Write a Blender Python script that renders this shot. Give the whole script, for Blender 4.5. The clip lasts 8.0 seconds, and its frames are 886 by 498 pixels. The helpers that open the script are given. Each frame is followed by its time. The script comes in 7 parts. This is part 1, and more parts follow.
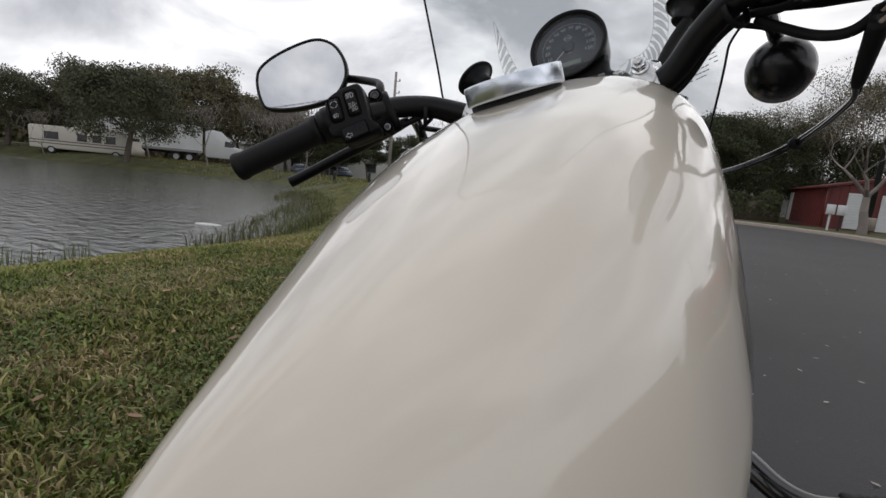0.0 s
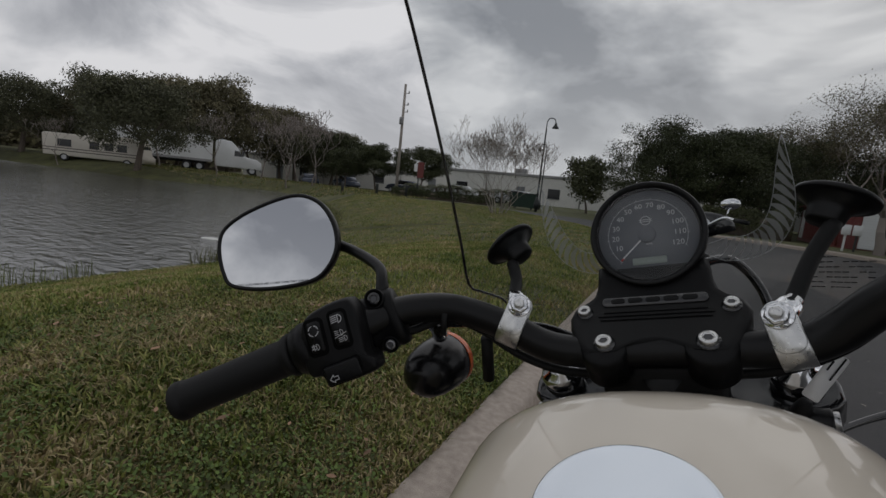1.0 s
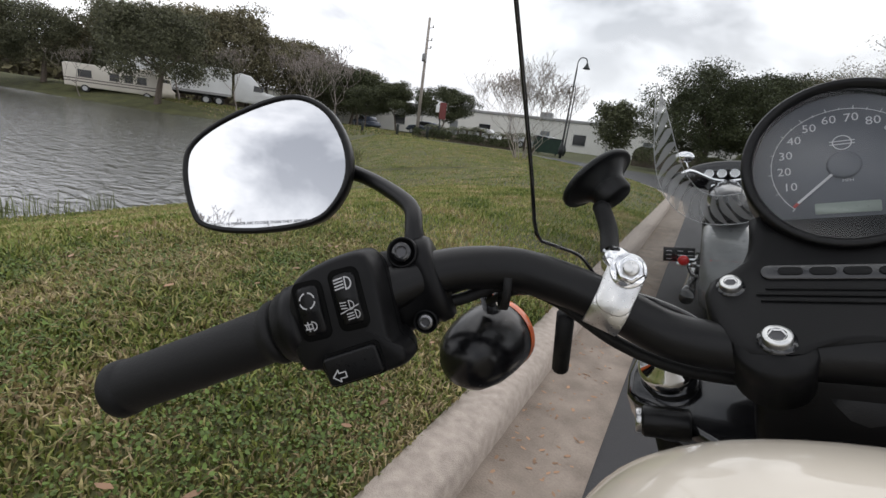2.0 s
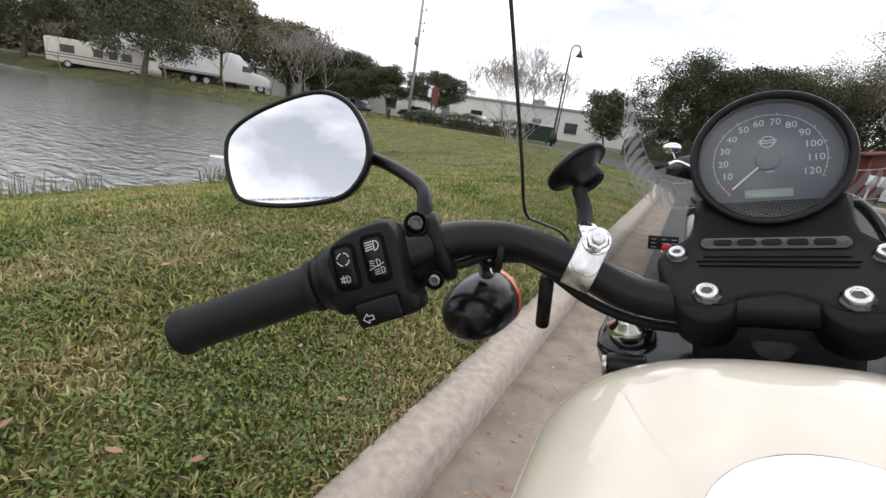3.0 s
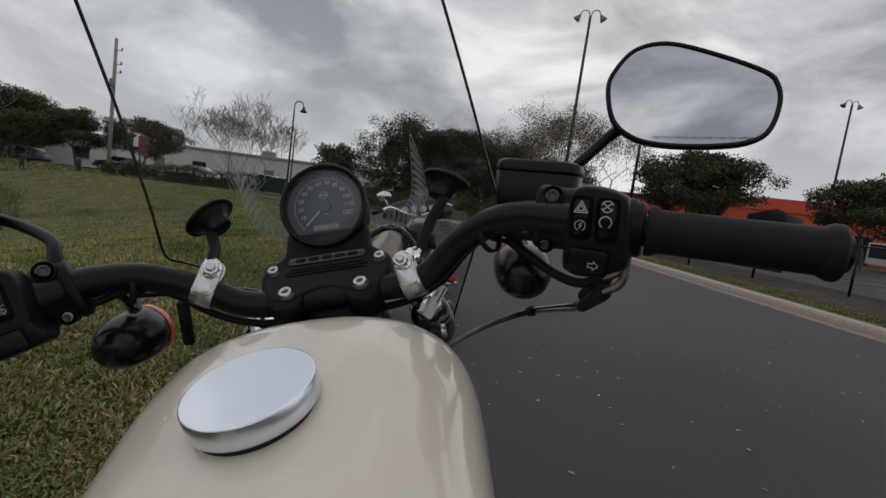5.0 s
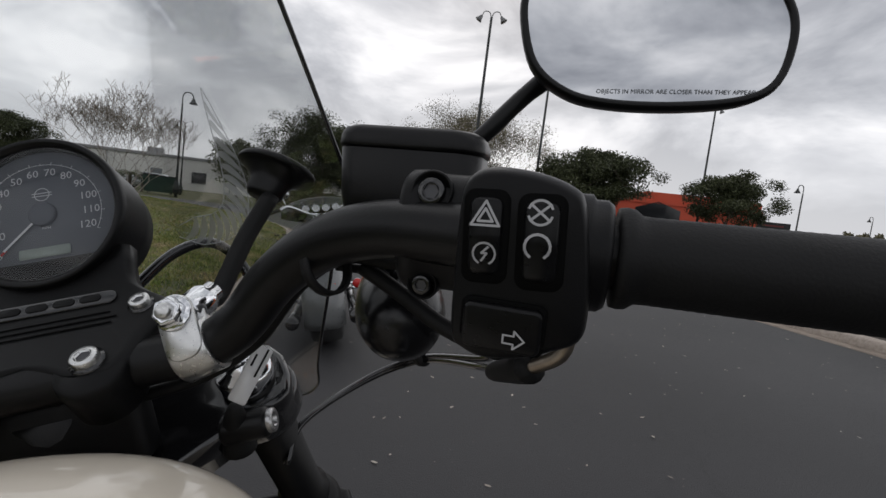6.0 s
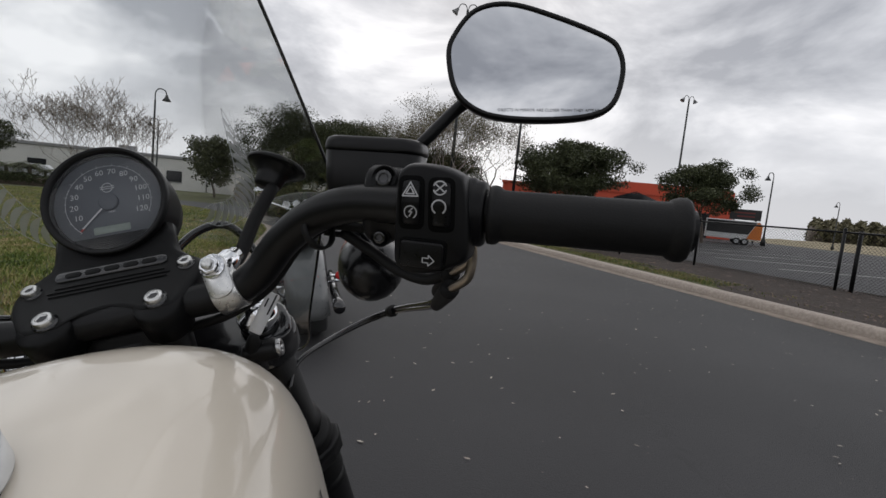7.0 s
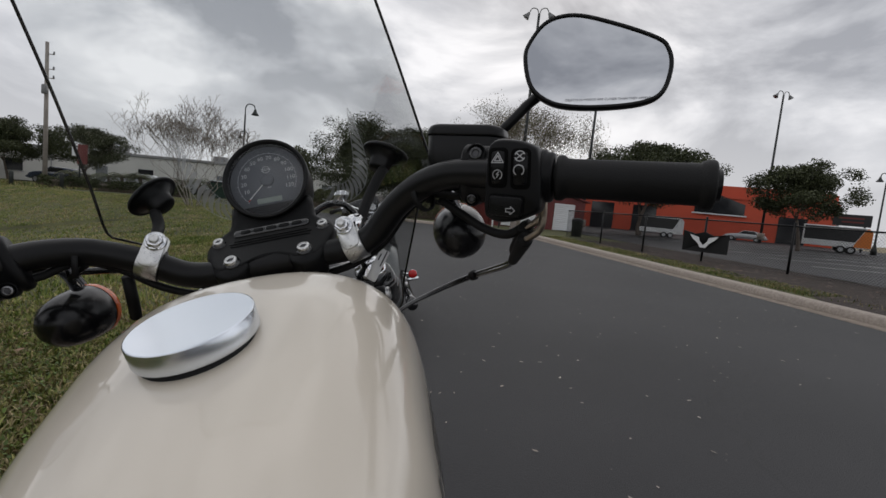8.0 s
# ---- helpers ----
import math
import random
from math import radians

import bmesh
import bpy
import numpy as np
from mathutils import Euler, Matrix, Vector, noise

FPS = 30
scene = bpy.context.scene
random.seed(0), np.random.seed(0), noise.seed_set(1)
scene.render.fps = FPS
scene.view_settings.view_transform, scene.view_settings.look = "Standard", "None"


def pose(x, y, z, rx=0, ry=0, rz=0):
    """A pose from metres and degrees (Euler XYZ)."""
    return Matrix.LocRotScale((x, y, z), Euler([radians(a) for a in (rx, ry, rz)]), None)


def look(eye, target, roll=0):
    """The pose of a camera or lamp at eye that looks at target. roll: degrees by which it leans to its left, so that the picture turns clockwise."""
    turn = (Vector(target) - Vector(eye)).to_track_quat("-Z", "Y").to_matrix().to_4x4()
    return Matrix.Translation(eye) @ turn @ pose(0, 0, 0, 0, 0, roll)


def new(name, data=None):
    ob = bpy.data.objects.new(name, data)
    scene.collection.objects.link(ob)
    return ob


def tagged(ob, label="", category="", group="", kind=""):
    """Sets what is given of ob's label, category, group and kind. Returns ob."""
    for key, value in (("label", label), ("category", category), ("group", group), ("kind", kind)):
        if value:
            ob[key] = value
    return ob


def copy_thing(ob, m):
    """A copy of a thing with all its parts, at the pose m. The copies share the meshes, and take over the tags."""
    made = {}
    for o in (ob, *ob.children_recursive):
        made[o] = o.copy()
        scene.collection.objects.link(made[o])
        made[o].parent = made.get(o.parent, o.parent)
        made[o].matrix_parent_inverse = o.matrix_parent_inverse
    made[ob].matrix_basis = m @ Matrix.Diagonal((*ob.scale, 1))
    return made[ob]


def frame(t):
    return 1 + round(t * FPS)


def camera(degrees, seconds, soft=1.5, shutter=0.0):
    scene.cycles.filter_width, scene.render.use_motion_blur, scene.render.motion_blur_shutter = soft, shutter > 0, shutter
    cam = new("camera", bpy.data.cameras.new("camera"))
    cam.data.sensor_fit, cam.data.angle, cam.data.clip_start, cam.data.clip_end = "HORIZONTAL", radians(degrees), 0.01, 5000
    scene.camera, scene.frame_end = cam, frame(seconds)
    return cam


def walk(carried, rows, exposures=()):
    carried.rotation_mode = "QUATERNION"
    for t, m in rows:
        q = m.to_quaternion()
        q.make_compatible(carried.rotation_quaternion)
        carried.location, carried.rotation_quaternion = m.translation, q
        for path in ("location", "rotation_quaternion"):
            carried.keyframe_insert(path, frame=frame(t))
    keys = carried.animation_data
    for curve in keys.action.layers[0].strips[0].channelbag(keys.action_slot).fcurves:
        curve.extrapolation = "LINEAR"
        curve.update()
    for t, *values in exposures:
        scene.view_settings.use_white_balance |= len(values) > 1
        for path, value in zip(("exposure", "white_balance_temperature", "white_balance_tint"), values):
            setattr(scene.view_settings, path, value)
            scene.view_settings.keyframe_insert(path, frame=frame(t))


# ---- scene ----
cam = camera(87.0, 8.0)
PATH = [
    (0, (0.191, 0.169, 1.024), (-0.639, 1.961, 0.712), 5.5),
    (0.5, (0.123, 0.302, 1.137), (-0.692, 2.12, 0.966), 5.9),
    (0.6, (0.103, 0.322, 1.165), (-0.712, 2.14, 0.993), 6.3),
    (1, (0.056, 0.354, 1.245), (-0.806, 2.138, 0.969), 6.2),
    (1.5, (-0.011, 0.447, 1.241), (-0.899, 2.188, 0.817), 7.1),
    (1.7, (-0.034, 0.481, 1.223), (-0.921, 2.212, 0.757), 7.4),
    (2.8, (-0.044, 0.488, 1.2), (-0.904, 2.198, 0.621), 9.3),
    (3, (-0.017, 0.415, 1.215), (-0.847, 2.144, 0.65), 9.2),
    (3.5, (0.041, 0.182, 1.231), (-0.658, 1.996, 0.762), 8.4),
    (4, (0.054, 0.07, 1.224), (-0.394, 1.984, 0.856), 7.9),
    (4.5, (0.092, 0.136, 1.226), (-0.042, 2.112, 0.949), 8.1),
    (5, (0.146, 0.274, 1.244), (0.283, 2.258, 1.04), 8.0),
    (5.2, (0.163, 0.334, 1.249), (0.385, 2.312, 1.062), 7.9),
    (6.3, (0.227, 0.493, 1.254), (0.789, 2.405, 1.085), 6.6),
    (6.5, (0.222, 0.464, 1.252), (0.801, 2.371, 1.079), 6.3),
    (7, (0.212, 0.342, 1.246), (0.791, 2.248, 1.062), 5.9),
    (7.5, (0.193, 0.22, 1.234), (0.68, 2.15, 1.041), 5.4),
    (8, (0.175, 0.232, 1.208), (0.469, 2.202, 1.02), 5.7),
]
EXPOSURE = [(0.0, -0.15, 6450, 12), (0.5, -0.68, 6450, 12), (1.0, -0.78, 6450, 12), (1.5, 0.05, 6450, 12), (2.2, 0.55, 6450, 12), (3.0, 0.88, 6450, 12), (3.5, 0.35, 6450, 12), (4.0, -0.1, 6450, 12), (4.5, -0.55, 6450, 12), (5.0, -0.55, 6450, 12), (5.7, -0.3, 6450, 12), (6.5, -0.2, 6450, 12), (7.0, -0.2, 6450, 12), (7.5, -0.2, 6450, 12), (8.0, -0.35, 6450, 12)]
walk(cam, [(t, look(eye, target, roll)) for t, eye, target, roll in PATH], EXPOSURE)


# ---- sky, sun ----
world = bpy.data.worlds.new("overcast_sky")
scene.world = world
world.use_nodes = True
wn, wl = world.node_tree.nodes, world.node_tree.links
wn.clear()
w_out = wn.new("ShaderNodeOutputWorld")
w_bg = wn.new("ShaderNodeBackground")
w_sky = wn.new("ShaderNodeTexSky")
w_sky.sky_type = "NISHITA"
w_sky.sun_disc = False
w_sky.sun_elevation = radians(34)
w_sky.sun_rotation = radians(20)
w_sky.dust_density = 3.0
w_tc = wn.new("ShaderNodeTexCoord")
w_map = wn.new("ShaderNodeMapping")
w_map.inputs["Location"].default_value = (0.55, 0.3, 0.2)
w_map.inputs["Scale"].default_value = (1.0, 1.0, 2.0)
w_n1 = wn.new("ShaderNodeTexNoise")
w_n1.inputs["Scale"].default_value = 2.3
w_n1.inputs["Detail"].default_value = 7.0
w_n1.inputs["Roughness"].default_value = 0.55
w_n1.inputs["Distortion"].default_value = 0.35
w_ramp = wn.new("ShaderNodeValToRGB")
w_ramp.color_ramp.elements[0].position = 0.41
w_ramp.color_ramp.elements[0].color = (0.42, 0.44, 0.475, 1)
w_ramp.color_ramp.elements[1].position = 0.60
w_ramp.color_ramp.elements[1].color = (1.10, 1.105, 1.11, 1)
w_mid = w_ramp.color_ramp.elements.new(0.5)
w_mid.color = (0.68, 0.70, 0.73, 1)
w_mix = wn.new("ShaderNodeMix")
w_mix.data_type = "RGBA"
w_mix.inputs["Factor"].default_value = 0.95
w_scale = wn.new("ShaderNodeVectorMath")
w_scale.operation = "SCALE"
w_scale.inputs["Scale"].default_value = 0.09
wl.new(w_tc.outputs["Generated"], w_map.inputs["Vector"])
wl.new(w_map.outputs["Vector"], w_n1.inputs["Vector"])
wl.new(w_n1.outputs["Fac"], w_ramp.inputs["Fac"])
wl.new(w_sky.outputs["Color"], w_scale.inputs[0])
wl.new(w_scale.outputs["Vector"], w_mix.inputs["A"])
# the cloud cover is thinner and brighter low over the horizon
w_sep = wn.new("ShaderNodeSeparateXYZ")
w_low = wn.new("ShaderNodeMapRange")
w_low.interpolation_type = "SMOOTHSTEP"
w_low.inputs["From Min"].default_value = 0.0
w_low.inputs["From Max"].default_value = 0.34
w_low.inputs["To Min"].default_value = 0.42
w_low.inputs["To Max"].default_value = 0.0
w_hor = wn.new("ShaderNodeMix")
w_hor.data_type = "RGBA"
w_hor.inputs["B"].default_value = (1.08, 1.09, 1.10, 1)
wl.new(w_tc.outputs["Generated"], w_sep.inputs[0])
wl.new(w_sep.outputs["Z"], w_low.inputs["Value"])
wl.new(w_low.outputs["Result"], w_hor.inputs["Factor"])
wl.new(w_ramp.outputs["Color"], w_hor.inputs["A"])
wl.new(w_hor.outputs["Result"], w_mix.inputs["B"])
wl.new(w_mix.outputs["Result"], w_bg.inputs["Color"])
w_bg.inputs["Strength"].default_value = 1.1
wl.new(w_bg.outputs["Background"], w_out.inputs["Surface"])

sun_data = bpy.data.lights.new("sun", "SUN")
sun_data.energy = 0.5
sun_data.angle = radians(110)
sun_data.color = (1.0, 0.97, 0.93)
sun = new("sun", sun_data)
sun.matrix_world = look((0, 0, 30), (-8, -20, 0))


# ---- materials ----
def material(name, base, other=None, rough=0.5, metal=0.0, scale=20.0, bump=0.0, bump_scale=None, coat=0.0,
             spread=0.25, rough_var=0.1, per_piece=0.0, spec=0.5):
    """A procedural surface: two colours mixed by noise at two scales, uneven roughness and a fine relief."""
    m = bpy.data.materials.new(name)
    m.use_nodes = True
    n, l = m.node_tree.nodes, m.node_tree.links
    b = n["Principled BSDF"]
    other = other or tuple(c * 0.75 for c in base)
    tc = n.new("ShaderNodeTexCoord")
    big = n.new("ShaderNodeTexNoise")
    big.inputs["Scale"].default_value = scale
    big.inputs["Detail"].default_value = 6
    fine = n.new("ShaderNodeTexNoise")
    fine.inputs["Scale"].default_value = bump_scale or scale * 12
    fine.inputs["Detail"].default_value = 4
    l.new(tc.outputs["Object"], big.inputs["Vector"])
    l.new(tc.outputs["Object"], fine.inputs["Vector"])
    add = n.new("ShaderNodeMath")
    add.operation = "MULTIPLY_ADD"
    add.inputs[1].default_value = 0.4
    l.new(fine.outputs["Fac"], add.inputs[0])
    l.new(big.outputs["Fac"], add.inputs[2])
    ramp = n.new("ShaderNodeValToRGB")
    ramp.color_ramp.elements[0].position = 0.7 - spread
    ramp.color_ramp.elements[1].position = 0.7 + spread
    ramp.color_ramp.elements[0].color = (*other, 1)
    ramp.color_ramp.elements[1].color = (*base, 1)
    l.new(add.outputs[0], ramp.inputs["Fac"])
    colour = ramp.outputs["Color"]
    if per_piece:
        info = n.new("ShaderNodeObjectInfo")
        hsv = n.new("ShaderNodeHueSaturation")
        rng = n.new("ShaderNodeMapRange")
        rng.inputs["To Min"].default_value = 1 - per_piece
        rng.inputs["To Max"].default_value = 1 + per_piece
        l.new(info.outputs["Random"], rng.inputs["Value"])
        l.new(rng.outputs["Result"], hsv.inputs["Value"])
        l.new(colour, hsv.inputs["Color"])
        colour = hsv.outputs["Color"]
    l.new(colour, b.inputs["Base Color"])
    rr = n.new("ShaderNodeMapRange")
    rr.inputs["To Min"].default_value = max(0.02, rough - rough_var)
    rr.inputs["To Max"].default_value = min(1.0, rough + rough_var)
    l.new(fine.outputs["Fac"], rr.inputs["Value"])
    l.new(rr.outputs["Result"], b.inputs["Roughness"])
    b.inputs["Metallic"].default_value = metal
    b.inputs["Coat Weight"].default_value = coat
    b.inputs["Coat Roughness"].default_value = 0.04
    b.inputs["Specular IOR Level"].default_value = spec
    if bump:
        bp = n.new("ShaderNodeBump")
        bp.inputs["Strength"].default_value = 1.0
        bp.inputs["Distance"].default_value = bump
        l.new(fine.outputs["Fac"], bp.inputs["Height"])
        l.new(bp.outputs["Normal"], b.inputs["Normal"])
    return m


def leaf_material(name, base, other):
    m = material(name, base, other, rough=0.6, scale=0.6, bump_scale=30, spread=0.3, spec=0.3)
    n, l = m.node_tree.nodes, m.node_tree.links
    b = n["Principled BSDF"]
    src = b.inputs["Base Color"].links[0].from_socket
    geo = n.new("ShaderNodeNewGeometry")
    hsv = n.new("ShaderNodeHueSaturation")
    rng = n.new("ShaderNodeMapRange")
    rng.inputs["To Min"].default_value = 0.55
    rng.inputs["To Max"].default_value = 1.5
    l.new(geo.outputs["Random Per Island"], rng.inputs["Value"])
    l.new(rng.outputs["Result"], hsv.inputs["Value"])
    l.new(src, hsv.inputs["Color"])
    l.new(hsv.outputs["Color"], b.inputs["Base Color"])
    return m


M_CREAM = material("cream_tank_paint", (0.665, 0.60, 0.505), (0.65, 0.585, 0.49), rough=0.3, scale=3, coat=1.0, rough_var=0.02, spread=0.5)
M_BLACK = material("black_powder_coat", (0.004, 0.004, 0.0044), (0.0026, 0.0026, 0.003), rough=0.36, scale=30, bump=0.0001, bump_scale=900, spec=0.27)
M_PLASTIC = material("black_switch_plastic", (0.004, 0.004, 0.0044), (0.003, 0.003, 0.0033), rough=0.45, scale=40, bump=0.00012, bump_scale=1200, spec=0.2)
M_RUBBER = material("black_grip_rubber", (0.008, 0.008, 0.0082), (0.0055, 0.0055, 0.0057), rough=0.58, scale=25, bump=0.0002, bump_scale=700, spec=0.25)
M_GLOSS = material("gloss_black_enamel", (0.008, 0.008, 0.009), (0.006, 0.006, 0.007), rough=0.16, scale=12, coat=0.6)
M_CHROME = material("chrome", (0.82, 0.83, 0.85), (0.72, 0.73, 0.75), rough=0.1, metal=1.0, scale=25, rough_var=0.05)
M_STEEL = material("zinc_plated_steel", (0.55, 0.55, 0.55), (0.42, 0.42, 0.42), rough=0.3, metal=1.0, scale=60)
M_CAP = material("brushed_aluminium_cap", (0.80, 0.84, 0.90), (0.70, 0.75, 0.82), rough=0.26, metal=1.0, scale=9, rough_var=0.02, bump_scale=60)
M_MIRROR = material("mirror_glass", (0.66, 0.67, 0.69), (0.64, 0.65, 0.67), rough=0.02, metal=1.0, scale=3, rough_var=0.0)
M_WHITE = material("white_print", (0.8, 0.8, 0.8), (0.7, 0.7, 0.7), rough=0.6)
M_AMBER = material("amber_lens", (0.75, 0.16, 0.03), (0.6, 0.1, 0.02), rough=0.15, scale=80)
M_ASPHALT = material("asphalt", (0.025, 0.0245, 0.0265), (0.0095, 0.0095, 0.0108), rough=0.66, scale=0.42, bump=0.0035, bump_scale=150, spread=0.2, rough_var=0.14)


def cracked(m):
    """Thin dark cracks and pale grit over a paved surface."""
    n, l = m.node_tree.nodes, m.node_tree.links
    b = n["Principled BSDF"]
    src = b.inputs["Base Color"].links[0].from_socket
    tc = n.new("ShaderNodeTexCoord")
    warp = n.new("ShaderNodeTexNoise")
    warp.inputs["Scale"].default_value = 2.5
    warp.inputs["Detail"].default_value = 4
    add = n.new("ShaderNodeVectorMath")
    add.operation = "MULTIPLY_ADD"
    add.inputs[1].default_value = (0.5, 0.5, 0.5)
    l.new(tc.outputs["Object"], warp.inputs["Vector"])
    l.new(warp.outputs["Color"], add.inputs[0])
    l.new(tc.outputs["Object"], add.inputs[2])
    vor = n.new("ShaderNodeTexVoronoi")
    vor.feature = "DISTANCE_TO_EDGE"
    vor.inputs["Scale"].default_value = 0.42
    l.new(add.outputs["Vector"], vor.inputs["Vector"])
    thr = n.new("ShaderNodeMapRange")
    thr.inputs["From Min"].default_value = 0.0012
    thr.inputs["From Max"].default_value = 0.004
    thr.inputs["To Min"].default_value = 0.68
    l.new(vor.outputs["Distance"], thr.inputs["Value"])
    mul = n.new("ShaderNodeMix")
    mul.data_type, mul.blend_type = "RGBA", "MULTIPLY"
    mul.inputs["Factor"].default_value = 1.0
    l.new(src, mul.inputs["A"])
    l.new(thr.outputs["Result"], mul.inputs["B"])
    grit = n.new("ShaderNodeTexVoronoi")
    grit.inputs["Scale"].default_value = 9.0
    l.new(tc.outputs["Object"], grit.inputs["Vector"])
    gt = n.new("ShaderNodeMapRange")
    gt.inputs["From Min"].default_value = 0.03
    gt.inputs["From Max"].default_value = 0.055
    gt.inputs["To Min"].default_value = 1.0
    gt.inputs["To Max"].default_value = 0.0
    l.new(grit.outputs["Distance"], gt.inputs["Value"])
    mix = n.new("ShaderNodeMix")
    mix.data_type = "RGBA"
    mix.inputs["B"].default_value = (0.3, 0.27, 0.23, 1)
    half = n.new("ShaderNodeMath")
    half.operation = "MULTIPLY"
    half.inputs[1].default_value = 0.35
    l.new(gt.outputs["Result"], half.inputs[0])
    l.new(half.outputs[0], mix.inputs["Factor"])
    l.new(mul.outputs["Result"], mix.inputs["A"])
    l.new(mix.outputs["Result"], b.inputs["Base Color"])


cracked(M_ASPHALT)
M_KERB = material("weathered_concrete", (0.47, 0.405, 0.35), (0.27, 0.23, 0.195), rough=0.9, scale=24, bump=0.004, bump_scale=220, spread=0.30)
M_SOIL = material("lawn_soil", (0.105, 0.108, 0.036), (0.050, 0.052, 0.018), rough=0.95, scale=0.9, bump=0.02, bump_scale=25, spread=0.2)
M_BARK = material("bark", (0.16, 0.13, 0.105), (0.09, 0.072, 0.058), rough=0.9, scale=8, bump=0.01, bump_scale=40)
M_WALL = material("painted_block_wall", (0.76, 0.74, 0.70), (0.64, 0.63, 0.60), rough=0.85, scale=0.5)
M_ORANGE = material("orange_stucco", (0.62, 0.10, 0.05), (0.52, 0.08, 0.04), rough=0.8, scale=0.4)
M_REDSHED = material("red_painted_steel", (0.175, 0.034, 0.030), (0.125, 0.025, 0.022), rough=0.55, scale=0.7)
M_VANWHITE = material("white_vehicle_paint", (0.75, 0.76, 0.76), (0.66, 0.67, 0.67), rough=0.35, scale=0.6)
M_DARKGLASS = material("dark_window_glass", (0.02, 0.022, 0.025), (0.015, 0.015, 0.017), rough=0.1, scale=1)
M_POLE = material("galvanised_pole", (0.22, 0.22, 0.22), (0.16, 0.16, 0.16), rough=0.5, metal=0.4, scale=4)
M_WOODPOLE = material("weathered_wood_pole", (0.36, 0.325, 0.29), (0.25, 0.225, 0.2), rough=0.9, scale=3, bump=0.006, bump_scale=40)
M_DARKPOLE = material("dark_green_pole_paint", (0.02, 0.024, 0.023), (0.013, 0.016, 0.015), rough=0.5, scale=4)
M_LEAF = leaf_material("oak_leaves", (0.112, 0.118, 0.058), (0.062, 0.070, 0.034))
M_LEAF_DARK = leaf_material("dense_dark_leaves", (0.070, 0.080, 0.034), (0.036, 0.044, 0.019))
M_LEAF_OAK = leaf_material("dark_oak_leaves", (0.100, 0.102, 0.056), (0.052, 0.056, 0.030))
M_LEAF_OLIVE = leaf_material("olive_leaves", (0.17, 0.15, 0.085), (0.105, 0.098, 0.055))
M_TWIG = leaf_material("bare_twigs", (0.27, 0.235, 0.21), (0.17, 0.145, 0.13))


# ---- shapes ----
def mesh_object(name, bm, mat, parent=None, label="", smooth=True):
    me = bpy.data.meshes.new(name)
    bm.normal_update()
    bm.to_mesh(me)
    bm.free()
    if smooth:
        me.shade_smooth()
    for m in mat if isinstance(mat, (list, tuple)) else [mat]:
        me.materials.append(m)
    ob = new(name, me)
    if parent is not None:
        ob.parent = parent
    if label:
        tagged(ob, label)
    return ob


def part(name, bm, mat, parent, label="", smooth=True):
    return mesh_object(name, bm, mat, parent, label, smooth)


def empty(name, m, label="", category="", group="", kind=""):
    ob = new(name)
    ob.matrix_world = m
    return tagged(ob, label, category, group, kind)


def box_bm(x0, x1, y0, y1, z0, z1, bevel=0.0, seg=2, bm=None):
    bm2 = bmesh.new()
    bmesh.ops.create_cube(bm2, size=1)
    bmesh.ops.scale(bm2, verts=bm2.verts, vec=(x1 - x0, y1 - y0, z1 - z0))
    bmesh.ops.translate(bm2, verts=bm2.verts, vec=((x0 + x1) / 2, (y0 + y1) / 2, (z0 + z1) / 2))
    if bevel:
        bmesh.ops.bevel(bm2, geom=bm2.edges[:], offset=bevel, segments=seg, profile=0.5, affect="EDGES")
    return join(bm, bm2)


def join(bm, bm2):
    """bm2's faces added to bm."""
    if bm is None:
        return bm2
    me = bpy.data.meshes.new("tmp")
    bm2.to_mesh(me)
    bm2.free()
    bm.from_mesh(me)
    bpy.data.meshes.remove(me)
    return bm


def moved(bm, m):
    bmesh.ops.transform(bm, matrix=m, verts=bm.verts)
    return bm


def frame_of(z_axis, up=(0, 0, 1)):
    z = Vector(z_axis).normalized()
    u = Vector(up)
    if abs(z.dot(u.normalized())) > 0.99:
        u = Vector((0, 1, 0))
    x = u.cross(z).normalized()
    y = z.cross(x)
    return Matrix((x, y, z)).transposed()


def smooth_path(points, steps=8):
    """Catmull-Rom through the points."""
    p = [Vector(q) for q in points]
    p = [2 * p[0] - p[1], *p, 2 * p[-1] - p[-2]]
    out = []
    for i in range(1, len(p) - 2):
        for k in range(steps):
            t = k / steps
            a, b, c, d = p[i - 1:i + 3]
            out.append(0.5 * (2 * b + (c - a) * t + (2 * a - 5 * b + 4 * c - d) * t * t + (3 * b - a - 3 * c + d) * t ** 3))
    out.append(p[-2])
    return out


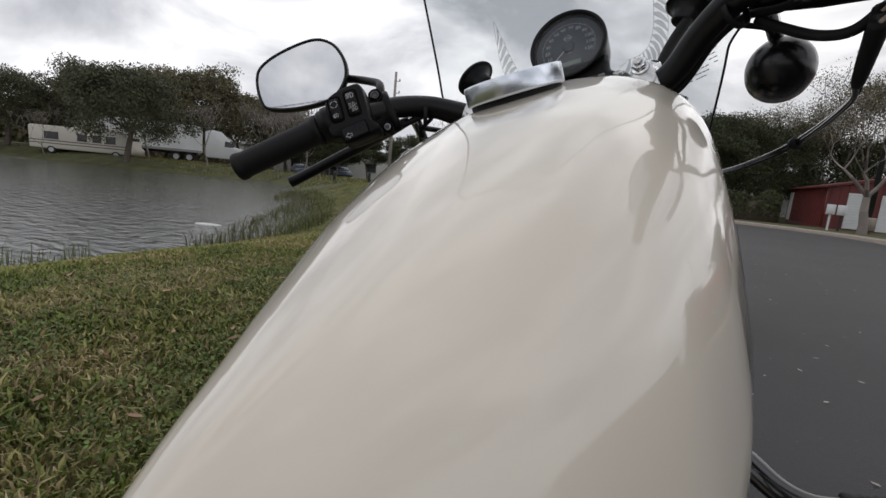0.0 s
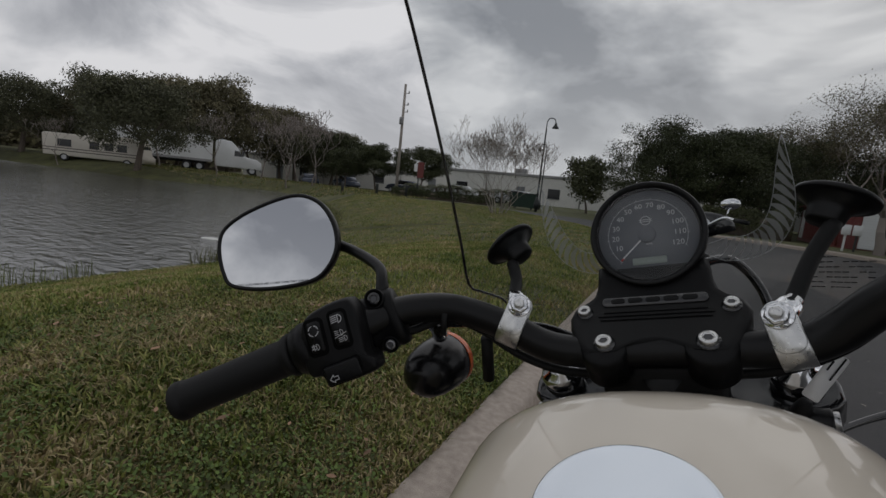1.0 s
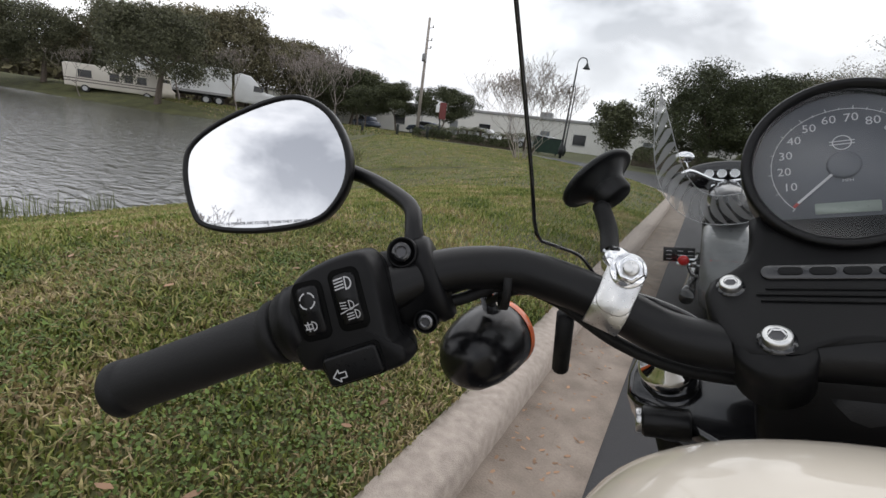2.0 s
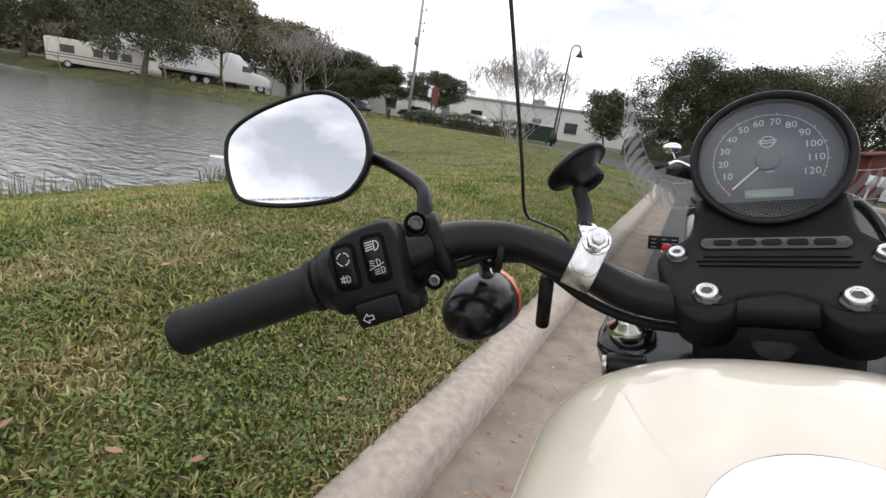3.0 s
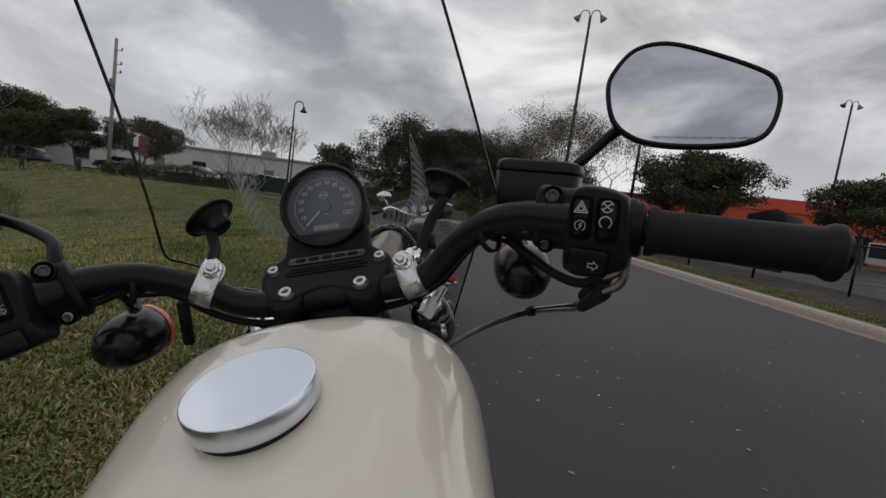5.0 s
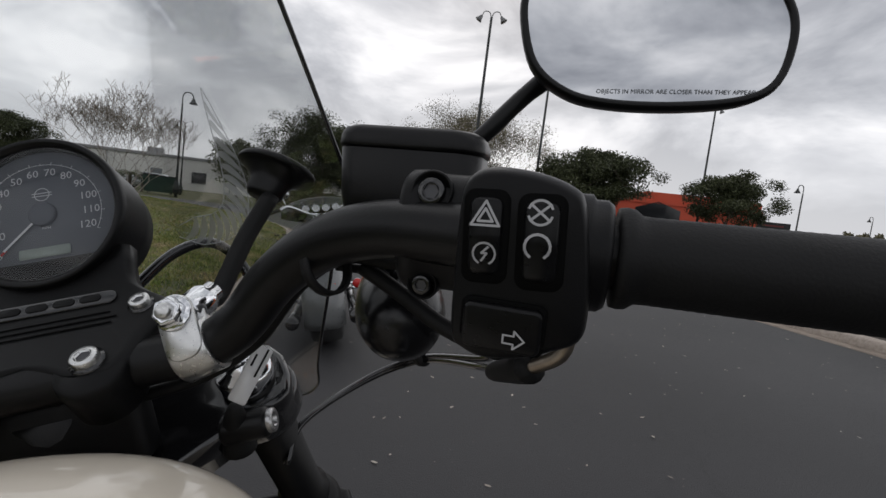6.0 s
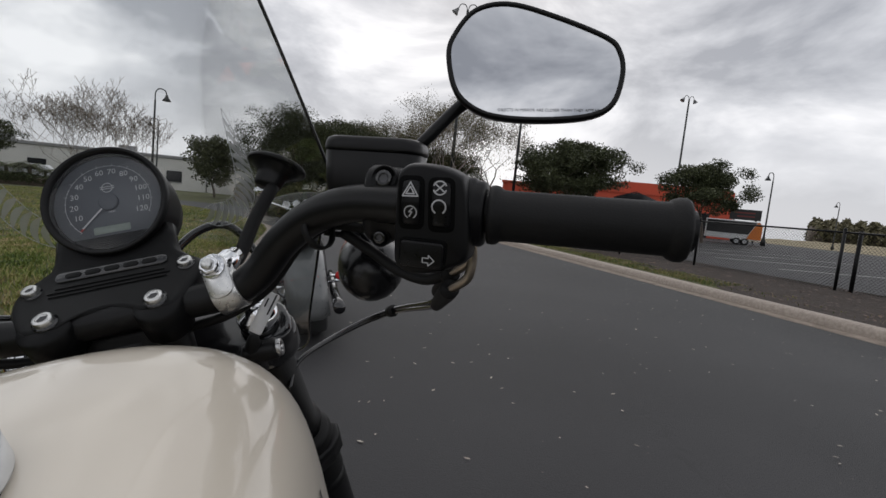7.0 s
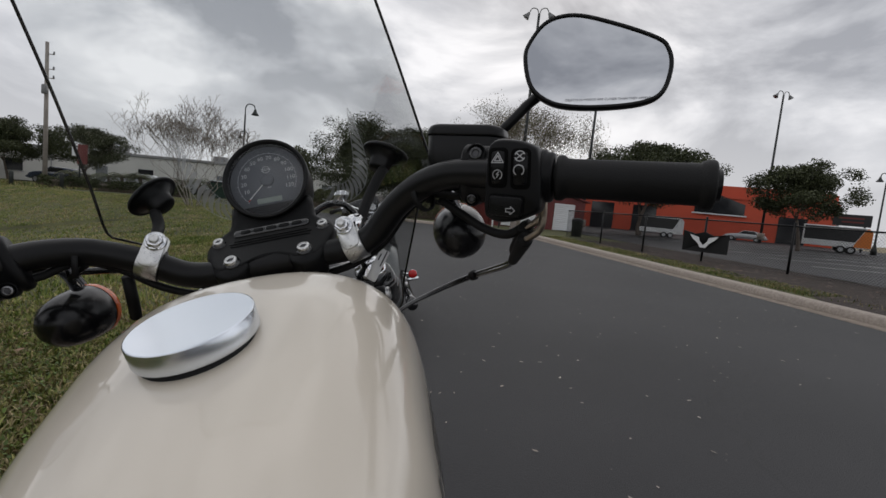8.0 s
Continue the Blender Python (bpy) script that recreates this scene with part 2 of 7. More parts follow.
def tube_bm(points, radius, sides=12, steps=8, caps=True, bm=None, smooth=True):
    """A tube along the points; radius is a number or one per point."""
    pts = smooth_path(points, steps) if smooth and len(points) > 2 else [Vector(q) for q in points]
    n = len(pts)
    if isinstance(radius, (int, float)):
        rad = [radius] * n
    else:
        rad = [float(r) for r in np.interp(np.linspace(0, 1, n), np.linspace(0, 1, len(radius)), radius)]
    bm = bm or bmesh.new()
    rings = []
    ref = None
    for i, q in enumerate(pts):
        d = (pts[min(i + 1, n - 1)] - pts[max(i - 1, 0)])
        d = d.normalized() if d.length > 1e-9 else Vector((0, 0, 1))
        if ref is None:
            ref = Vector((0, 0, 1)) if abs(d.z) < 0.9 else Vector((1, 0, 0))
        x = (ref - d * ref.dot(d)).normalized()
        ref = x
        y = d.cross(x)
        rings.append([bm.verts.new(q + rad[i] * (math.cos(a) * x + math.sin(a) * y))
                      for a in (2 * math.pi * k / sides for k in range(sides))])
    for a, b in zip(rings, rings[1:]):
        for k in range(sides):
            bm.faces.new((a[k], a[(k + 1) % sides], b[(k + 1) % sides], b[k]))
    if caps:
        bm.faces.new(rings[0][::-1])
        bm.faces.new(rings[-1])
    return bm


def lathe_bm(profile, sides=32, m=None, bm=None):
    """A turned shape: profile of (radius, height) along z, closed where the radius is 0."""
    bm2 = bmesh.new()
    rings = []
    for r, h in profile:
        if r < 1e-7:
            rings.append([bm2.verts.new((0, 0, h))])
        else:
            rings.append([bm2.verts.new((r * math.cos(a), r * math.sin(a), h)) for a in (2 * math.pi * k / sides for k in range(sides))])
    for a, b in zip(rings, rings[1:]):
        for k in range(sides):
            k2 = (k + 1) % sides
            if len(a) == 1 and len(b) == 1:
                continue
            if len(a) == 1:
                bm2.faces.new((a[0], b[k2], b[k]))
            elif len(b) == 1:
                bm2.faces.new((a[k], a[k2], b[0]))
            else:
                bm2.faces.new((a[k], a[k2], b[k2], b[k]))
    bmesh.ops.recalc_face_normals(bm2, faces=bm2.faces[:])
    if m is not None:
        moved(bm2, m)
    return join(bm, bm2)


def slab_bm(outline, thickness, bevel=0.0, seg=2, bm=None, m=None):
    """A flat shape with the outline (x, y), from z = 0 up to the thickness."""
    bm2 = bmesh.new()
    vs = [bm2.verts.new((x, y, 0)) for x, y in outline]
    f = bm2.faces.new(vs)
    if f.normal.z < 0:
        f.normal_flip()
    bm2.normal_update()
    if f.normal.z > 0:
        f.normal_flip()
    r = bmesh.ops.extrude_face_region(bm2, geom=[f])
    top = [e for e in r["geom"] if isinstance(e, bmesh.types.BMVert)]
    bmesh.ops.translate(bm2, verts=top, vec=(0, 0, thickness))
    bmesh.ops.recalc_face_normals(bm2, faces=bm2.faces[:])
    if bevel:
        tops = set(top)
        ed = [e for e in bm2.edges if e.verts[0] in tops and e.verts[1] in tops]
        bmesh.ops.bevel(bm2, geom=ed, offset=bevel, segments=seg, profile=0.5, affect="EDGES")
    if m is not None:
        moved(bm2, m)
    return join(bm, bm2)


def rounded_rect(w, h, r, n=5):
    out = []
    for cx, cy, a0 in ((w / 2 - r, h / 2 - r, 0), (-w / 2 + r, h / 2 - r, 90), (-w / 2 + r, -h / 2 + r, 180), (w / 2 - r, -h / 2 + r, 270)):
        for k in range(n + 1):
            a = radians(a0 + 90 * k / n)
            out.append((cx + r * math.cos(a), cy + r * math.sin(a)))
    return out


# ---- the lie of the land ----
WATER = -1.05


def smoothstep(a, b, v):
    t = min(1, max(0, (v - a) / (b - a)))
    return t * t * (3 - 2 * t)


def shore_x(y):
    """The pond's near shore: its x at a given y."""
    return -8.9 - 0.19 * max(0, y - 8.0) ** 1.5


def in_pond(x, y):
    """Above 0 inside the pond, by about the distance from its shore."""
    d = shore_x(y) - x
    d = min(d, (x + 75) * 0.7)
    far = 24.6 + (0.72 if x > -42 else 0.12) * (x + 42)
    f = far - y
    return min(d, f * 0.88 if f > 0 else f * 2.0)


def road_right(y):
    return 7.3 - 0.11 * max(0, y - 20.5) ** 2 if y < 31 else -99


def lawn_right(y):
    """The lawn side's kerb line."""
    return -0.5 - 0.045 * max(0, y - 13) ** 2


def ground_z(x, y):
    z = 0.016 * max(-0.5, min(x, 40))
    if x < -0.5:
        z = -0.008 + 0.0 * x
    z -= 0.012 * max(0, -x - 8) * (1 - smoothstep(30, 70, -x)) * 0.6
    z -= 0.8 * smoothstep(22, 36, -x) * smoothstep(40, 52, y)
    p = in_pond(x, y)
    bank = smoothstep(-7.0, 2.9, p)
    z = z * (1 - bank) + (WATER - 0.25) * bank
    if p > 2.9:
        z = WATER - 0.25
    return z


# ---- ground, road, kerbs, water ----
def on_road(x, y):
    return lawn_right(y) <= x <= road_right(y) or (28 <= y <= 35 and x < 2)


def graded(lo, hi, fine_lo, fine_hi, step, grow=1.18):
    """Coordinates fine in the middle, coarser outward."""
    v = list(np.arange(fine_lo, fine_hi, step))
    s, q = step, v[-1]
    while q < hi:
        s *= grow
        q += s
        v.append(min(q, hi))
    s, q = step, v[0]
    while q > lo:
        s *= grow
        q -= s
        v.insert(0, max(q, lo))
    return v


def sheet(name, xs, ys, height, mat, label, category, keep=None):
    bm = bmesh.new()
    grid = [[bm.verts.new((x, y, height(x, y))) for x in xs] for y in ys]
    for j in range(len(ys) - 1):
        for i in range(len(xs) - 1):
            if keep is None or keep((xs[i] + xs[i + 1]) / 2, (ys[j] + ys[j + 1]) / 2):
                bm.faces.new((grid[j][i], grid[j][i + 1], grid[j + 1][i + 1], grid[j + 1][i]))
    ob = mesh_object(name, bm, mat)
    return tagged(ob, label, category, kind="structure")


def land_z(x, y):
    """The ground sheet: lawn beside the road, sunk beneath the road itself."""
    z = ground_z(x, y)
    if x > road_right(y) + 0.17 and y < 30 and x < 60:
        return z + 0.11
    if x < lawn_right(y) - 0.17 and y < 27.5:
        rise = 0.13 + 0.09 * smoothstep(0, 1.2, lawn_right(y) - x) * (1 - smoothstep(1.5, 6, lawn_right(y) - x))
        rise *= 1 - smoothstep(3, 8, -x - 0.5) * (1 if y < 14 else 0.2)
        p = in_pond(x, y)
        if p < 0.4:
            return z + rise
        return z
    return z - 0.06


ground = sheet("ground", graded(-900, 900, -9, 11, 0.16), graded(-900, 900, -2, 27, 0.2), land_z, M_SOIL,
               "uneven lawn soil falling gently to the pond", "ground")

bm = bmesh.new()
rows = []
for y in np.arange(-25, 31.01, 0.5):
    a, b = lawn_right(y), road_right(y) if y < 29.5 else road_right(29.5) - (y - 29.5) * 3
    b = max(b, a + 0.2)
    rows.append([bm.verts.new((a + (b - a) * k / 14, y, ground_z(a + (b - a) * k / 14, y) + 0.0)) for k in range(15)])
for r0, r1 in zip(rows, rows[1:]):
    for k in range(14):
        bm.faces.new((r0[k], r0[k + 1], r1[k + 1], r1[k]))
road = tagged(mesh_object("road", bm, M_ASPHALT), "dark worn asphalt road with fine cracks and fallen leaves", "road", kind="structure")


krs = np.random.RandomState(77)


def kerb(name, line, side, label):
    """A cast kerb along the line, rounded over, in lengths with open joints."""
    prof = [(0.0, -0.1), (0.0, 0.05), (0.012, 0.105), (0.035, 0.128), (0.075, 0.138), (0.19, 0.142), (0.2, 0.13), (0.2, -0.1)]
    pts = [Vector((x, y, ground_z(x, y))) for x, y in line]
    bm = bmesh.new()
    rings = []
    for i, q in enumerate(pts):
        d = (pts[min(i + 1, len(pts) - 1)] - pts[max(i - 1, 0)]).normalized()
        nrm = Vector((d.y, -d.x, 0)) * side
        chip = [0.0 if v < 0 or side > 0 else krs.normal(0, 0.0007) for _, v in prof]
        rings.append([bm.verts.new(q + nrm * (u + c) + Vector((0, 0, v + c * 0.7 + 0.002 * math.sin(q.y * 1.7)))) for (u, v), c in zip(prof, chip)])
    for a, b in zip(rings, rings[1:]):
        for k in range(len(prof) - 1):
            bm.faces.new((a[k], a[k + 1], b[k + 1], b[k]))
    bm.faces.new(rings[0])
    bm.faces.new(rings[-1][::-1])
    bmesh.ops.recalc_face_normals(bm, faces=bm.faces[:])
    ob = mesh_object(name, bm, M_KERB)
    return tagged(ob, label, "kerb", kind="structure")


# concrete gutter pan between kerb and asphalt
M_GUTTER = material("stained_gutter_concrete", (0.30, 0.25, 0.205), (0.155, 0.125, 0.10), rough=0.92, scale=6, bump=0.004, bump_scale=130, spread=0.25)
bm = bmesh.new()
rows = [[bm.verts.new((lawn_right(y) + u, y, ground_z(lawn_right(y) + u, y) + v)) for u, v in ((-0.02, 0.007), (0.2, 0.005), (0.36, 0.008), (0.375, -0.02))] for y in np.arange(-12, 27, 0.5)]
for a, b in zip(rows, rows[1:]):
    for k in range(3):
        bm.faces.new((a[k], a[k + 1], b[k + 1], b[k]))
tagged(mesh_object("gutter", bm, M_GUTTER), "stained concrete gutter pan beside the kerb", "gutter", kind="structure")
bm = bmesh.new()
rows = [[bm.verts.new((road_right(y) + u, y, ground_z(road_right(y) + u, y) + v)) for u, v in ((-0.32, -0.02), (-0.305, 0.006), (-0.15, 0.005), (0.02, 0.007))] for y in np.arange(-12, 29.4, 0.5)]
for a, b in zip(rows, rows[1:]):
    for k in range(3):
        bm.faces.new((a[k], a[k + 1], b[k + 1], b[k]))
tagged(mesh_object("gutter_right", bm, M_GUTTER), "stained concrete gutter strip beside the fence kerb", "gutter", kind="structure")
kerb("kerb_left", [(lawn_right(y), y) for y in graded(-12, 27, -0.5, 4.5, 0.06, 1.15)], -1, "weathered concrete kerb along the lawn")
kerb("kerb_right", [(road_right(y), y) for y in np.arange(-12, 29.5, 0.4)], 1, "weathered concrete kerb along the fence")

M_MULCH = material("dark_bark_mulch", (0.055, 0.038, 0.028), (0.02, 0.014, 0.011), rough=0.95, scale=14, bump=0.02, bump_scale=60, spread=0.2)
bm = bmesh.new()
rows = []
for y in np.arange(1.5, 20.1, 0.5):
    x0 = road_right(y) + (0.21 + 0.85 * smoothstep(6.6, 8.2, y))
    rows.append([bm.verts.new((x0 + (11.8 - x0) * k / 12, y, land_z(x0 + (11.8 - x0) * k / 12 + 0.2, y) + 0.012 + 0.012 * math.sin(9 * y + 5 * k))) for k in range(13)])
for a, b in zip(rows, rows[1:]):
    for k in range(12):
        bm.faces.new((a[k], a[k + 1], b[k + 1], b[k]))
tagged(mesh_object("mulch_bed", bm, M_MULCH), "dark bark mulch bed under the fence", "mulch", kind="structure")


def water_material():
    m = material("pond_water", (0.075, 0.075, 0.068), (0.055, 0.055, 0.050), rough=0.09, scale=2.2, rough_var=0.02, spec=1.0)
    n, l = m.node_tree.nodes, m.node_tree.links
    b = n["Principled BSDF"]
    b.inputs["IOR"].default_value = 2.3
    tc = n.new("ShaderNodeTexCoord")
    mp = n.new("ShaderNodeMapping")
    mp.inputs["Rotation"].default_value = (0, 0, radians(35))
    mp.inputs["Scale"].default_value = (1.0, 2.0, 1.0)
    w1 = n.new("ShaderNodeTexNoise")
    w1.inputs["Scale"].default_value = 2.1
    w1.inputs["Detail"].default_value = 5
    w1.inputs["Distortion"].default_value = 0.6
    l.new(tc.outputs["Object"], mp.inputs["Vector"])
    l.new(mp.outputs["Vector"], w1.inputs["Vector"])
    bp = n.new("ShaderNodeBump")
    bp.inputs["Strength"].default_value = 0.9
    bp.inputs["Distance"].default_value = 0.10
    l.new(w1.outputs["Fac"], bp.inputs["Height"])
    l.new(bp.outputs["Normal"], b.inputs["Normal"])
    return m


M_WATER = water_material()
water = sheet("water", graded(-80, -4, -30, -6, 1.0), graded(-70, 34, 0, 24, 1.0), lambda x, y: WATER, M_WATER,
              "dark rippled pond water reflecting the grey sky", "water")



# ---- the motorcycle ----
def text_bm(words, size, m=None, bm=None, align="CENTER"):
    cu = bpy.data.curves.new("words", "FONT")
    cu.body, cu.size, cu.align_x, cu.align_y = words, size, align, "CENTER"
    cu.resolution_u = 2
    ob = bpy.data.objects.new("words", cu)
    scene.collection.objects.link(ob)
    dg = bpy.context.evaluated_depsgraph_get()
    me = bpy.data.meshes.new_from_object(ob.evaluated_get(dg))
    bm2 = bmesh.new()
    bm2.from_mesh(me)
    bpy.data.meshes.remove(me)
    bpy.data.objects.remove(ob)
    bpy.data.curves.remove(cu)
    if m is not None:
        moved(bm2, m)
    return join(bm, bm2)


def closed_curve(points, steps=5):
    p = [Vector((*q, 0)) for q in points]
    n, out = len(p), []
    for i in range(n):
        a, b, c, d = p[i - 1], p[i], p[(i + 1) % n], p[(i + 2) % n]
        for k in range(steps):
            t = k / steps
            q = 0.5 * (2 * b + (c - a) * t + (2 * a - 5 * b + 4 * c - d) * t * t + (3 * b - a - 3 * c + d) * t ** 3)
            out.append((q.x, q.y))
    return out


def strokes_bm(lines, width, m, z=0.0005, bm=None):
    """Flat printed lines on a face."""
    bm2 = bmesh.new()
    for line in lines:
        for (x0, y0), (x1, y1) in zip(line, line[1:]):
            d = Vector((x1 - x0, y1 - y0, 0))
            if d.length < 1e-9:
                continue
            d = d.normalized()
            nn = Vector((-d.y, d.x, 0)) * width / 2
            a, b = Vector((x0, y0, z)) - d * width * 0.3, Vector((x1, y1, z)) + d * width * 0.3
            bm2.faces.new([bm2.verts.new(q) for q in (a - nn, b - nn, b + nn, a + nn)])
    moved(bm2, m)
    return join(bm, bm2)


def arc(cx, cy, r, a0, a1, n=14):
    return [(cx + r * math.cos(radians(a0 + (a1 - a0) * k / n)), cy + r * math.sin(radians(a0 + (a1 - a0) * k / n))) for k in range(n + 1)]


def axes(origin, x, y, z):
    m = Matrix((x, y, z)).transposed().to_4x4()
    m.translation = origin
    return m


def loft_bm(rings, bm=None, caps=True):
    bm2 = bmesh.new()
    vs = [[bm2.verts.new(q) for q in r] for r in rings]
    n = len(vs[0])
    for a, b in zip(vs, vs[1:]):
        for k in range(n):
            bm2.faces.new((a[k], a[(k + 1) % n], b[(k + 1) % n], b[k]))
    if caps:
        bm2.faces.new(vs[0][::-1])
        bm2.faces.new(vs[-1])
    bmesh.ops.recalc_face_normals(bm2, faces=bm2.faces[:])
    return join(bm, bm2)


def hex_bolt_bm(r, h, m, socket=True):
    """A socket-head bolt: knurled round head with a six-sided hole."""
    bm = lathe_bm([(r, 0), (r, h * 0.82), (r * 0.9, h), (r * 0.62, h)], 24, m)
    hole = lathe_bm([(r * 0.62, h), (r * 0.58, h * 0.99), (r * 0.55, h * 0.35), (0, h * 0.3)], 6, m)
    return join(bm, hole)


def socket_bm(r, h, m):
    """The floor of the six-sided hole, a disc whose dark colour paints in the hole's shade."""
    return lathe_bm([(r * 0.56, h * 0.75), (0, h * 0.75)], 6, m)


BIKE = Matrix.Translation((0.364, -0.012, 0.0)) @ pose(0, 0, 0, 0, 0, -2.0) @ pose(0, 0, 0, 0, -16.5, 0)
bike = empty("motorcycle", BIKE, "cream and black cruiser motorcycle leaning on its side stand", "motorcycle")

TANK_Y = [0.2, 0.24, 0.30, 0.38, 0.46, 0.54, 0.62, 0.68, 0.72, 0.75, 0.775, 0.79]
TANK_W = [0.0031, 0.0387, 0.0752, 0.1109, 0.133, 0.1439, 0.1469, 0.1492, 0.149, 0.1347, 0.1002, 0.0392]
TANK_T = [0.9651, 0.9918, 1.0228, 1.0636, 1.1005, 1.1325, 1.1600, 1.1705, 1.1605, 1.1397, 1.1102, 1.055]


def tank_at(y):
    """Half width and crown height of the tank, eased between its sections."""
    q = [y + d for d in np.linspace(-0.014, 0.014, 9)]
    return float(np.mean(np.interp(q, TANK_Y, TANK_W))), float(np.mean(np.interp(q, TANK_Y, TANK_T)))


def tank_point(y, a):
    """A point of the tank's skin; a = 0 right flank, 90 crown."""
    w, top = tank_at(y)
    c, s = math.cos(radians(a)), math.sin(radians(a))
    mid = top - 0.1697
    x = w * math.copysign(abs(c) ** (2 / 2.33), c)
    z = mid + (0.1697 * abs(s) ** (2 / 3.95) if s > 0 else -min(0.12, w * 1.5) * abs(s) ** 0.7)
    return Vector((x + 0.0008, y, z))


def fuel_tank():
    n = 72
    ys = np.concatenate([np.linspace(0.2, 0.3, 12), np.linspace(0.315, 0.66, 22), np.linspace(0.67, 0.79, 18)])
    rings = [[tank_point(y, 360 * (k + 0.5) / n) for k in range(n)] for y in ys]
    return part("fuel_tank", loft_bm(rings), M_CREAM, bike, "glossy cream fuel tank")


tank = fuel_tank()
CAP = Matrix.Translation((0.001, 0.571, 1.1425)) @ pose(0, 0, 0, 14.0, 0, 0) @ Matrix.Diagonal((0.965, 0.965, 1.0, 1))
part("cap_gasket", lathe_bm([(0, -0.030), (0.0405, -0.030), (0.0405, 0.004), (0, 0.008)], 48, CAP), M_RUBBER, tank, "black rubber gasket")
part("fuel_cap", lathe_bm([(0, 0.001), (0.040, 0.001), (0.0432, 0.0018), (0.0436, 0.0034), (0.0436, 0.0165), (0.0431, 0.0174), (0.0422, 0.0176), (0.0410, 0.0175), (0.034, 0.0173), (0.018, 0.0171), (0, 0.0170)], 72, CAP),
     M_CAP, tank, "brushed aluminium fuel cap")
# painted lettering on the flank, as plain blocks
M_TANKBLACK = material("black_tank_decal", (0.015, 0.015, 0.015), (0.01, 0.01, 0.01), rough=0.35)
M_TANKRED = material("red_tank_decal", (0.55, 0.08, 0.03), (0.5, 0.07, 0.03), rough=0.3)
for s in (1, -1):
    for i in range(11):
        for dy, w, a0, a1 in ((0.0, 0.0040, -6, 3), (0.0075, 0.0040, -6, 3)) if i not in (4, 5, 6) else ((0.002, 0.010, -0.5, 3) if i != 5 else (0.0, 0.014, -5, -2),):
            y0 = 0.485 + i * 0.0175 + dy
            q = [tank_point(y, a if s > 0 else 180 - a) + Vector((s * 0.0008, 0, 0)) for y, a in ((y0, a0), (y0 + w, a0), (y0 + w, a1), (y0, a1))]
            bm = bmesh.new()
            bm.faces.new([bm.verts.new(p) for p in (q if s > 0 else q[::-1])])
            part("tank_decal", bm, M_TANKRED if i == 5 else M_TANKBLACK, tank, "red painted dash" if i == 5 else "", smooth=False)

# handlebar
BAR = [(-0.4164, 0.6226, 1.1736), (-0.3055, 0.6748, 1.2054), (-0.262, 0.716, 1.2185), (-0.2306, 0.749, 1.2275), (-0.1962, 0.7745, 1.2245), (-0.1675, 0.787, 1.214), (-0.1306, 0.795, 1.195),
       (-0.098, 0.800, 1.175), (-0.06, 0.80, 1.168), (0, 0.80, 1.168), (0.06, 0.80, 1.168), (0.098, 0.798, 1.1695), (0.1247, 0.793, 1.181), (0.155, 0.777, 1.208), (0.186, 0.754, 1.2245),
       (0.2168, 0.726, 1.229), (0.25, 0.698, 1.2225), (0.305, 0.660, 1.206), (0.419, 0.6005, 1.1755)]
part("handlebar", tube_bm(BAR, [0.0135] * 2 + [0.0150] * 15 + [0.0135] * 2, 24, 6), M_BLACK, bike, "thick satin black handlebar")

GRIP_ENDS = {-1: (Vector((-0.3055, 0.6748, 1.2054)), Vector((-0.4175, 0.6222, 1.1735))), 1: (Vector((0.305, 0.660, 1.206)), Vector((0.4153, 0.6025, 1.1765)))}
FACE_AT = {-1: (Vector((-0.2555, 0.6722, 1.210)), Vector((-0.111, -0.0515, -0.031)), Vector((0, 0.08, 1))), 1: (Vector((0.256, 0.6530, 1.212)), Vector((0.114, -0.0595, -0.0305)), Vector((0, 0.06, 1)))}


def side_frame(s):
    """Axes of a switch housing's face: x to the right, y up the face, z towards the rider."""
    o, d, up = FACE_AT[s]
    d = d.normalized()
    x = d * s
    y = (up - x * x.dot(up)).normalized()
    return axes(o, x, y, x.cross(y)), d


def rocker_z(v, h, depth):
    """Height of a rocker's face over its length: the upper half leans back, the lower half stands square."""
    return depth - 0.0018 * max(0.0, v / (h * 0.5)) ** 1.3 - 0.0024 * max(0.0, -v / (h * 0.5))


def rocker(parent, m, u, v, w, h, slant, symbols, depth=0.0034):
    """A tall rocker button on a black slab that paints the well's shade, with its printed symbols laid on the bent
    face.
    """
    M = m @ Matrix.Translation((u, v, 0)) @ pose(0, 0, 0, 0, 0, slant)
    part("button_gap_shade", slab_bm(rounded_rect(w + 0.0052, h + 0.0052, w * 0.36), 0.0006, 0.0002, 1, m=M), M_WELL, parent, "black slab standing for the shaded gap round the button")
    rows, cr = [], w * 0.3
    for k in range(25):
        y = -h / 2 + h * k / 24
        over = max(0.0, abs(y) - (h / 2 - cr))
        hw = w / 2 - cr + math.sqrt(max(0.0, cr * cr - over * over)) if over else w / 2
        z = rocker_z(y, h, depth) - (0.0012 if k in (0, 24) else 0.0)
        rows.append([M @ Vector(q) for q in ((-hw, y, -0.002), (-hw, y, z - 0.0012), (-hw + 0.0012, y, z), (hw - 0.0012, y, z), (hw, y, z - 0.0012), (hw, y, -0.002))])
    b = part("button", loft_bm(rows), M_KEY, parent, "black rocker button")
    for lines, width in symbols:
        bm = strokes_bm(lines, width, Matrix())
        for q in bm.verts:
            q.co.z = rocker_z(q.co.y, h, depth) + 0.0007
        bm.transform(M)
        part("marking", bm, M_INK, b, "pale printed symbol", smooth=False)
    return b


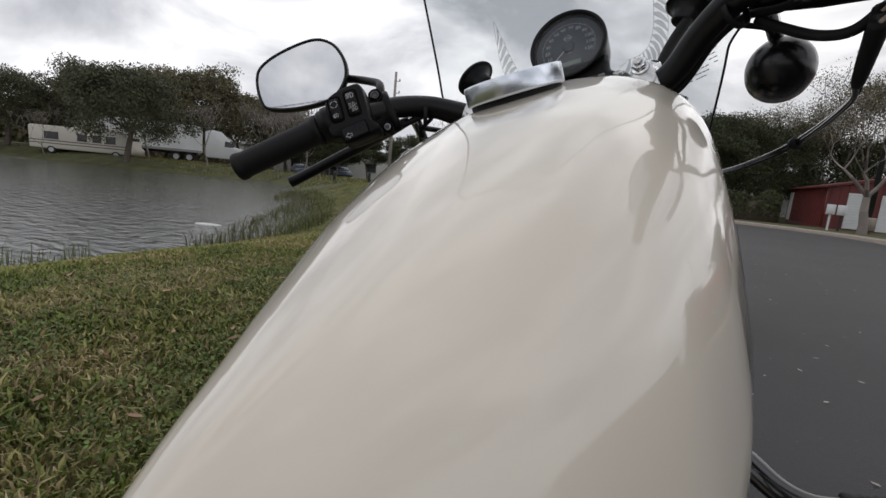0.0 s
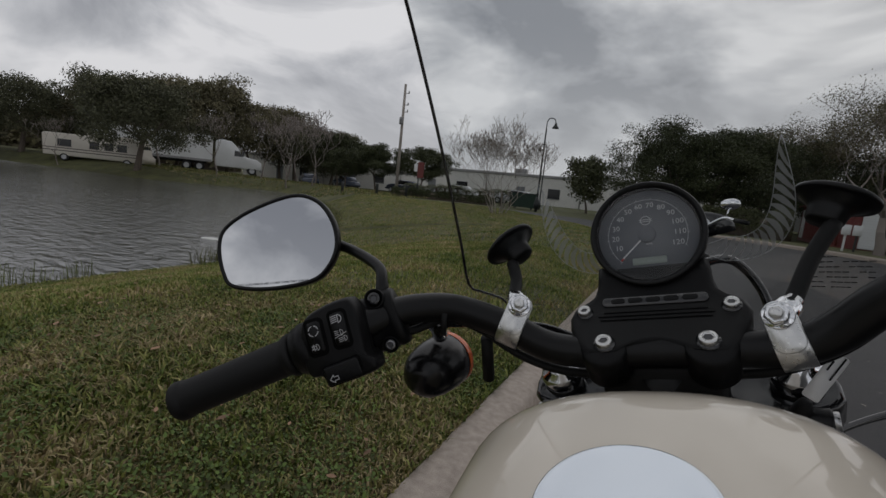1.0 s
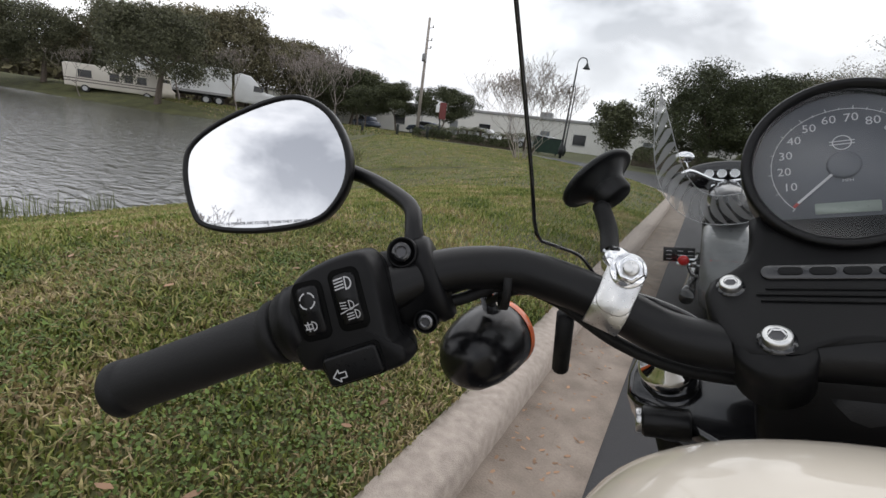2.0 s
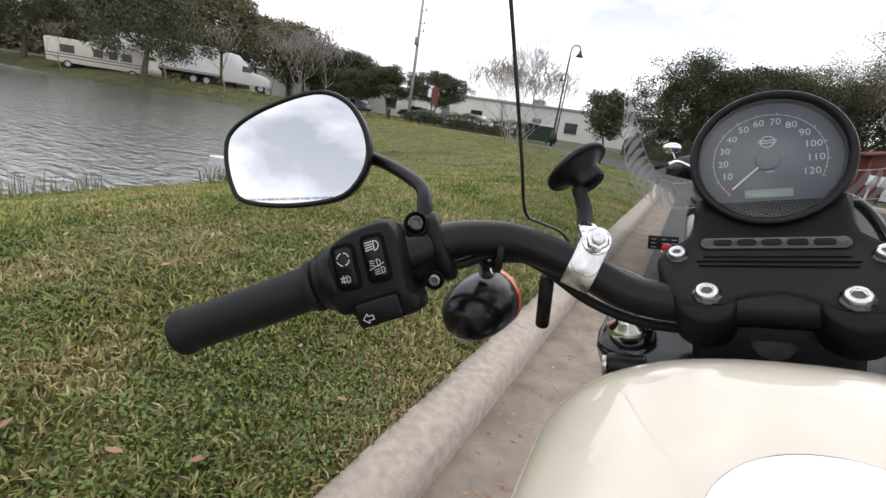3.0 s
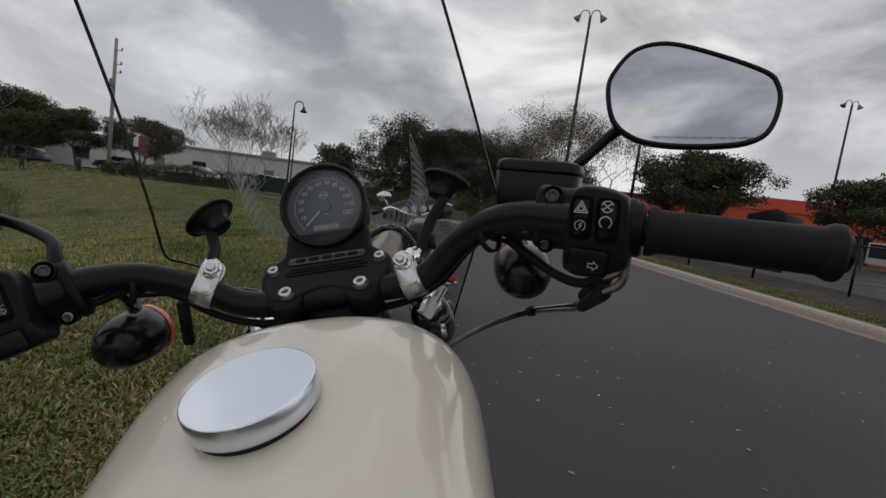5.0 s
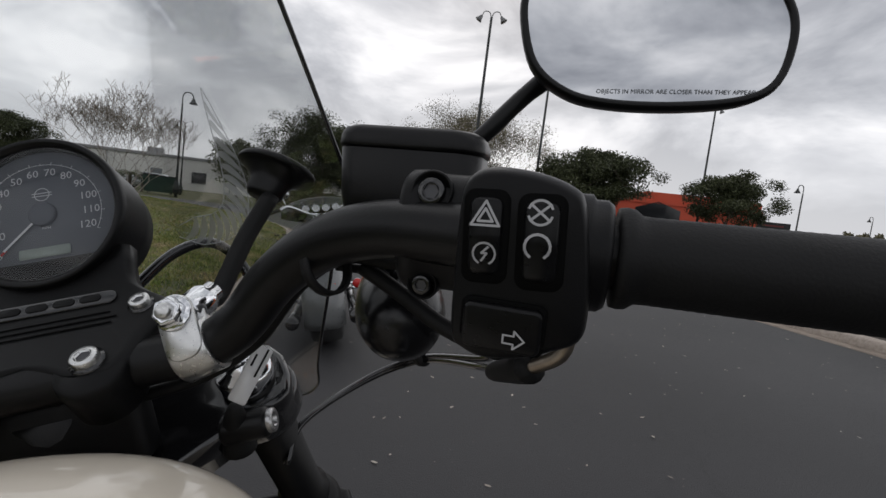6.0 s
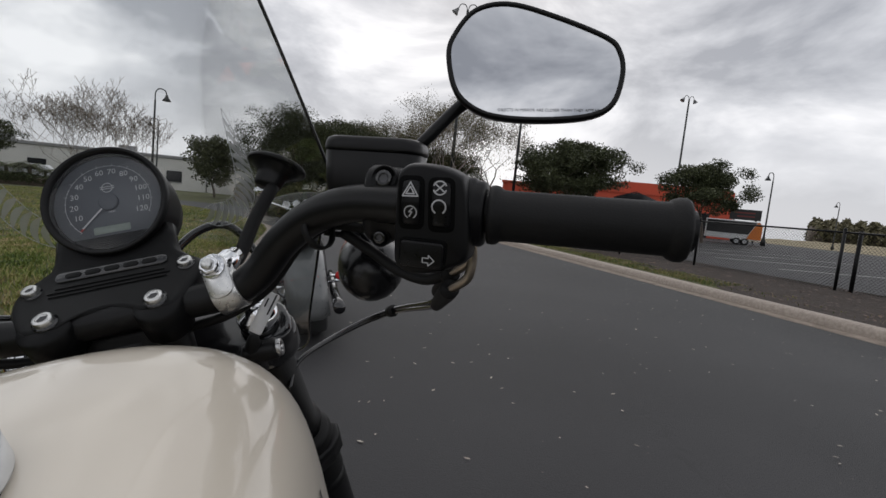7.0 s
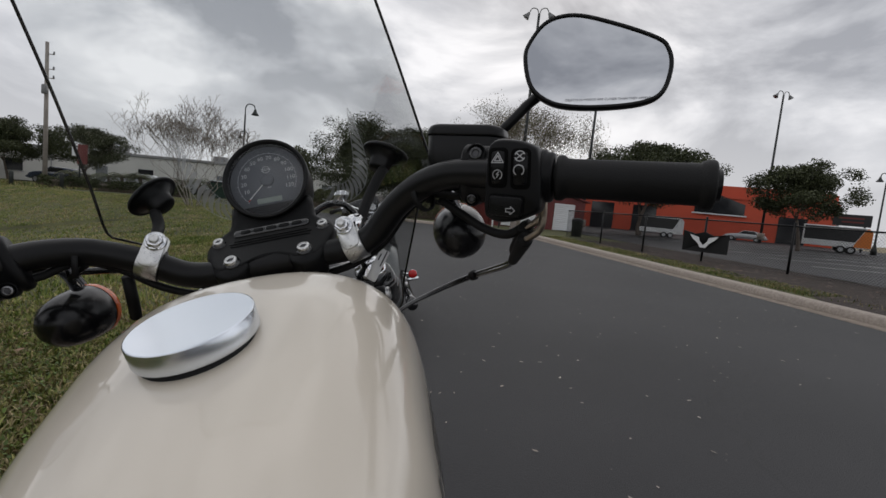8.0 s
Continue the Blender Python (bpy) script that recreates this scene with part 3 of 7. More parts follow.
M_SHELL = material("black_shell", (0.0055, 0.0055, 0.006), (0.004, 0.004, 0.0045), rough=0.40, scale=30, bump=0.00008, bump_scale=1200, spec=0.18)
M_KEY = material("black_key", (0.005, 0.005, 0.0055), (0.004, 0.004, 0.0045), rough=0.3, scale=30, spec=0.22)
# near-black without gloss, painted in for shade round buttons and along the shell seam
M_WELL = material("gap_shade_black", (0.004, 0.004, 0.004), (0.002, 0.002, 0.002), rough=0.7, spec=0.06)
# dark tone paints the shade inside bolt sockets; also the notice's print
M_SOCKET = material("shaded_steel", (0.10, 0.10, 0.105), (0.07, 0.07, 0.075), rough=0.5, metal=0.6)
M_DULLSTEEL = material("dull_steel", (0.26, 0.26, 0.265), (0.2, 0.2, 0.205), rough=0.4, metal=1.0)
M_INK = material("pale_grey_print", (0.46, 0.46, 0.47), (0.40, 0.40, 0.41), rough=0.6)
M_ZINC = material("brushed_zinc", (0.72, 0.72, 0.71), (0.62, 0.62, 0.61), rough=0.3, metal=1.0, scale=40)
M_SATIN = material("satin_black_shell", (0.006, 0.006, 0.0065), (0.004, 0.004, 0.005), rough=0.24, scale=12, spec=0.4)
M_ETCHGREY = material("grey_etching", (0.2, 0.21, 0.22), (0.17, 0.18, 0.19), rough=0.6)
for s in (-1, 1):
    a, b = GRIP_ENDS[s]
    F, d = side_frame(s)
    m = Matrix.Translation(a) @ frame_of(b - a).to_4x4()
    L = (b - a).length
    prof = [(0, 0), (0.0205, 0), (0.021, 0.003), (0.0205, 0.006), (0.0182, 0.009)]
    for k in range(24):
        h = 0.012 + (L - 0.028) * k / 23
        prof += [(0.01795, h), (0.0178, h + 0.0022)]
    fl = 0.0016 if s > 0 else 0.0
    prof += [(0.0180, L - 0.013), (0.0178, L - 0.0118), (0.0186 + fl * 0.4, L - 0.0105), (0.0194 + fl, L - 0.006), (0.0194 + fl, L - 0.002), (0.0182 + fl, L), (0.009, L + 0.0006), (0, L + 0.0006)]
    grip = part("grip", lathe_bm(prof, 40, m), M_RUBBER, bike, "finely ribbed black rubber grip")
    # switch housing: an outline drawn in (along the bar, up the face)
    if s > 0:
        out = [(-0.0185, 0.033), (-0.0101, 0.0378), (0.0082, 0.0368), (0.022, 0.0322), (0.0268, 0.026), (0.0308, 0.0054), (0.0322, -0.0152), (0.0302, -0.026), (0.0202, -0.0318), (0.010, -0.0362), (-0.0055, -0.0385), (-0.015, -0.0362),
               (-0.0205, -0.0298), (-0.0212, -0.0026), (-0.0208, 0.0236)]
    else:
        out = [(-0.0275, 0.0186), (-0.0185, 0.0345), (0.0016, 0.0395), (0.0245, 0.0390), (0.0310, 0.033), (0.0315, 0.020), (0.0282, -0.006), (0.0272, -0.0175), (0.0325, -0.0235), (0.0320, -0.0322), (0.0194, -0.0345), (-0.0145, -0.0325),
               (-0.0203, -0.0218), (-0.0296, -0.0186), (-0.0325, -0.0068)][::-1]
    oc = closed_curve(out, 4)
    ocx = sum(q[0] for q in oc) / len(oc)

    def shell_ring(z, k):
        return [F @ Vector((ocx + (u - ocx) * k, 0.003 + (v - 0.003) * k, z)) for u, v in oc]
    rings = [shell_ring(-0.050, 0.50), shell_ring(-0.047, 0.74), shell_ring(-0.038, 0.93), shell_ring(-0.026, 1.0), shell_ring(-0.014, 1.0), shell_ring(-0.008, 0.992), shell_ring(-0.0035, 0.968), shell_ring(-0.0010, 0.935), shell_ring(0.0, 0.89), shell_ring(0.0, 0.4)]
    house = part("switch_housing", loft_bm(rings), M_SHELL, bike, "black switch housing with white symbols")
    # parting groove where the two shell halves meet
    groove = loft_bm([shell_ring(-0.0235, 1.004), shell_ring(-0.0225, 1.004)], caps=False)
    part("parting_line", groove, M_WELL, house, "dark parting line of the shell")
    FACE = F
    cm = Matrix.Translation(a - d * 0.017) @ frame_of(d).to_4x4()
    part("grip_collar", lathe_bm([(0, -0.004), (0.0240, -0.004), (0.0252, 0.000), (0.0252, 0.006), (0.0232, 0.0075), (0.0232, 0.012), (0.0215, 0.0145), (0, 0.0145)], 36, cm), M_SHELL, house)
    if s < 0:
        U = [[arc(0, 0.0063, 0.0046, 15 + 90 * k, 75 + 90 * k, 6) for k in range(4)],
             [[(-0.005, -0.0072), (-0.0005, -0.0072), (-0.0005, -0.0100), (-0.005, -0.0100)], arc(-0.0005, -0.0086, 0.0026, -90, 90, 8), [(-0.0028, -0.0058), (-0.0028, -0.0114)], [(-0.0042, -0.0072), (-0.0042, -0.0100)]]]
        rocker(house, FACE, -0.0115, 0.0145, 0.0136, 0.0300, -7.0, [(U[0], 0.0008), (U[1], 0.0007)])
        U = [[arc(0.0012, 0.0095, 0.0035, -90, 90, 8), [(0.0012, 0.0130), (0.0012, 0.0060)]] + [[(-0.0052, 0.0122 - 0.0018 * k), (0.0, 0.0128 - 0.0018 * k)] for k in range(4)],
             [arc(0.0008, -0.0032, 0.0026, -90, 90, 8), [(0.0008, -0.0006), (0.0008, -0.0058)], [(-0.0055, -0.0072), (0.006, -0.0038)], arc(0.0030, -0.0090, 0.0024, -90, 90, 8), [(0.0030, -0.0066), (0.0030, -0.0114)]]
             + [[(-0.0045, -0.0010 - 0.0017 * k), (-0.001, -0.0013 - 0.0017 * k)] for k in range(3)] + [[(-0.0022, -0.0082 - 0.0016 * k), (0.0018, -0.0078 - 0.0016 * k)] for k in range(3)]]
        rocker(house, FACE, 0.0120, 0.0138, 0.0136, 0.0312, -6.0, [(U[0], 0.0008), (U[1], 0.0006)])
        tc, tw, th, arrow_at = (0.0017, -0.0226), 0.0335, 0.0172, (-0.0086, -0.0030)
    else:
        U = [[[(-0.0053, 0.0045), (0.0053, 0.0045), (0.0, 0.0135), (-0.0053, 0.0045)], [(-0.0028, 0.0060), (0.0028, 0.0060), (0.0, 0.0107), (-0.0028, 0.0060)]],
             [arc(0.0002, -0.0062, 0.0042, -60, 240), [(0.0017, -0.0035), (-0.0008, -0.0060), (0.0012, -0.0060), (-0.0008, -0.0090)]]]
        rocker(house, FACE, -0.0088, 0.0114, 0.0124, 0.0305, 2.0, [(U[0], 0.0009), (U[1], 0.0008)])
        U = [[arc(-0.0006, 0.0112, 0.0044, 20, 160), arc(-0.0006, 0.0112, 0.0044, 200, 340), [(-0.0042, 0.0082), (0.0030, 0.0142)], [(-0.0042, 0.0142), (0.0030, 0.0082)]],
             [arc(-0.0010, -0.0012, 0.0046, -55, 235)]]
        rocker(house, FACE, 0.0118, 0.0112, 0.0128, 0.0308, 2.5, [(U[0], 0.0009), (U[1], 0.0010)])
        tc, tw, th, arrow_at = (0.0008, -0.0224), 0.0300, 0.0180, (0.0050, -0.0030)
    TM_ = FACE @ Matrix.Translation((tc[0], tc[1], -0.0010)) @ pose(0, 0, 0, 4, 0, -1.0)
    # raised black slab takes the place of a shaded recess
    part("button_gap_shade", slab_bm(rounded_rect(tw + 0.003, th + 0.003, 0.0035), 0.0014, 0.0002, 1, m=TM_), M_WELL, house, "black slab standing for the shaded gap round the button")
    turn = part("turn_button", slab_bm(rounded_rect(tw, th, 0.003), 0.0050, 0.0014, 3, m=TM_), M_KEY, house, "black turn signal button")
    arrow = [(arrow_at[0] + s * x, arrow_at[1] + y) for x, y in ((0.0042, 0), (0.0002, 0.0036), (0.0002, 0.0016), (-0.0038, 0.0016), (-0.0038, -0.0016), (0.0002, -0.0016), (0.0002, -0.0036), (0.0042, 0))]
    part("marking", strokes_bm([arrow], 0.0007, TM_ @ Matrix.Translation((0, 0, 0.0052))), M_INK, turn, "pale printed arrow", smooth=False)
    part("pin", lathe_bm([(0, 0), (0.0032, 0), (0.0032, 0.002), (0.0022, 0.0032), (0, 0.0034)], 16, F @ Matrix.Translation((0.0275, 0.0022, -0.008) if s > 0 else (-0.0290, 0.0030, -0.010)) @ pose(0, 0, 0, 0, 60 * s, 0)), M_STEEL, house, "small steel pin")
    # lever perch: a rounded clamp round the bar, with a raised rim at its inner end and two bolt bosses
    z0 = -0.060 if s < 0 else -0.053

    def perch_ring(u, r, tall):
        return [F @ Vector((-s * u, 0.005 + tall * math.copysign(abs(math.sin(t_)) ** 0.85, math.sin(t_)), z0 + r * math.copysign(abs(math.cos(t_)) ** 0.85, math.cos(t_)))) for t_ in (2 * math.pi * k / 36 for k in range(36))]
    perch = part("lever_perch", loft_bm([perch_ring(0.018, 0.015, 0.018), perch_ring(0.0185, 0.018, 0.026), perch_ring(0.023, 0.020, 0.0300), perch_ring(0.028, 0.0190, 0.0290), perch_ring(0.046, 0.0190, 0.0290), perch_ring(0.049, 0.0208, 0.0305),
                                         perch_ring(0.055, 0.0205, 0.0300), perch_ring(0.0575, 0.0188, 0.0280), perch_ring(0.058, 0.015, 0.018)]), M_SHELL, bike, "black lever perch clamped to the bar")
    for u, v, z, r in ((-0.0420, 0.0252, -0.036, 0.0066), (-0.0440, -0.0200, -0.038, 0.0050)) if s > 0 else ((0.0405, 0.0293, -0.0420, 0.0066), (0.0392, -0.0192, -0.0430, 0.0052)):
        bm_ = F @ Matrix.Translation((u, v, z)) @ pose(0, 0, 0, -12 if v > 0 else 4, 0, 0)
        part("boss", lathe_bm([(r * 1.62, -0.020), (r * 1.58, -0.0010), (r * 1.50, 0.0002), (r * 1.36, 0.0000), (r * 1.30, -0.0030), (0, -0.0030)], 32, bm_), M_SHELL, perch, "round bolt boss")
        bolt = part("bolt", hex_bolt_bm(r, 0.004, bm_ @ Matrix.Translation((0, 0, -0.0028))), M_GLOSS if v > 0 or s > 0 else M_DULLSTEEL, perch, "black socket-head bolt" if v > 0 or s > 0 else "steel socket-head bolt")
        part("socket", socket_bm(r, 0.004, bm_ @ Matrix.Translation((0, 0, -0.0028))), M_SOCKET, bolt, "six-sided socket floor with its shade painted dark", smooth=False)
    # hand lever before the grip
    lev = [(s * 0.225, 0.785, 1.215), (s * 0.262, 0.78, 1.208), (s * 0.32, 0.786, 1.199), (s * 0.38, 0.772, 1.184), (s * 0.43, 0.752, 1.168), (s * 0.446, 0.744, 1.163)]
    lbm = tube_bm(lev, [0.006, 0.0095, 0.009, 0.0085, 0.0085, 0.009], 14, 5)
    part("hand_lever", lbm, M_BLACK, bike, "black hand lever")
    # mirror
    C = Vector((-0.3749, 0.7437, 1.3169)) if s < 0 else Vector((0.392, 0.7433, 1.3043))
    n = (Vector((0.35, -0.92, 0.13)) if s < 0 else Vector((-0.32, -0.92, 0.16))).normalized()
    x = Vector((0, 0, 1)).cross(n).normalized()
    MF = axes(C, x, n.cross(x), n) @ pose(0, 0, 0, 0, 0, 4.5 if s < 0 else -3.8)
    if s < 0:
        shape = [(-0.086, 0.008), (-0.074, 0.031), (-0.036, 0.048), (0.020, 0.057), (0.0515, 0.0445), (0.0665, 0.0165), (0.066, -0.013), (0.050, -0.037), (0.025, -0.050), (-0.028, -0.0515), (-0.073, -0.0425), (-0.085, -0.0245)]
    else:
        shape = [(-0.0725, 0.0355), (-0.0645, 0.055), (-0.0435, 0.0735), (-0.013, 0.0745), (0.025, 0.0575), (0.0685, 0.031), (0.0795, 0.015), (0.080, -0.0055), (0.0695, -0.030), (0.050, -0.039), (0.0145, -0.038), (-0.025, -0.031), (-0.051, -0.020), (-0.069, 0.0015)]
    oc = [(u * 0.975, v * 1.0116 - 0.069 * u) if s < 0 else (u * 1.006, v * 0.991 + 0.0156 * u) for u, v in closed_curve(shape, 5)]
    cx, cy = (float(q) for q in np.mean(oc, axis=0))

    def ringed(k, z):
        return [MF @ Vector((cx + (u - cx) * k, cy + (v - cy) * k, z)) for u, v in oc]

    def inset(dist, z):
        res = []
        for i, (u, v) in enumerate(oc):
            p0, p1 = Vector(oc[i - 1]), Vector(oc[(i + 1) % len(oc)])
            t_ = (p1 - p0).normalized()
            res.append(MF @ Vector((u - t_.y * dist, v + t_.x * dist, z)))
        return res
    sgn = 1 if sum(p[0] * q[1] - q[0] * p[1] for p, q in zip(oc, oc[1:] + oc[:1])) > 0 else -1
    shell = loft_bm([inset(sgn * 0.0052, -0.0005), inset(sgn * 0.0048, 0.0016), inset(sgn * 0.003, 0.0028), inset(sgn * 0.001, 0.0022), inset(0, -0.001), inset(sgn * 0.0005, -0.008),
                     ringed(0.86, -0.018), ringed(0.55, -0.026), ringed(0.2, -0.029)], caps=True)
    mirror = part("mirror", shell, M_BLACK, bike, "black rounded rear-view mirror")
    gbm = bmesh.new()
    gbm.faces.new([gbm.verts.new(q) for q in inset(sgn * 0.0045, 0.0008)])
    gbm.normal_update()
    for f in gbm.faces:
        if f.normal.dot(n) < 0:
            f.normal_flip()
    part("mirror_glass", gbm, M_MIRROR, mirror, "silvered glass reflecting the sky", smooth=False)
    TM = MF @ (Matrix.Translation((-0.022, -0.0420, 0.0013)) @ pose(0, 0, 0, 0, 0, -8.0) if s < 0 else Matrix.Translation((0.012, -0.0265, 0.0013)) @ pose(0, 0, 0, 0, 0, -7.5))
    part("mirror_lettering", text_bm("OBJECTS IN MIRROR ARE CLOSER THAN THEY APPEAR", 0.0036, TM), M_ETCHGREY, mirror, "small grey etched lettering", smooth=False)
    stem = [(0.272, 0.802, 1.215), (0.280, 0.801, 1.245), (0.290, 0.799, 1.265), (0.308, 0.795, 1.279), (s * 0.335, 0.792, 1.297), (s * 0.36, 0.782, 1.310)]
    if s < 0:
        stem = [(-0.2475, 0.7445, 1.238), (-0.249, 0.750, 1.258), (-0.258, 0.762, 1.273), (-0.285, 0.774, 1.288), (-0.316, 0.782, 1.302), (-0.345, 0.784, 1.312)]
    part("mirror_stem", tube_bm(stem, [0.0085, 0.0065, 0.006, 0.006, 0.006, 0.0075], 14, 6), M_BLACK, mirror)
    # turn signal
    TS = Matrix.Translation((-0.242, 0.820, 1.149) if s < 0 else (0.2272, 0.826, 1.159)) @ frame_of((-0.10 if s > 0 else -0.06, -1, -0.06)).to_4x4() @ Matrix.Diagonal((0.93, 0.93, 1.08, 1)) @ (Matrix.Identity(4) if s < 0 else Matrix.Scale(1.04, 4))
    sig = part("turn_signal", lathe_bm([(0, 0.040), (0.010, 0.0392), (0.020, 0.035), (0.029, 0.024), (0.0338, 0.008), (0.0352, -0.008), (0.0352, -0.022), (0.034, -0.0235), (0, -0.0235)], 40, TS), M_SATIN, bike, "satin black bullet turn signal")
    part("lens", lathe_bm([(0.0352, -0.0235), (0.0354, -0.030), (0.030, -0.038), (0.015, -0.042), (0, -0.043)], 40, TS), M_AMBER, sig, "amber lens")
    part("bracket", tube_bm([(s * 0.228, 0.818, 1.186), (s * 0.222, 0.80, 1.20), (s * 0.215, 0.775, 1.215)], [0.009, 0.008, 0.009], 12, 4), M_CHROME, sig, "chrome stem")

# gauge bracket over the risers
prof = [(0.0575, 0.7805, 1.1712), (0.063, 0.7850, 1.1745), (0.0685, 0.7915, 1.1790), (0.0745, 0.806, 1.189), (0.0765, 0.818, 1.197), (0.0735, 0.8265, 1.2035), (0.063, 0.8325, 1.2085), (0.0545, 0.8375, 1.214),
        (0.0515, 0.8425, 1.221), (0.0505, 0.847, 1.229), (0.0500, 0.853, 1.240)]
rings = []
for i, (hw, y, z) in enumerate(prof):
    y1, z1 = prof[min(i + 1, len(prof) - 1)][1:]
    y0, z0 = prof[max(i - 1, 0)][1:]
    dv = Vector((0, y1 - y0, z1 - z0)).normalized()
    nn = Vector((0, -dv.z, dv.y))
    us = np.linspace(-1, 1, 19) * (hw - 0.004)
    outline = [(u, -0.009) for u in us] + [(hw, -0.005), (hw, 0.005)] + [(u, 0.009) for u in us[::-1]] + [(-hw, 0.005), (-hw, -0.005)]
    arch = (0.015, 0.011, 0.006, 0.001)[i] if i < 4 else 0.0
    rings.append([Vector((float(u), y, z)) + nn * (v - 0.007) + dv * (arch * max(0.0, 1 - (u / 0.032) ** 2)) for u, v in outline])
bracket = part("gauge_bracket", loft_bm(rings), M_PLASTIC, bike, "black plastic gauge bracket over the risers")
BN = Vector((0, -0.54, 0.84)).normalized()
BF = axes(Vector((0, 0.804, 1.189)), Vector((1, 0, 0)), BN.cross(Vector((1, 0, 0))), BN)
bm = None
for s in (-1, 1):
    bm = lathe_bm([(0, -0.03), (0.020, -0.03), (0.020, -0.004), (0.0185, 0.0005), (0, 0.0008)], 28, Matrix.Translation((s * 0.0425, 0.785, 1.1755)) @ frame_of(BN).to_4x4(), bm)
part("riser_clamp", box_bm(-0.052, 0.052, 0.802, 0.83, 1.10, 1.156, 0.008, 3, bm), M_PLASTIC, bracket)
for x, y, z, r in ((-0.062, 0.8205, 1.2005, 0.0062), (0.062, 0.8205, 1.2005, 0.0062), (-0.0412, 0.7865, 1.1785, 0.0074), (0.0412, 0.7865, 1.1785, 0.0074)):
    bm_ = Matrix.Translation((x, y, z)) @ frame_of(BN).to_4x4()
    part("washer", lathe_bm([(0, -0.004), (r * 1.28, -0.004), (r * 1.28, 0.0012), (0, 0.0012)], 24, bm_), M_GLOSS, bracket, "dark washer")
    bolt = part("bolt", hex_bolt_bm(r, 0.0055, bm_ @ Matrix.Translation((0, 0, 0.0005))), M_ZINC, bracket, "bright socket-head bolt")
    part("socket", socket_bm(r, 0.0055, bm_ @ Matrix.Translation((0, 0, 0.0005))), M_SOCKET, bolt, "six-sided socket floor with its shade painted dark", smooth=False)
SN = Vector((0, -0.76, 0.65)).normalized()
SF = axes(Vector((0, 0.8295, 1.2072)), Vector((1, 0, 0)), SN.cross(Vector((1, 0, 0))), SN)
strip = part("indicator_strip", slab_bm(rounded_rect(0.092, 0.0105, 0.005), 0.0035, 0.0012, 2, m=SF), M_GLOSS, bracket, "black indicator lamp strip")
for i in range(5):
    part("indicator_lens", slab_bm(rounded_rect(0.0125, 0.0052, 0.0025), 0.0008, 0.0003, 1, m=SF @ Matrix.Translation((-0.031 + 0.0155 * i, 0, 0.0036))), M_PLASTIC, strip, "dark unlit lamp lens")
for i in range(3):
    w = (0.088, 0.098, 0.094)[i]
    part("rib", slab_bm(rounded_rect(w, 0.0010, 0.0004, 1), 0.0007, 0, m=BF @ Matrix.Translation((0, 0.0185 - 0.0048 * i, 0.0015))), M_PLASTIC, bracket)

# speedometer
SPEEDO = Matrix.Translation((0.0, 0.8555, 1.2708)) @ axes(Vector(), Vector((1, 0, 0)), Vector((0, 0.335, 0.942)), Vector((0, -0.942, 0.335)))
speedo = part("speedometer", lathe_bm([(0, -0.078), (0.030, -0.076), (0.046, -0.062), (0.0505, -0.04), (0.0525, -0.012), (0.0535, -0.004), (0.0535, 0.002), (0.052, 0.0045), (0.0495, 0.004), (0.0470, 0.000), (0.0465, -0.006), (0, -0.006)], 72, SPEEDO),
              M_BLACK, bike, "round speedometer with black housing and grey dial")
# dial grey is lightened to carry the sky's reflection in the glass
M_DIAL = material("sheen_lifted_dial_grey", (0.17, 0.18, 0.20), (0.15, 0.16, 0.178), rough=0.55, scale=60)
M_LCD = material("grey_green_display", (0.46, 0.52, 0.46), (0.42, 0.48, 0.42), rough=0.3, scale=40)
M_RED = material("red_print", (0.5, 0.03, 0.02), (0.45, 0.03, 0.02), rough=0.5)
M_PRINT = material("grey_dial_print", (0.72, 0.73, 0.74), (0.66, 0.67, 0.68), rough=0.6)
dial = part("dial", lathe_bm([(0.0464, -0.0065), (0.0464, -0.0055), (0, -0.0055)], 64, SPEEDO), M_DIAL, speedo, "grey dial with the sky's sheen put into its colour")
DF = SPEEDO @ Matrix.Translation((0, 0, -0.0050))
for i, v in enumerate(range(10, 130, 10)):
    a = radians((v - 65) * 2.09)
    part("numeral", text_bm(str(v), 0.0076, DF @ Matrix.Translation((0.0298 * math.sin(a), 0.0298 * math.cos(a) + 0.001, 0))), M_PRINT, dial, smooth=False)
ticks = []
for v in range(0, 121, 5):
    a = radians((v - 65) * 2.09)
    r1 = 0.0385 if v % 10 == 0 else 0.0375
    ticks.append([(0.0362 * math.sin(a), 0.0362 * math.cos(a)), (r1 * math.sin(a), r1 * math.cos(a))])
part("scale_marks", strokes_bm(ticks + [[(0.0366 * math.sin(radians((v - 65) * 2.09)), 0.0366 * math.cos(radians((v - 65) * 2.09))) for v in range(0, 121, 3)]], 0.0004, DF), M_PRINT, dial, smooth=False)
part("badge", strokes_bm([arc(0, 0.0145, 0.0045, 0, 360, 20), [(-0.006, 0.0155), (0.006, 0.0155)], [(-0.006, 0.0135), (0.006, 0.0135)]], 0.0006, DF), M_PRINT, dial, "small grey shield mark", smooth=False)
part("display", slab_bm(rounded_rect(0.031, 0.0068, 0.0008, 2), 0.0006, 0, m=DF @ Matrix.Translation((0, -0.0270, 0))), M_LCD, dial, "blank grey-green display")
part("unit_mark", text_bm("MPH", 0.0028, DF @ Matrix.Translation((0.0015, -0.010, 0))), M_PRINT, dial, smooth=False)
na = radians(-64 * 2.09)
part("needle", strokes_bm([[(0, 0), (0.0325 * math.sin(na), 0.0325 * math.cos(na))]], 0.0015, DF, 0.0015), M_WHITE, dial, "white needle resting at zero", smooth=False)
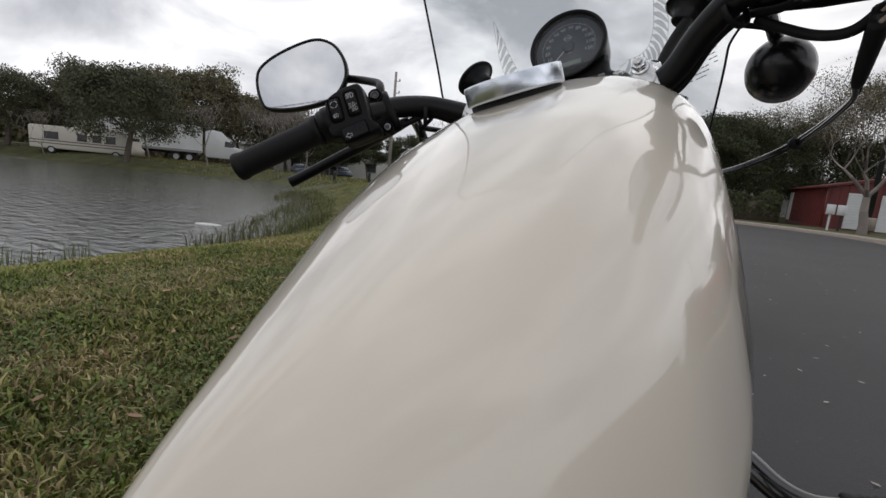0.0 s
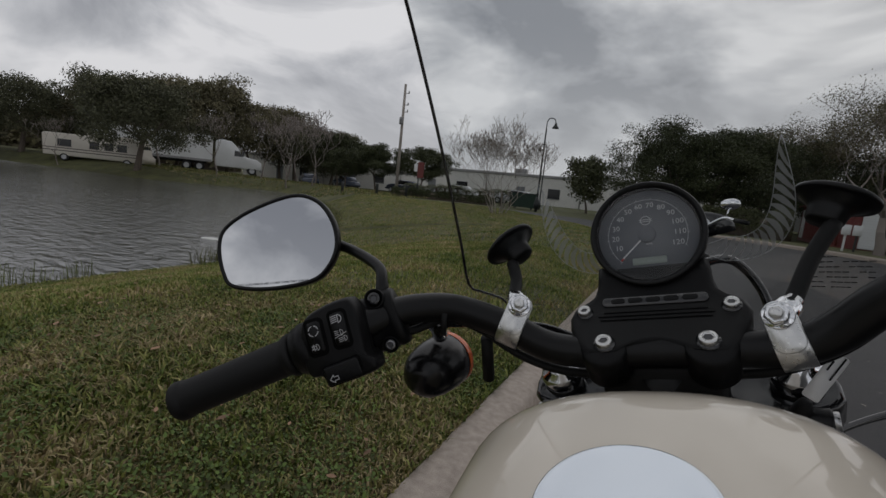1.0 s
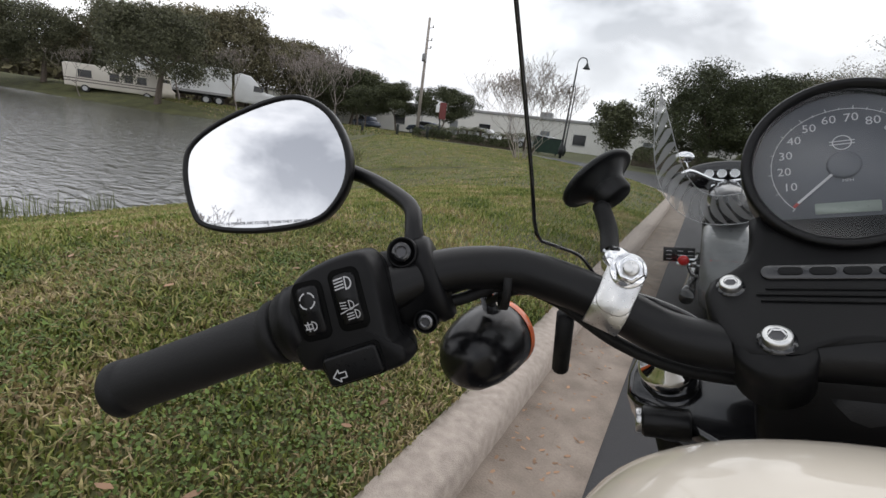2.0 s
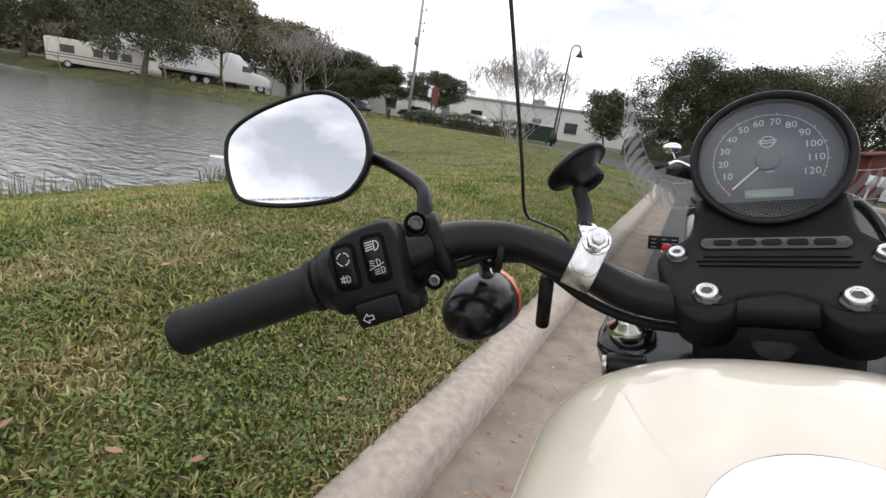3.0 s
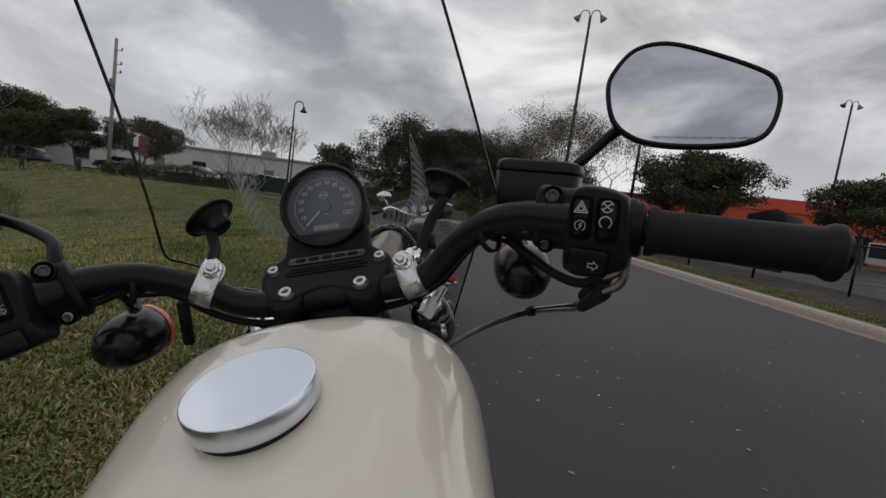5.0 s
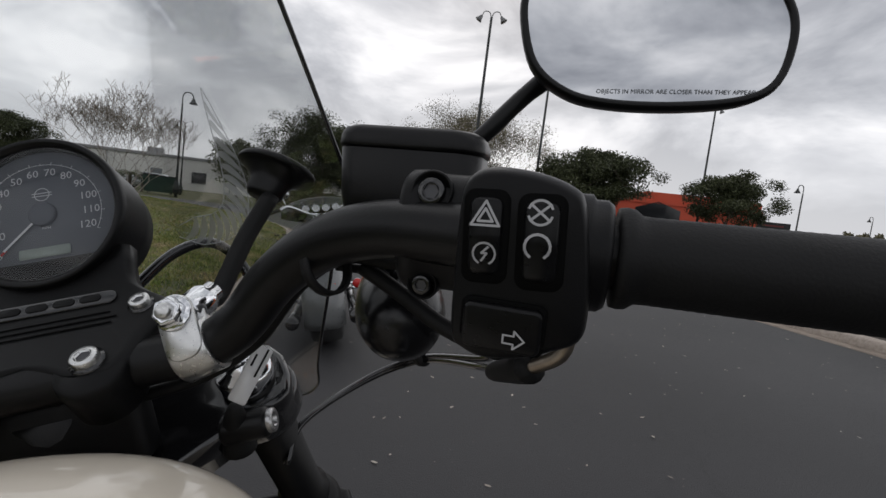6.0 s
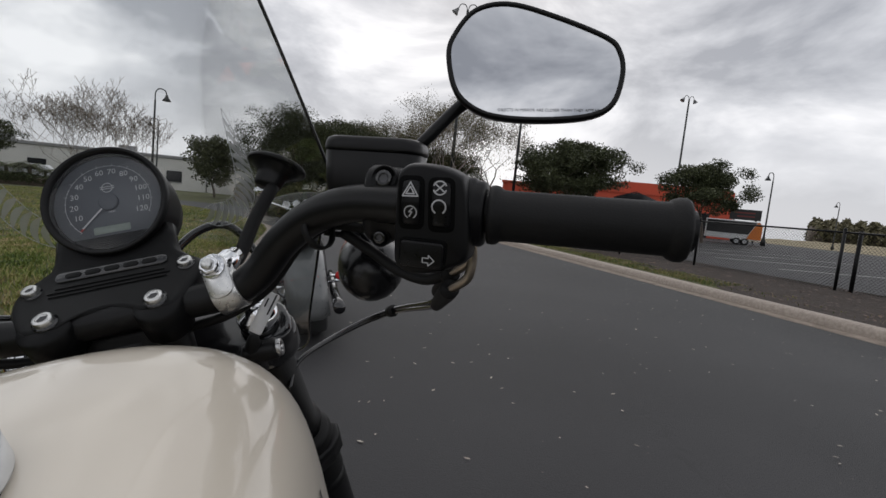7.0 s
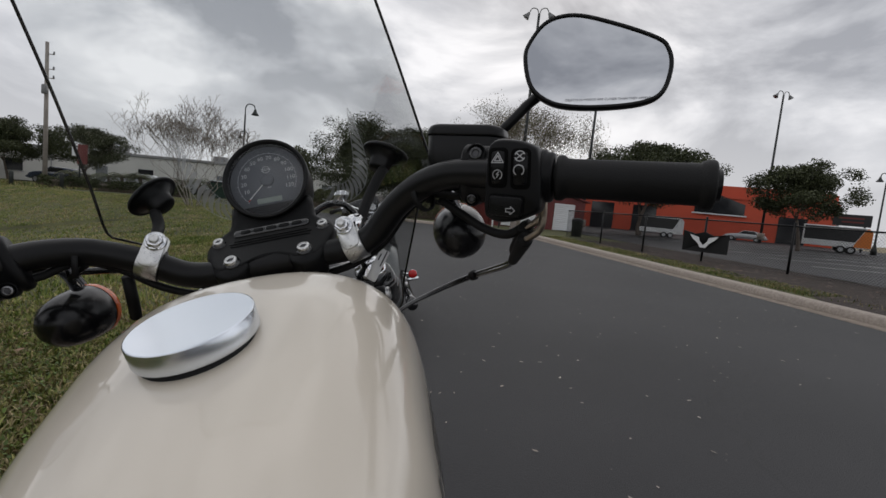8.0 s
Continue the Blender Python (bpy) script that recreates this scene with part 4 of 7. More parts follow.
part("zero_mark", strokes_bm([[(0.0320 * math.sin(na), 0.0320 * math.cos(na)), (0.0355 * math.sin(na), 0.0355 * math.cos(na))]], 0.0017, DF, 0.0006), M_RED, dial, "red zero mark", smooth=False)
part("hub", lathe_bm([(0.0085, 0), (0.0085, 0.0015), (0.0075, 0.0025), (0, 0.0028)], 32, DF), M_DIAL, dial, "grey needle hub")

# clear sheets
def clear_material(name, tint, gloss=1.0):
    m = bpy.data.materials.new(name)
    m.use_nodes = True
    n, l = m.node_tree.nodes, m.node_tree.links
    n.clear()
    o = n.new("ShaderNodeOutputMaterial")
    mix = n.new("ShaderNodeMixShader")
    tr = n.new("ShaderNodeBsdfTransparent")
    tr.inputs["Color"].default_value = (*tint, 1)
    gl = n.new("ShaderNodeBsdfGlossy")
    gl.inputs["Roughness"].default_value = 0.03
    fr = n.new("ShaderNodeFresnel")
    fr.inputs["IOR"].default_value = 1.45
    k = n.new("ShaderNodeMath")
    k.operation = "MULTIPLY"
    k.inputs[1].default_value = gloss
    l.new(fr.outputs["Fac"], k.inputs[0])
    l.new(k.outputs[0], mix.inputs["Fac"])
    l.new(tr.outputs["BSDF"], mix.inputs[1])
    l.new(gl.outputs["BSDF"], mix.inputs[2])
    l.new(mix.outputs["Shader"], o.inputs["Surface"])
    return m


M_CLEAR = clear_material("clear_plastic", (0.93, 0.94, 0.94), 0.35)
M_LENS = clear_material("gauge_glass", (0.92, 0.93, 0.94), 1.3)
glass = part("gauge_glass", lathe_bm([(0.0475, 0.0005), (0.03, 0.0015), (0, 0.002)], 48, SPEEDO), M_LENS, speedo, "slightly domed clear glass")
glass.visible_shadow = False

# windshield
def shield_point(x, z, off=0.0):
    return Vector((x + 0.0087, 0.9655 - 0.594 * (z - 1.24) - 0.9 * max(0.0, z - 1.24) ** 2 - 3.19 * x * x - off, z))


SH_Z = [1.015, 1.022, 1.04, 1.07, 1.12, 1.165, 1.195, 1.212, 1.220, 1.228, 1.240, 1.286, 1.36, 1.41, 1.47, 1.505, 1.53, 1.55, 1.565, 1.575, 1.58]
SH_W = [0.095, 0.112, 0.125, 0.131, 0.148, 0.164, 0.174, 0.179, 0.185, 0.194, 0.2014, 0.1937, 0.1793, 0.1682, 0.1535, 0.1442, 0.135, 0.119, 0.097, 0.069, 0.03]
bm = bmesh.new()
layers = []
for off in (0.0, -0.0035):
    layers.append([[bm.verts.new(shield_point(w * (2 * i / 24 - 1), z, off)) for i in range(25)] for z, w in zip(SH_Z, SH_W)])
for li, g in enumerate(layers):
    for r0, r1 in zip(g, g[1:]):
        for i in range(24):
            f = (r0[i], r0[i + 1], r1[i + 1], r1[i])
            bm.faces.new(f if li == 0 else f[::-1])
shield = part("windshield", bm, M_CLEAR, bike, "tall clear windshield with etched wings")
shield.visible_shadow = False
rim_pts = [shield_point(w, z, -0.0018) for z, w in zip(SH_Z, SH_W)] + [shield_point(-w, z, -0.0018) for z, w in zip(SH_Z[::-1], SH_W[::-1])]
rim_pts.append(rim_pts[0])
part("edge", tube_bm(rim_pts, 0.0016, 8, 3), M_GLOSS, shield, "dark polished edge")
M_ETCH = material("white_etching", (0.66, 0.68, 0.69), (0.54, 0.56, 0.57), rough=0.7)
e_n, e_l = M_ETCH.node_tree.nodes, M_ETCH.node_tree.links
e_mix, e_tr = e_n.new("ShaderNodeMixShader"), e_n.new("ShaderNodeBsdfTransparent")
e_mix.inputs["Fac"].default_value = 0.50
e_l.new(e_n["Principled BSDF"].outputs["BSDF"], e_mix.inputs[1])
e_l.new(e_tr.outputs["BSDF"], e_mix.inputs[2])
e_l.new(e_mix.outputs["Shader"], e_n["Material Output"].inputs["Surface"])
WING = [(0.040, 1.241), (0.062, 1.2385), (0.082, 1.240), (0.098, 1.250), (0.107, 1.268), (0.110, 1.288), (0.110, 1.312), (0.1095, 1.340)]
for s in (-1, 1):
    pts = smooth_path([(x, z, 0) for x, z in WING], 6)
    n = len(pts)

    def wing_at(i, v):
        """A point of the wing: i along it, v from -1 (outer edge) to 1 (inner)."""
        i = min(max(i, 0), n - 1)
        k = int(i)
        q = pts[k].lerp(pts[min(k + 1, n - 1)], i - k)
        t_ = (pts[min(k + 1, n - 1)] - pts[max(k - 1, 0)]).normalized()
        w = 0.0135 * (1 - (i / (n - 1)) ** 2.2) ** 0.8 * min(1, 0.35 + i / 8)
        q = q + Vector((-t_.y, t_.x, 0)) * w * v
        return shield_point(s * q.x, q.y, 0.0012)
    for k in range(15):
        bm = bmesh.new()
        i0 = 1.0 + k * (n - 6) / 15
        steps = 7
        a = [wing_at(i0 + 4.2 * j / steps, -1 + 2 * j / steps) for j in range(steps + 1)]
        b = [wing_at(i0 + 4.2 * j / steps + 1.75 * math.sin(math.pi * (j + 0.6) / (steps + 1.2)) + 0.2, -1 + 2 * j / steps) for j in range(steps + 1)]
        va, vb = [bm.verts.new(q) for q in a], [bm.verts.new(q) for q in b]
        for j in range(steps):
            f = (va[j], va[j + 1], vb[j + 1], vb[j])
            bm.faces.new(f if s > 0 else f[::-1])
        part("etched_feather", bm, M_ETCH, shield, smooth=False)
    edge = tube_bm([wing_at(i, -1) for i in range(n)] + [wing_at(i, 1) for i in range(n - 1, 0, -1)], 0.0004, 4, 1, smooth=False)
    part("wing_outline", edge, M_ETCH, shield)
# a faint printed notice, too small to read
bm = bmesh.new()
for k, w in enumerate((0.020, 0.040, 0.038, 0.040, 0.040, 0.034, 0.026)):
    z = 1.224 - k * 0.0052
    seg = 8
    for j in range(seg):
        if (j * 7 + k * 3) % 5 == 4:
            continue
        x0, x1 = 0.128 + w * j / seg, 0.128 + w * (j + 0.8) / seg
        bm.faces.new([bm.verts.new(shield_point(x, zz, 0.0014)) for x, zz in ((x0, z), (x1, z), (x1, z + 0.0011), (x0, z + 0.0011))])
part("notice", bm, M_SOCKET, shield, "small dark printed notice", smooth=False)

# windshield mounts on the bar
for s in (-1, 1):
    p = Vector((0.0975, 0.7985, 1.1695)) if s > 0 else Vector((-0.1306, 0.795, 1.195))
    tang = Vector((0.96, -0.08, 0.24)).normalized() if s > 0 else Vector((-0.862, -0.15, 0.475)).normalized()
    front = Vector((-0.16, -0.90, 0.40)) if s > 0 else Vector((0.12, -0.90, 0.42))
    front = (front - tang * front.dot(tang)).normalized()
    up = front.cross(tang) * s
    mount = part("shield_clamp", lathe_bm([(0.0150, -0.0115), (0.0176, -0.0115), (0.0180, -0.011), (0.0180, 0.011), (0.0176, 0.0115), (0.0150, 0.0115)], 36, Matrix.Translation(p) @ frame_of(tang).to_4x4()), M_ZINC, bike, "bright metal windshield clamp")
    NF = axes(p + front * 0.0165, tang * s, up, front)
    part("strap", slab_bm(rounded_rect(0.0225, 0.040, 0.009), 0.0022, 0.0006, 1, m=NF @ Matrix.Translation((0, 0.0120, 0))), M_ZINC, mount, "flat bright strap")
    part("washer", lathe_bm([(0, 0.002), (0.0112, 0.002), (0.0112, 0.0036), (0.0106, 0.0042), (0, 0.0042)], 32, NF @ Matrix.Translation((0, 0.0215, 0))), M_CHROME, mount, "chrome washer")
    part("nut", lathe_bm([(0, 0.004), (0.0092, 0.004), (0.0092, 0.0098), (0.0080, 0.0112), (0.0056, 0.0112), (0.0052, 0.0108), (0, 0.0108)], 6, NF @ Matrix.Translation((0, 0.0215, 0))), M_CHROME, mount, "chrome hexagon nut")
    part("bolt_end", lathe_bm([(0.0048, 0.0100), (0.0048, 0.0138), (0.0040, 0.0148), (0, 0.0148)], 20, NF @ Matrix.Translation((0, 0.0215, 0))), M_ZINC, mount)
    part("rear_strap", slab_bm(rounded_rect(0.0235, 0.030, 0.009), 0.0022, 0.0006, 1, m=NF @ Matrix.Translation((0, 0.0185, -0.012))), M_ZINC, mount)
    cb = p + up * 0.0225
    part("collar", lathe_bm([(0, 0.0), (0.0095, 0.0), (0.0105, 0.003), (0.0105, 0.016), (0.0095, 0.019), (0.0075, 0.021), (0.0075, 0.026), (0, 0.027)], 28, Matrix.Translation(cb + front * 0.006) @ frame_of((s * 0.5, 0.8, 0.32)).to_4x4()), M_CHROME, mount, "chrome collar")
    st = [cb + Vector((s * 0.008, 0.016, 0.006)), cb + Vector((s * 0.014, 0.028, 0.012)), (s * 0.141, 0.856, 1.238), (s * 0.149, 0.872, 1.256)]
    if s > 0:
        st = [cb + Vector((0.008, 0.016, 0.005)), cb + Vector((0.013, 0.028, 0.008)), (0.126, 0.857, 1.230), (0.148, 0.872, 1.258)]
    part("stalk", tube_bm(st, 0.0068, 14, 6), M_RUBBER, mount, "black rubber sleeved stalk")
    pad = lathe_bm([(0, 0.025), (0.0125, 0.025), (0.0150, 0.022), (0.0160, 0.013), (0.0185, 0.009), (0.026, 0.0035), (0.0300, 0.0010), (0.0325, 0.0012), (0.0332, -0.001), (0.0325, -0.0035), (0.031, -0.0045), (0, -0.0045)], 48)
    bmesh.ops.scale(pad, verts=pad.verts, vec=(0.74, 1.0, 1.0))
    zax = (Vector((-0.52, -0.40, -0.75)) if s > 0 else Vector((0.66, -0.34, -0.67))).normalized()
    yax = Vector((s * 1.0, -0.5, -0.42))
    yax = (yax - zax * yax.dot(zax)).normalized()
    moved(pad, axes(Vector((s * 0.1535, 0.8865, 1.277)), yax.cross(zax), yax, zax))
    part("pad", pad, M_BLACK, mount, "black oval rubber pad against the sheet")
part("stub", tube_bm([(-0.163, 0.802, 1.185), (-0.179, 0.826, 1.134)], 0.0065, 12, 2, smooth=False), M_RUBBER, bike, "black rubber stub under the bar")

# brake fluid reservoir
rx_ = Vector((0.871, -0.425, -0.235)).normalized()
rz_ = (Vector((0.1, 0.06, 1)) - rx_ * Vector((0.1, 0.06, 1)).dot(rx_)).normalized()
RF = axes(Vector((0.2535, 0.7785, 1.2795)), rx_, rz_.cross(rx_), rz_)


def bowed_rect(w, h, r, bow):
    """A rounded rectangle whose long sides swell outward."""
    return [(u, v + math.copysign(bow * (1 - (2 * u / w) ** 2), v)) for u, v in rounded_rect(w, h, r, 8)]


def reservoir_ring(k, z):
    return [RF @ Vector((u * k, v * k, z)) for u, v in [q for a_, b_ in zip(RES, RES[1:] + RES[:1]) for q in (a_, ((a_[0] + b_[0]) / 2, (a_[1] + b_[1]) / 2))]]


RES = bowed_rect(0.089, 0.046, 0.014, 0.004)
res = part("brake_reservoir", loft_bm([reservoir_ring(0.80, -0.056), reservoir_ring(0.90, -0.053), reservoir_ring(0.955, -0.040), reservoir_ring(0.985, -0.0135), reservoir_ring(0.97, -0.0128), reservoir_ring(0.5, -0.0128)]), M_BLACK, bike, "black brake fluid reservoir")
part("lid", loft_bm([reservoir_ring(0.6, -0.0124), reservoir_ring(1.0, -0.0124), reservoir_ring(1.012, -0.0105), reservoir_ring(1.0, -0.0055), reservoir_ring(0.955, -0.0018), reservoir_ring(0.87, 0.0), reservoir_ring(0.4, 0.0008)]), M_BLACK, res, "black cover")
part("master_cylinder", tube_bm([(0.205, 0.785, 1.224), (0.25, 0.765, 1.224), (0.29, 0.745, 1.212)], [0.012, 0.017, 0.014], 18, 4), M_BLACK, res)

# throttle elbow, boots and cables
M_BRONZE = material("dull_zinc_elbow", (0.36, 0.31, 0.25), (0.26, 0.22, 0.18), rough=0.35, metal=1.0, scale=60)
for off, up_ in ((0.0, 0.0), (0.005, 0.0105)):
    e0, e1, e2, e3 = (Vector(q) + Vector((off, off * 1.6, up_)) for q in ((0.2955, 0.682, 1.188), (0.2940, 0.6845, 1.173), (0.2880, 0.6865, 1.1585), (0.2755, 0.700, 1.1495)))
    part("throttle_elbow", tube_bm([e0, e1, e2, e3], 0.0038, 14, 6), M_BRONZE, bike, "dull metal throttle elbow")
    b1 = e3 + Vector((0.002, 0.082, -0.034))
    d1 = (b1 - e3).normalized()
    part("cable_boot", tube_bm([e3 - d1 * 0.004, e3 + d1 * 0.012, b1 - d1 * 0.015, b1], [0.0078, 0.0080, 0.0064, 0.0044], 14, 3), M_RUBBER, bike, "black rubber cable boot")
    part("throttle_cable", tube_bm([b1 - d1 * 0.01, b1, (0.2787 + off, 0.8255, 1.103 + up_ * 0.5), (0.2479, 0.9257, 1.079 + up_ * 0.35), (0.192, 0.948, 1.064 + up_ * 0.2), (0.1303, 0.908, 1.0553), (0.112, 0.888, 1.03)], 0.0029, 12, 8), M_GLOSS, bike, "black throttle cable")
part("cable_clip", lathe_bm([(0, -0.004), (0.0075, -0.004), (0.0075, 0.004), (0, 0.004)], 16, Matrix.Translation((0.2479, 0.9257, 1.081)) @ frame_of((-0.45, 0.85, -0.22)).to_4x4()), M_RUBBER, bike)
# wiring under both sides of the bar
for s in (-1, 1):
    part("wiring", tube_bm([(s * 0.245, 0.742, 1.205), (s * 0.225, 0.762, 1.205), (s * 0.195, 0.778, 1.212), (s * 0.165, 0.79, 1.198), (s * 0.13, 0.806, 1.165), (s * 0.09, 0.812, 1.147), (s * 0.04, 0.82, 1.14)], 0.0045, 12, 7), M_RUBBER, bike, "black wiring sleeve under the bar")
    at_ = Vector((-0.1962, 0.7755, 1.2225)) if s < 0 else Vector((0.186, 0.755, 1.2225))
    part("cable_tie", lathe_bm([(0.0150, -0.0028), (0.0172, -0.0028), (0.0172, 0.0028), (0.0150, 0.0028)], 24, Matrix.Translation(at_ - Vector((0, 0, 0.0105))) @ frame_of((0.031, 0.018, -0.007) if s < 0 else (0.031, -0.026, 0.008)).to_4x4()), M_RUBBER, bike, "black cable tie")
    part("signal_wire", tube_bm([(s * 0.222, 0.806, 1.19), (s * 0.215, 0.79, 1.197), (s * 0.19, 0.782, 1.207)], 0.003, 8, 5), M_RUBBER, bike)
part("switch_lead", tube_bm([(0.205, 0.775, 1.205), (0.225, 0.765, 1.185), (0.245, 0.745, 1.165), (0.265, 0.725, 1.156), (0.285, 0.705, 1.165)], 0.005, 12, 6), M_RUBBER, bike, "black switch lead")
part("clutch_cable", tube_bm([(-0.225, 0.79, 1.205), (-0.18, 0.85, 1.19), (-0.12, 0.90, 1.17), (-0.07, 0.93, 1.12), (-0.05, 0.90, 1.02)], 0.0042, 12, 7), M_GLOSS, bike, "black clutch cable")
part("brake_line", tube_bm([(0.0, 0.93, 1.19), (0.04, 0.962, 1.222), (0.0743, 0.9768, 1.223), (0.098, 0.9733, 1.186), (0.101, 0.955, 1.14), (0.092, 0.935, 1.09)], 0.005, 12, 7), M_GLOSS, bike, "black brake hose looping behind the gauge")

# front fork, triple trees, lamp
RAKE = Vector((0, 0.545, -0.838))
for s in (-1, 1):
    top = Vector((s * 0.105, 0.856, 1.128))
    fm = Matrix.Translation(top) @ frame_of(RAKE).to_4x4()
    fork = part("fork_leg", lathe_bm([(0, -0.002), (0.0205, 0.0), (0.0205, 0.20), (0.026, 0.205), (0.026, 0.215), (0.0205, 0.22), (0.0205, 0.36), (0.031, 0.365), (0.033, 0.38), (0.030, 0.60), (0.024, 0.72), (0, 0.725)], 32, fm), M_BLACK, bike, "black front fork leg")
    part("fork_cap", lathe_bm([(0.0205, 0.004), (0.021, -0.005), (0.019, -0.010), (0.012, -0.013), (0.0105, -0.02), (0, -0.021)], 32, fm), M_CHROME, fork, "chrome fork cap")
    gait = []
    for k in range(10):
        gait += [(0.029, 0.235 + 0.012 * k), (0.034, 0.241 + 0.012 * k)]
    part("fork_gaiter", lathe_bm([(0.021, 0.232)] + gait + [(0.021, 0.36)], 28, fm), M_RUBBER, fork, "ribbed rubber gaiter")
    part("pinch_ring", lathe_bm([(0.021, 0.022), (0.0315, 0.022), (0.033, 0.026), (0.033, 0.046), (0.0315, 0.05), (0.021, 0.05)], 32, fm), M_GLOSS, fork)
    part("pinch_boss", lathe_bm([(0.0, -0.02), (0.0105, -0.02), (0.0110, -0.018), (0.0110, 0.010), (0.0095, 0.012), (0.0, 0.012)], 24, Matrix.Translation((s * 0.1095, 0.8276, 1.0995)) @ frame_of((s, -0.15, 0.05)).to_4x4()), M_BLACK, fork, "black pinch boss")
    part("pinch_bolt", hex_bolt_bm(0.0085, 0.004, Matrix.Translation((s * 0.1213, 0.8258, 1.1001)) @ frame_of((s, -0.15, 0.05)).to_4x4()), M_STEEL, fork, "steel pinch bolt")
part("triple_tree", slab_bm(closed_curve([(-0.135, -0.02), (-0.12, 0.03), (-0.05, 0.035), (0.05, 0.035), (0.12, 0.03), (0.135, -0.02), (0.10, -0.04), (0.04, -0.07), (-0.04, -0.07), (-0.10, -0.04)], 3), 0.03, 0.006, 3,
                            m=axes(Vector((0, 0.880, 1.098)), Vector((1, 0, 0)), Vector((0, 0.838, 0.545)), Vector((0, -0.545, 0.838)))), M_GLOSS, bike, "gloss black upper triple tree")
part("lower_triple_tree", slab_bm(closed_curve([(-0.135, -0.02), (-0.12, 0.03), (0.12, 0.03), (0.135, -0.02), (0.04, -0.06), (-0.04, -0.06)], 3), 0.035, 0.006, 3,
                                  m=axes(Vector((0, 1.015, 0.878)), Vector((1, 0, 0)), Vector((0, 0.838, 0.545)), Vector((0, -0.545, 0.838)))), M_BLACK, bike)
part("steering_stem", tube_bm([(0, 0.82, 1.15), (0, 0.935, 0.90)], 0.026, 20, 2, smooth=False), M_BLACK, bike)
part("stem_nut", lathe_bm([(0, 0.0), (0.018, 0.0), (0.018, 0.008), (0.013, 0.012), (0, 0.012)], 6, Matrix.Translation((0, 0.84, 1.142)) @ frame_of(-RAKE).to_4x4()), M_CHROME, bike, "chrome stem nut")
part("headlamp", lathe_bm([(0, -0.07), (0.045, -0.065), (0.075, -0.03), (0.083, 0.02), (0.083, 0.05), (0.078, 0.056), (0, 0.06)], 40, Matrix.Translation((0, 1.01, 1.07)) @ frame_of((0, 1, -0.05)).to_4x4()), M_GLOSS, bike, "black round headlamp")
# key tag hanging at the right fork
TAGF = axes(Vector((0.118, 0.818, 1.139)), Vector((0.76, 0.0, -0.62)).normalized(), Vector((0.6, 0.10, 0.77)).normalized(), Vector((0.05, -0.95, 0.2)).normalized())
tag = part("paper_tag", slab_bm(rounded_rect(0.0125, 0.042, 0.002), 0.0006, 0, m=TAGF), M_WHITE, bike, "white paper key tag with printed marks")
part("tag_print", strokes_bm([[(0.003, 0.000), (0.003, 0.020)], [(-0.0025, 0.006), (-0.0025, 0.014)]], 0.0014, TAGF @ Matrix.Translation((0, 0, 0.0008))), M_PLASTIC, tag, "dark illegible print", smooth=False)
part("tag_stem", tube_bm([(0.104, 0.819, 1.120), (0.101, 0.822, 1.112), (0.097, 0.832, 1.095), (0.095, 0.836, 1.08)], [0.004, 0.007, 0.011, 0.012], 14, 4), M_RUBBER, bike, "black key fob")


# wheels, fenders, engine, seat
def wheel(y, r, w, z):
    m = Matrix.Translation((0, y, z)) @ frame_of((1, 0, 0)).to_4x4()
    t = part("wheel", lathe_bm([(r * 0.66, -w * 0.4), (r * 0.78, -w * 0.5), (r * 0.9, -w * 0.46), (r * 0.98, -w * 0.25), (r, 0), (r * 0.98, w * 0.25), (r * 0.9, w * 0.46), (r * 0.78, w * 0.5), (r * 0.66, w * 0.4)], 56, m), M_RUBBER, bike, "black tyre")
    part("rim", lathe_bm([(r * 0.66, -w * 0.4), (r * 0.63, -w * 0.3), (r * 0.60, 0), (r * 0.63, w * 0.3), (r * 0.66, w * 0.4)], 56, m), M_BLACK, t, "black rim")
    part("hub", lathe_bm([(0, -0.06), (0.04, -0.06), (0.03, 0), (0.04, 0.06), (0, 0.06)], 24, m), M_BLACK, t)
    for k in range(10):
        a = 2 * math.pi * k / 10
        part("spoke", tube_bm([(0, y + 0.03 * math.cos(a), z + 0.03 * math.sin(a)), (0, y + r * 0.62 * math.cos(a), z + r * 0.62 * math.sin(a))], 0.009, 8, 1, smooth=False), M_BLACK, t)


def fender(y, z, r, w, a0, a1, mat, name):
    rings = []
    for k in range(25):
        a = radians(a0 + (a1 - a0) * k / 24)
        c = Vector((0, y + r * math.cos(a), z + r * math.sin(a)))
        e = Vector((0, math.cos(a), math.sin(a)))
        sec = [(-w, -0.045), (-w * 0.97, -0.01), (-w * 0.75, 0.015), (-w * 0.3, 0.026), (w * 0.3, 0.026), (w * 0.75, 0.015), (w * 0.97, -0.01), (w, -0.045),
               (w * 0.93, -0.045), (w * 0.7, 0.008), (0, 0.018), (-w * 0.7, 0.008), (-w * 0.93, -0.045)]
        rings.append([c + Vector((u, 0, 0)) + e * v for u, v in sec])
    part(name, loft_bm(rings), mat, bike, "curved " + ("cream" if mat is M_CREAM else "black") + " fender")


wheel(1.27, 0.32, 0.11, 0.32)
wheel(-0.25, 0.32, 0.15, 0.32)
fender(1.27, 0.32, 0.345, 0.068, 35, 165, M_CREAM, "front_fender")
fender(-0.25, 0.32, 0.35, 0.095, 30, 175, M_CREAM, "rear_fender")
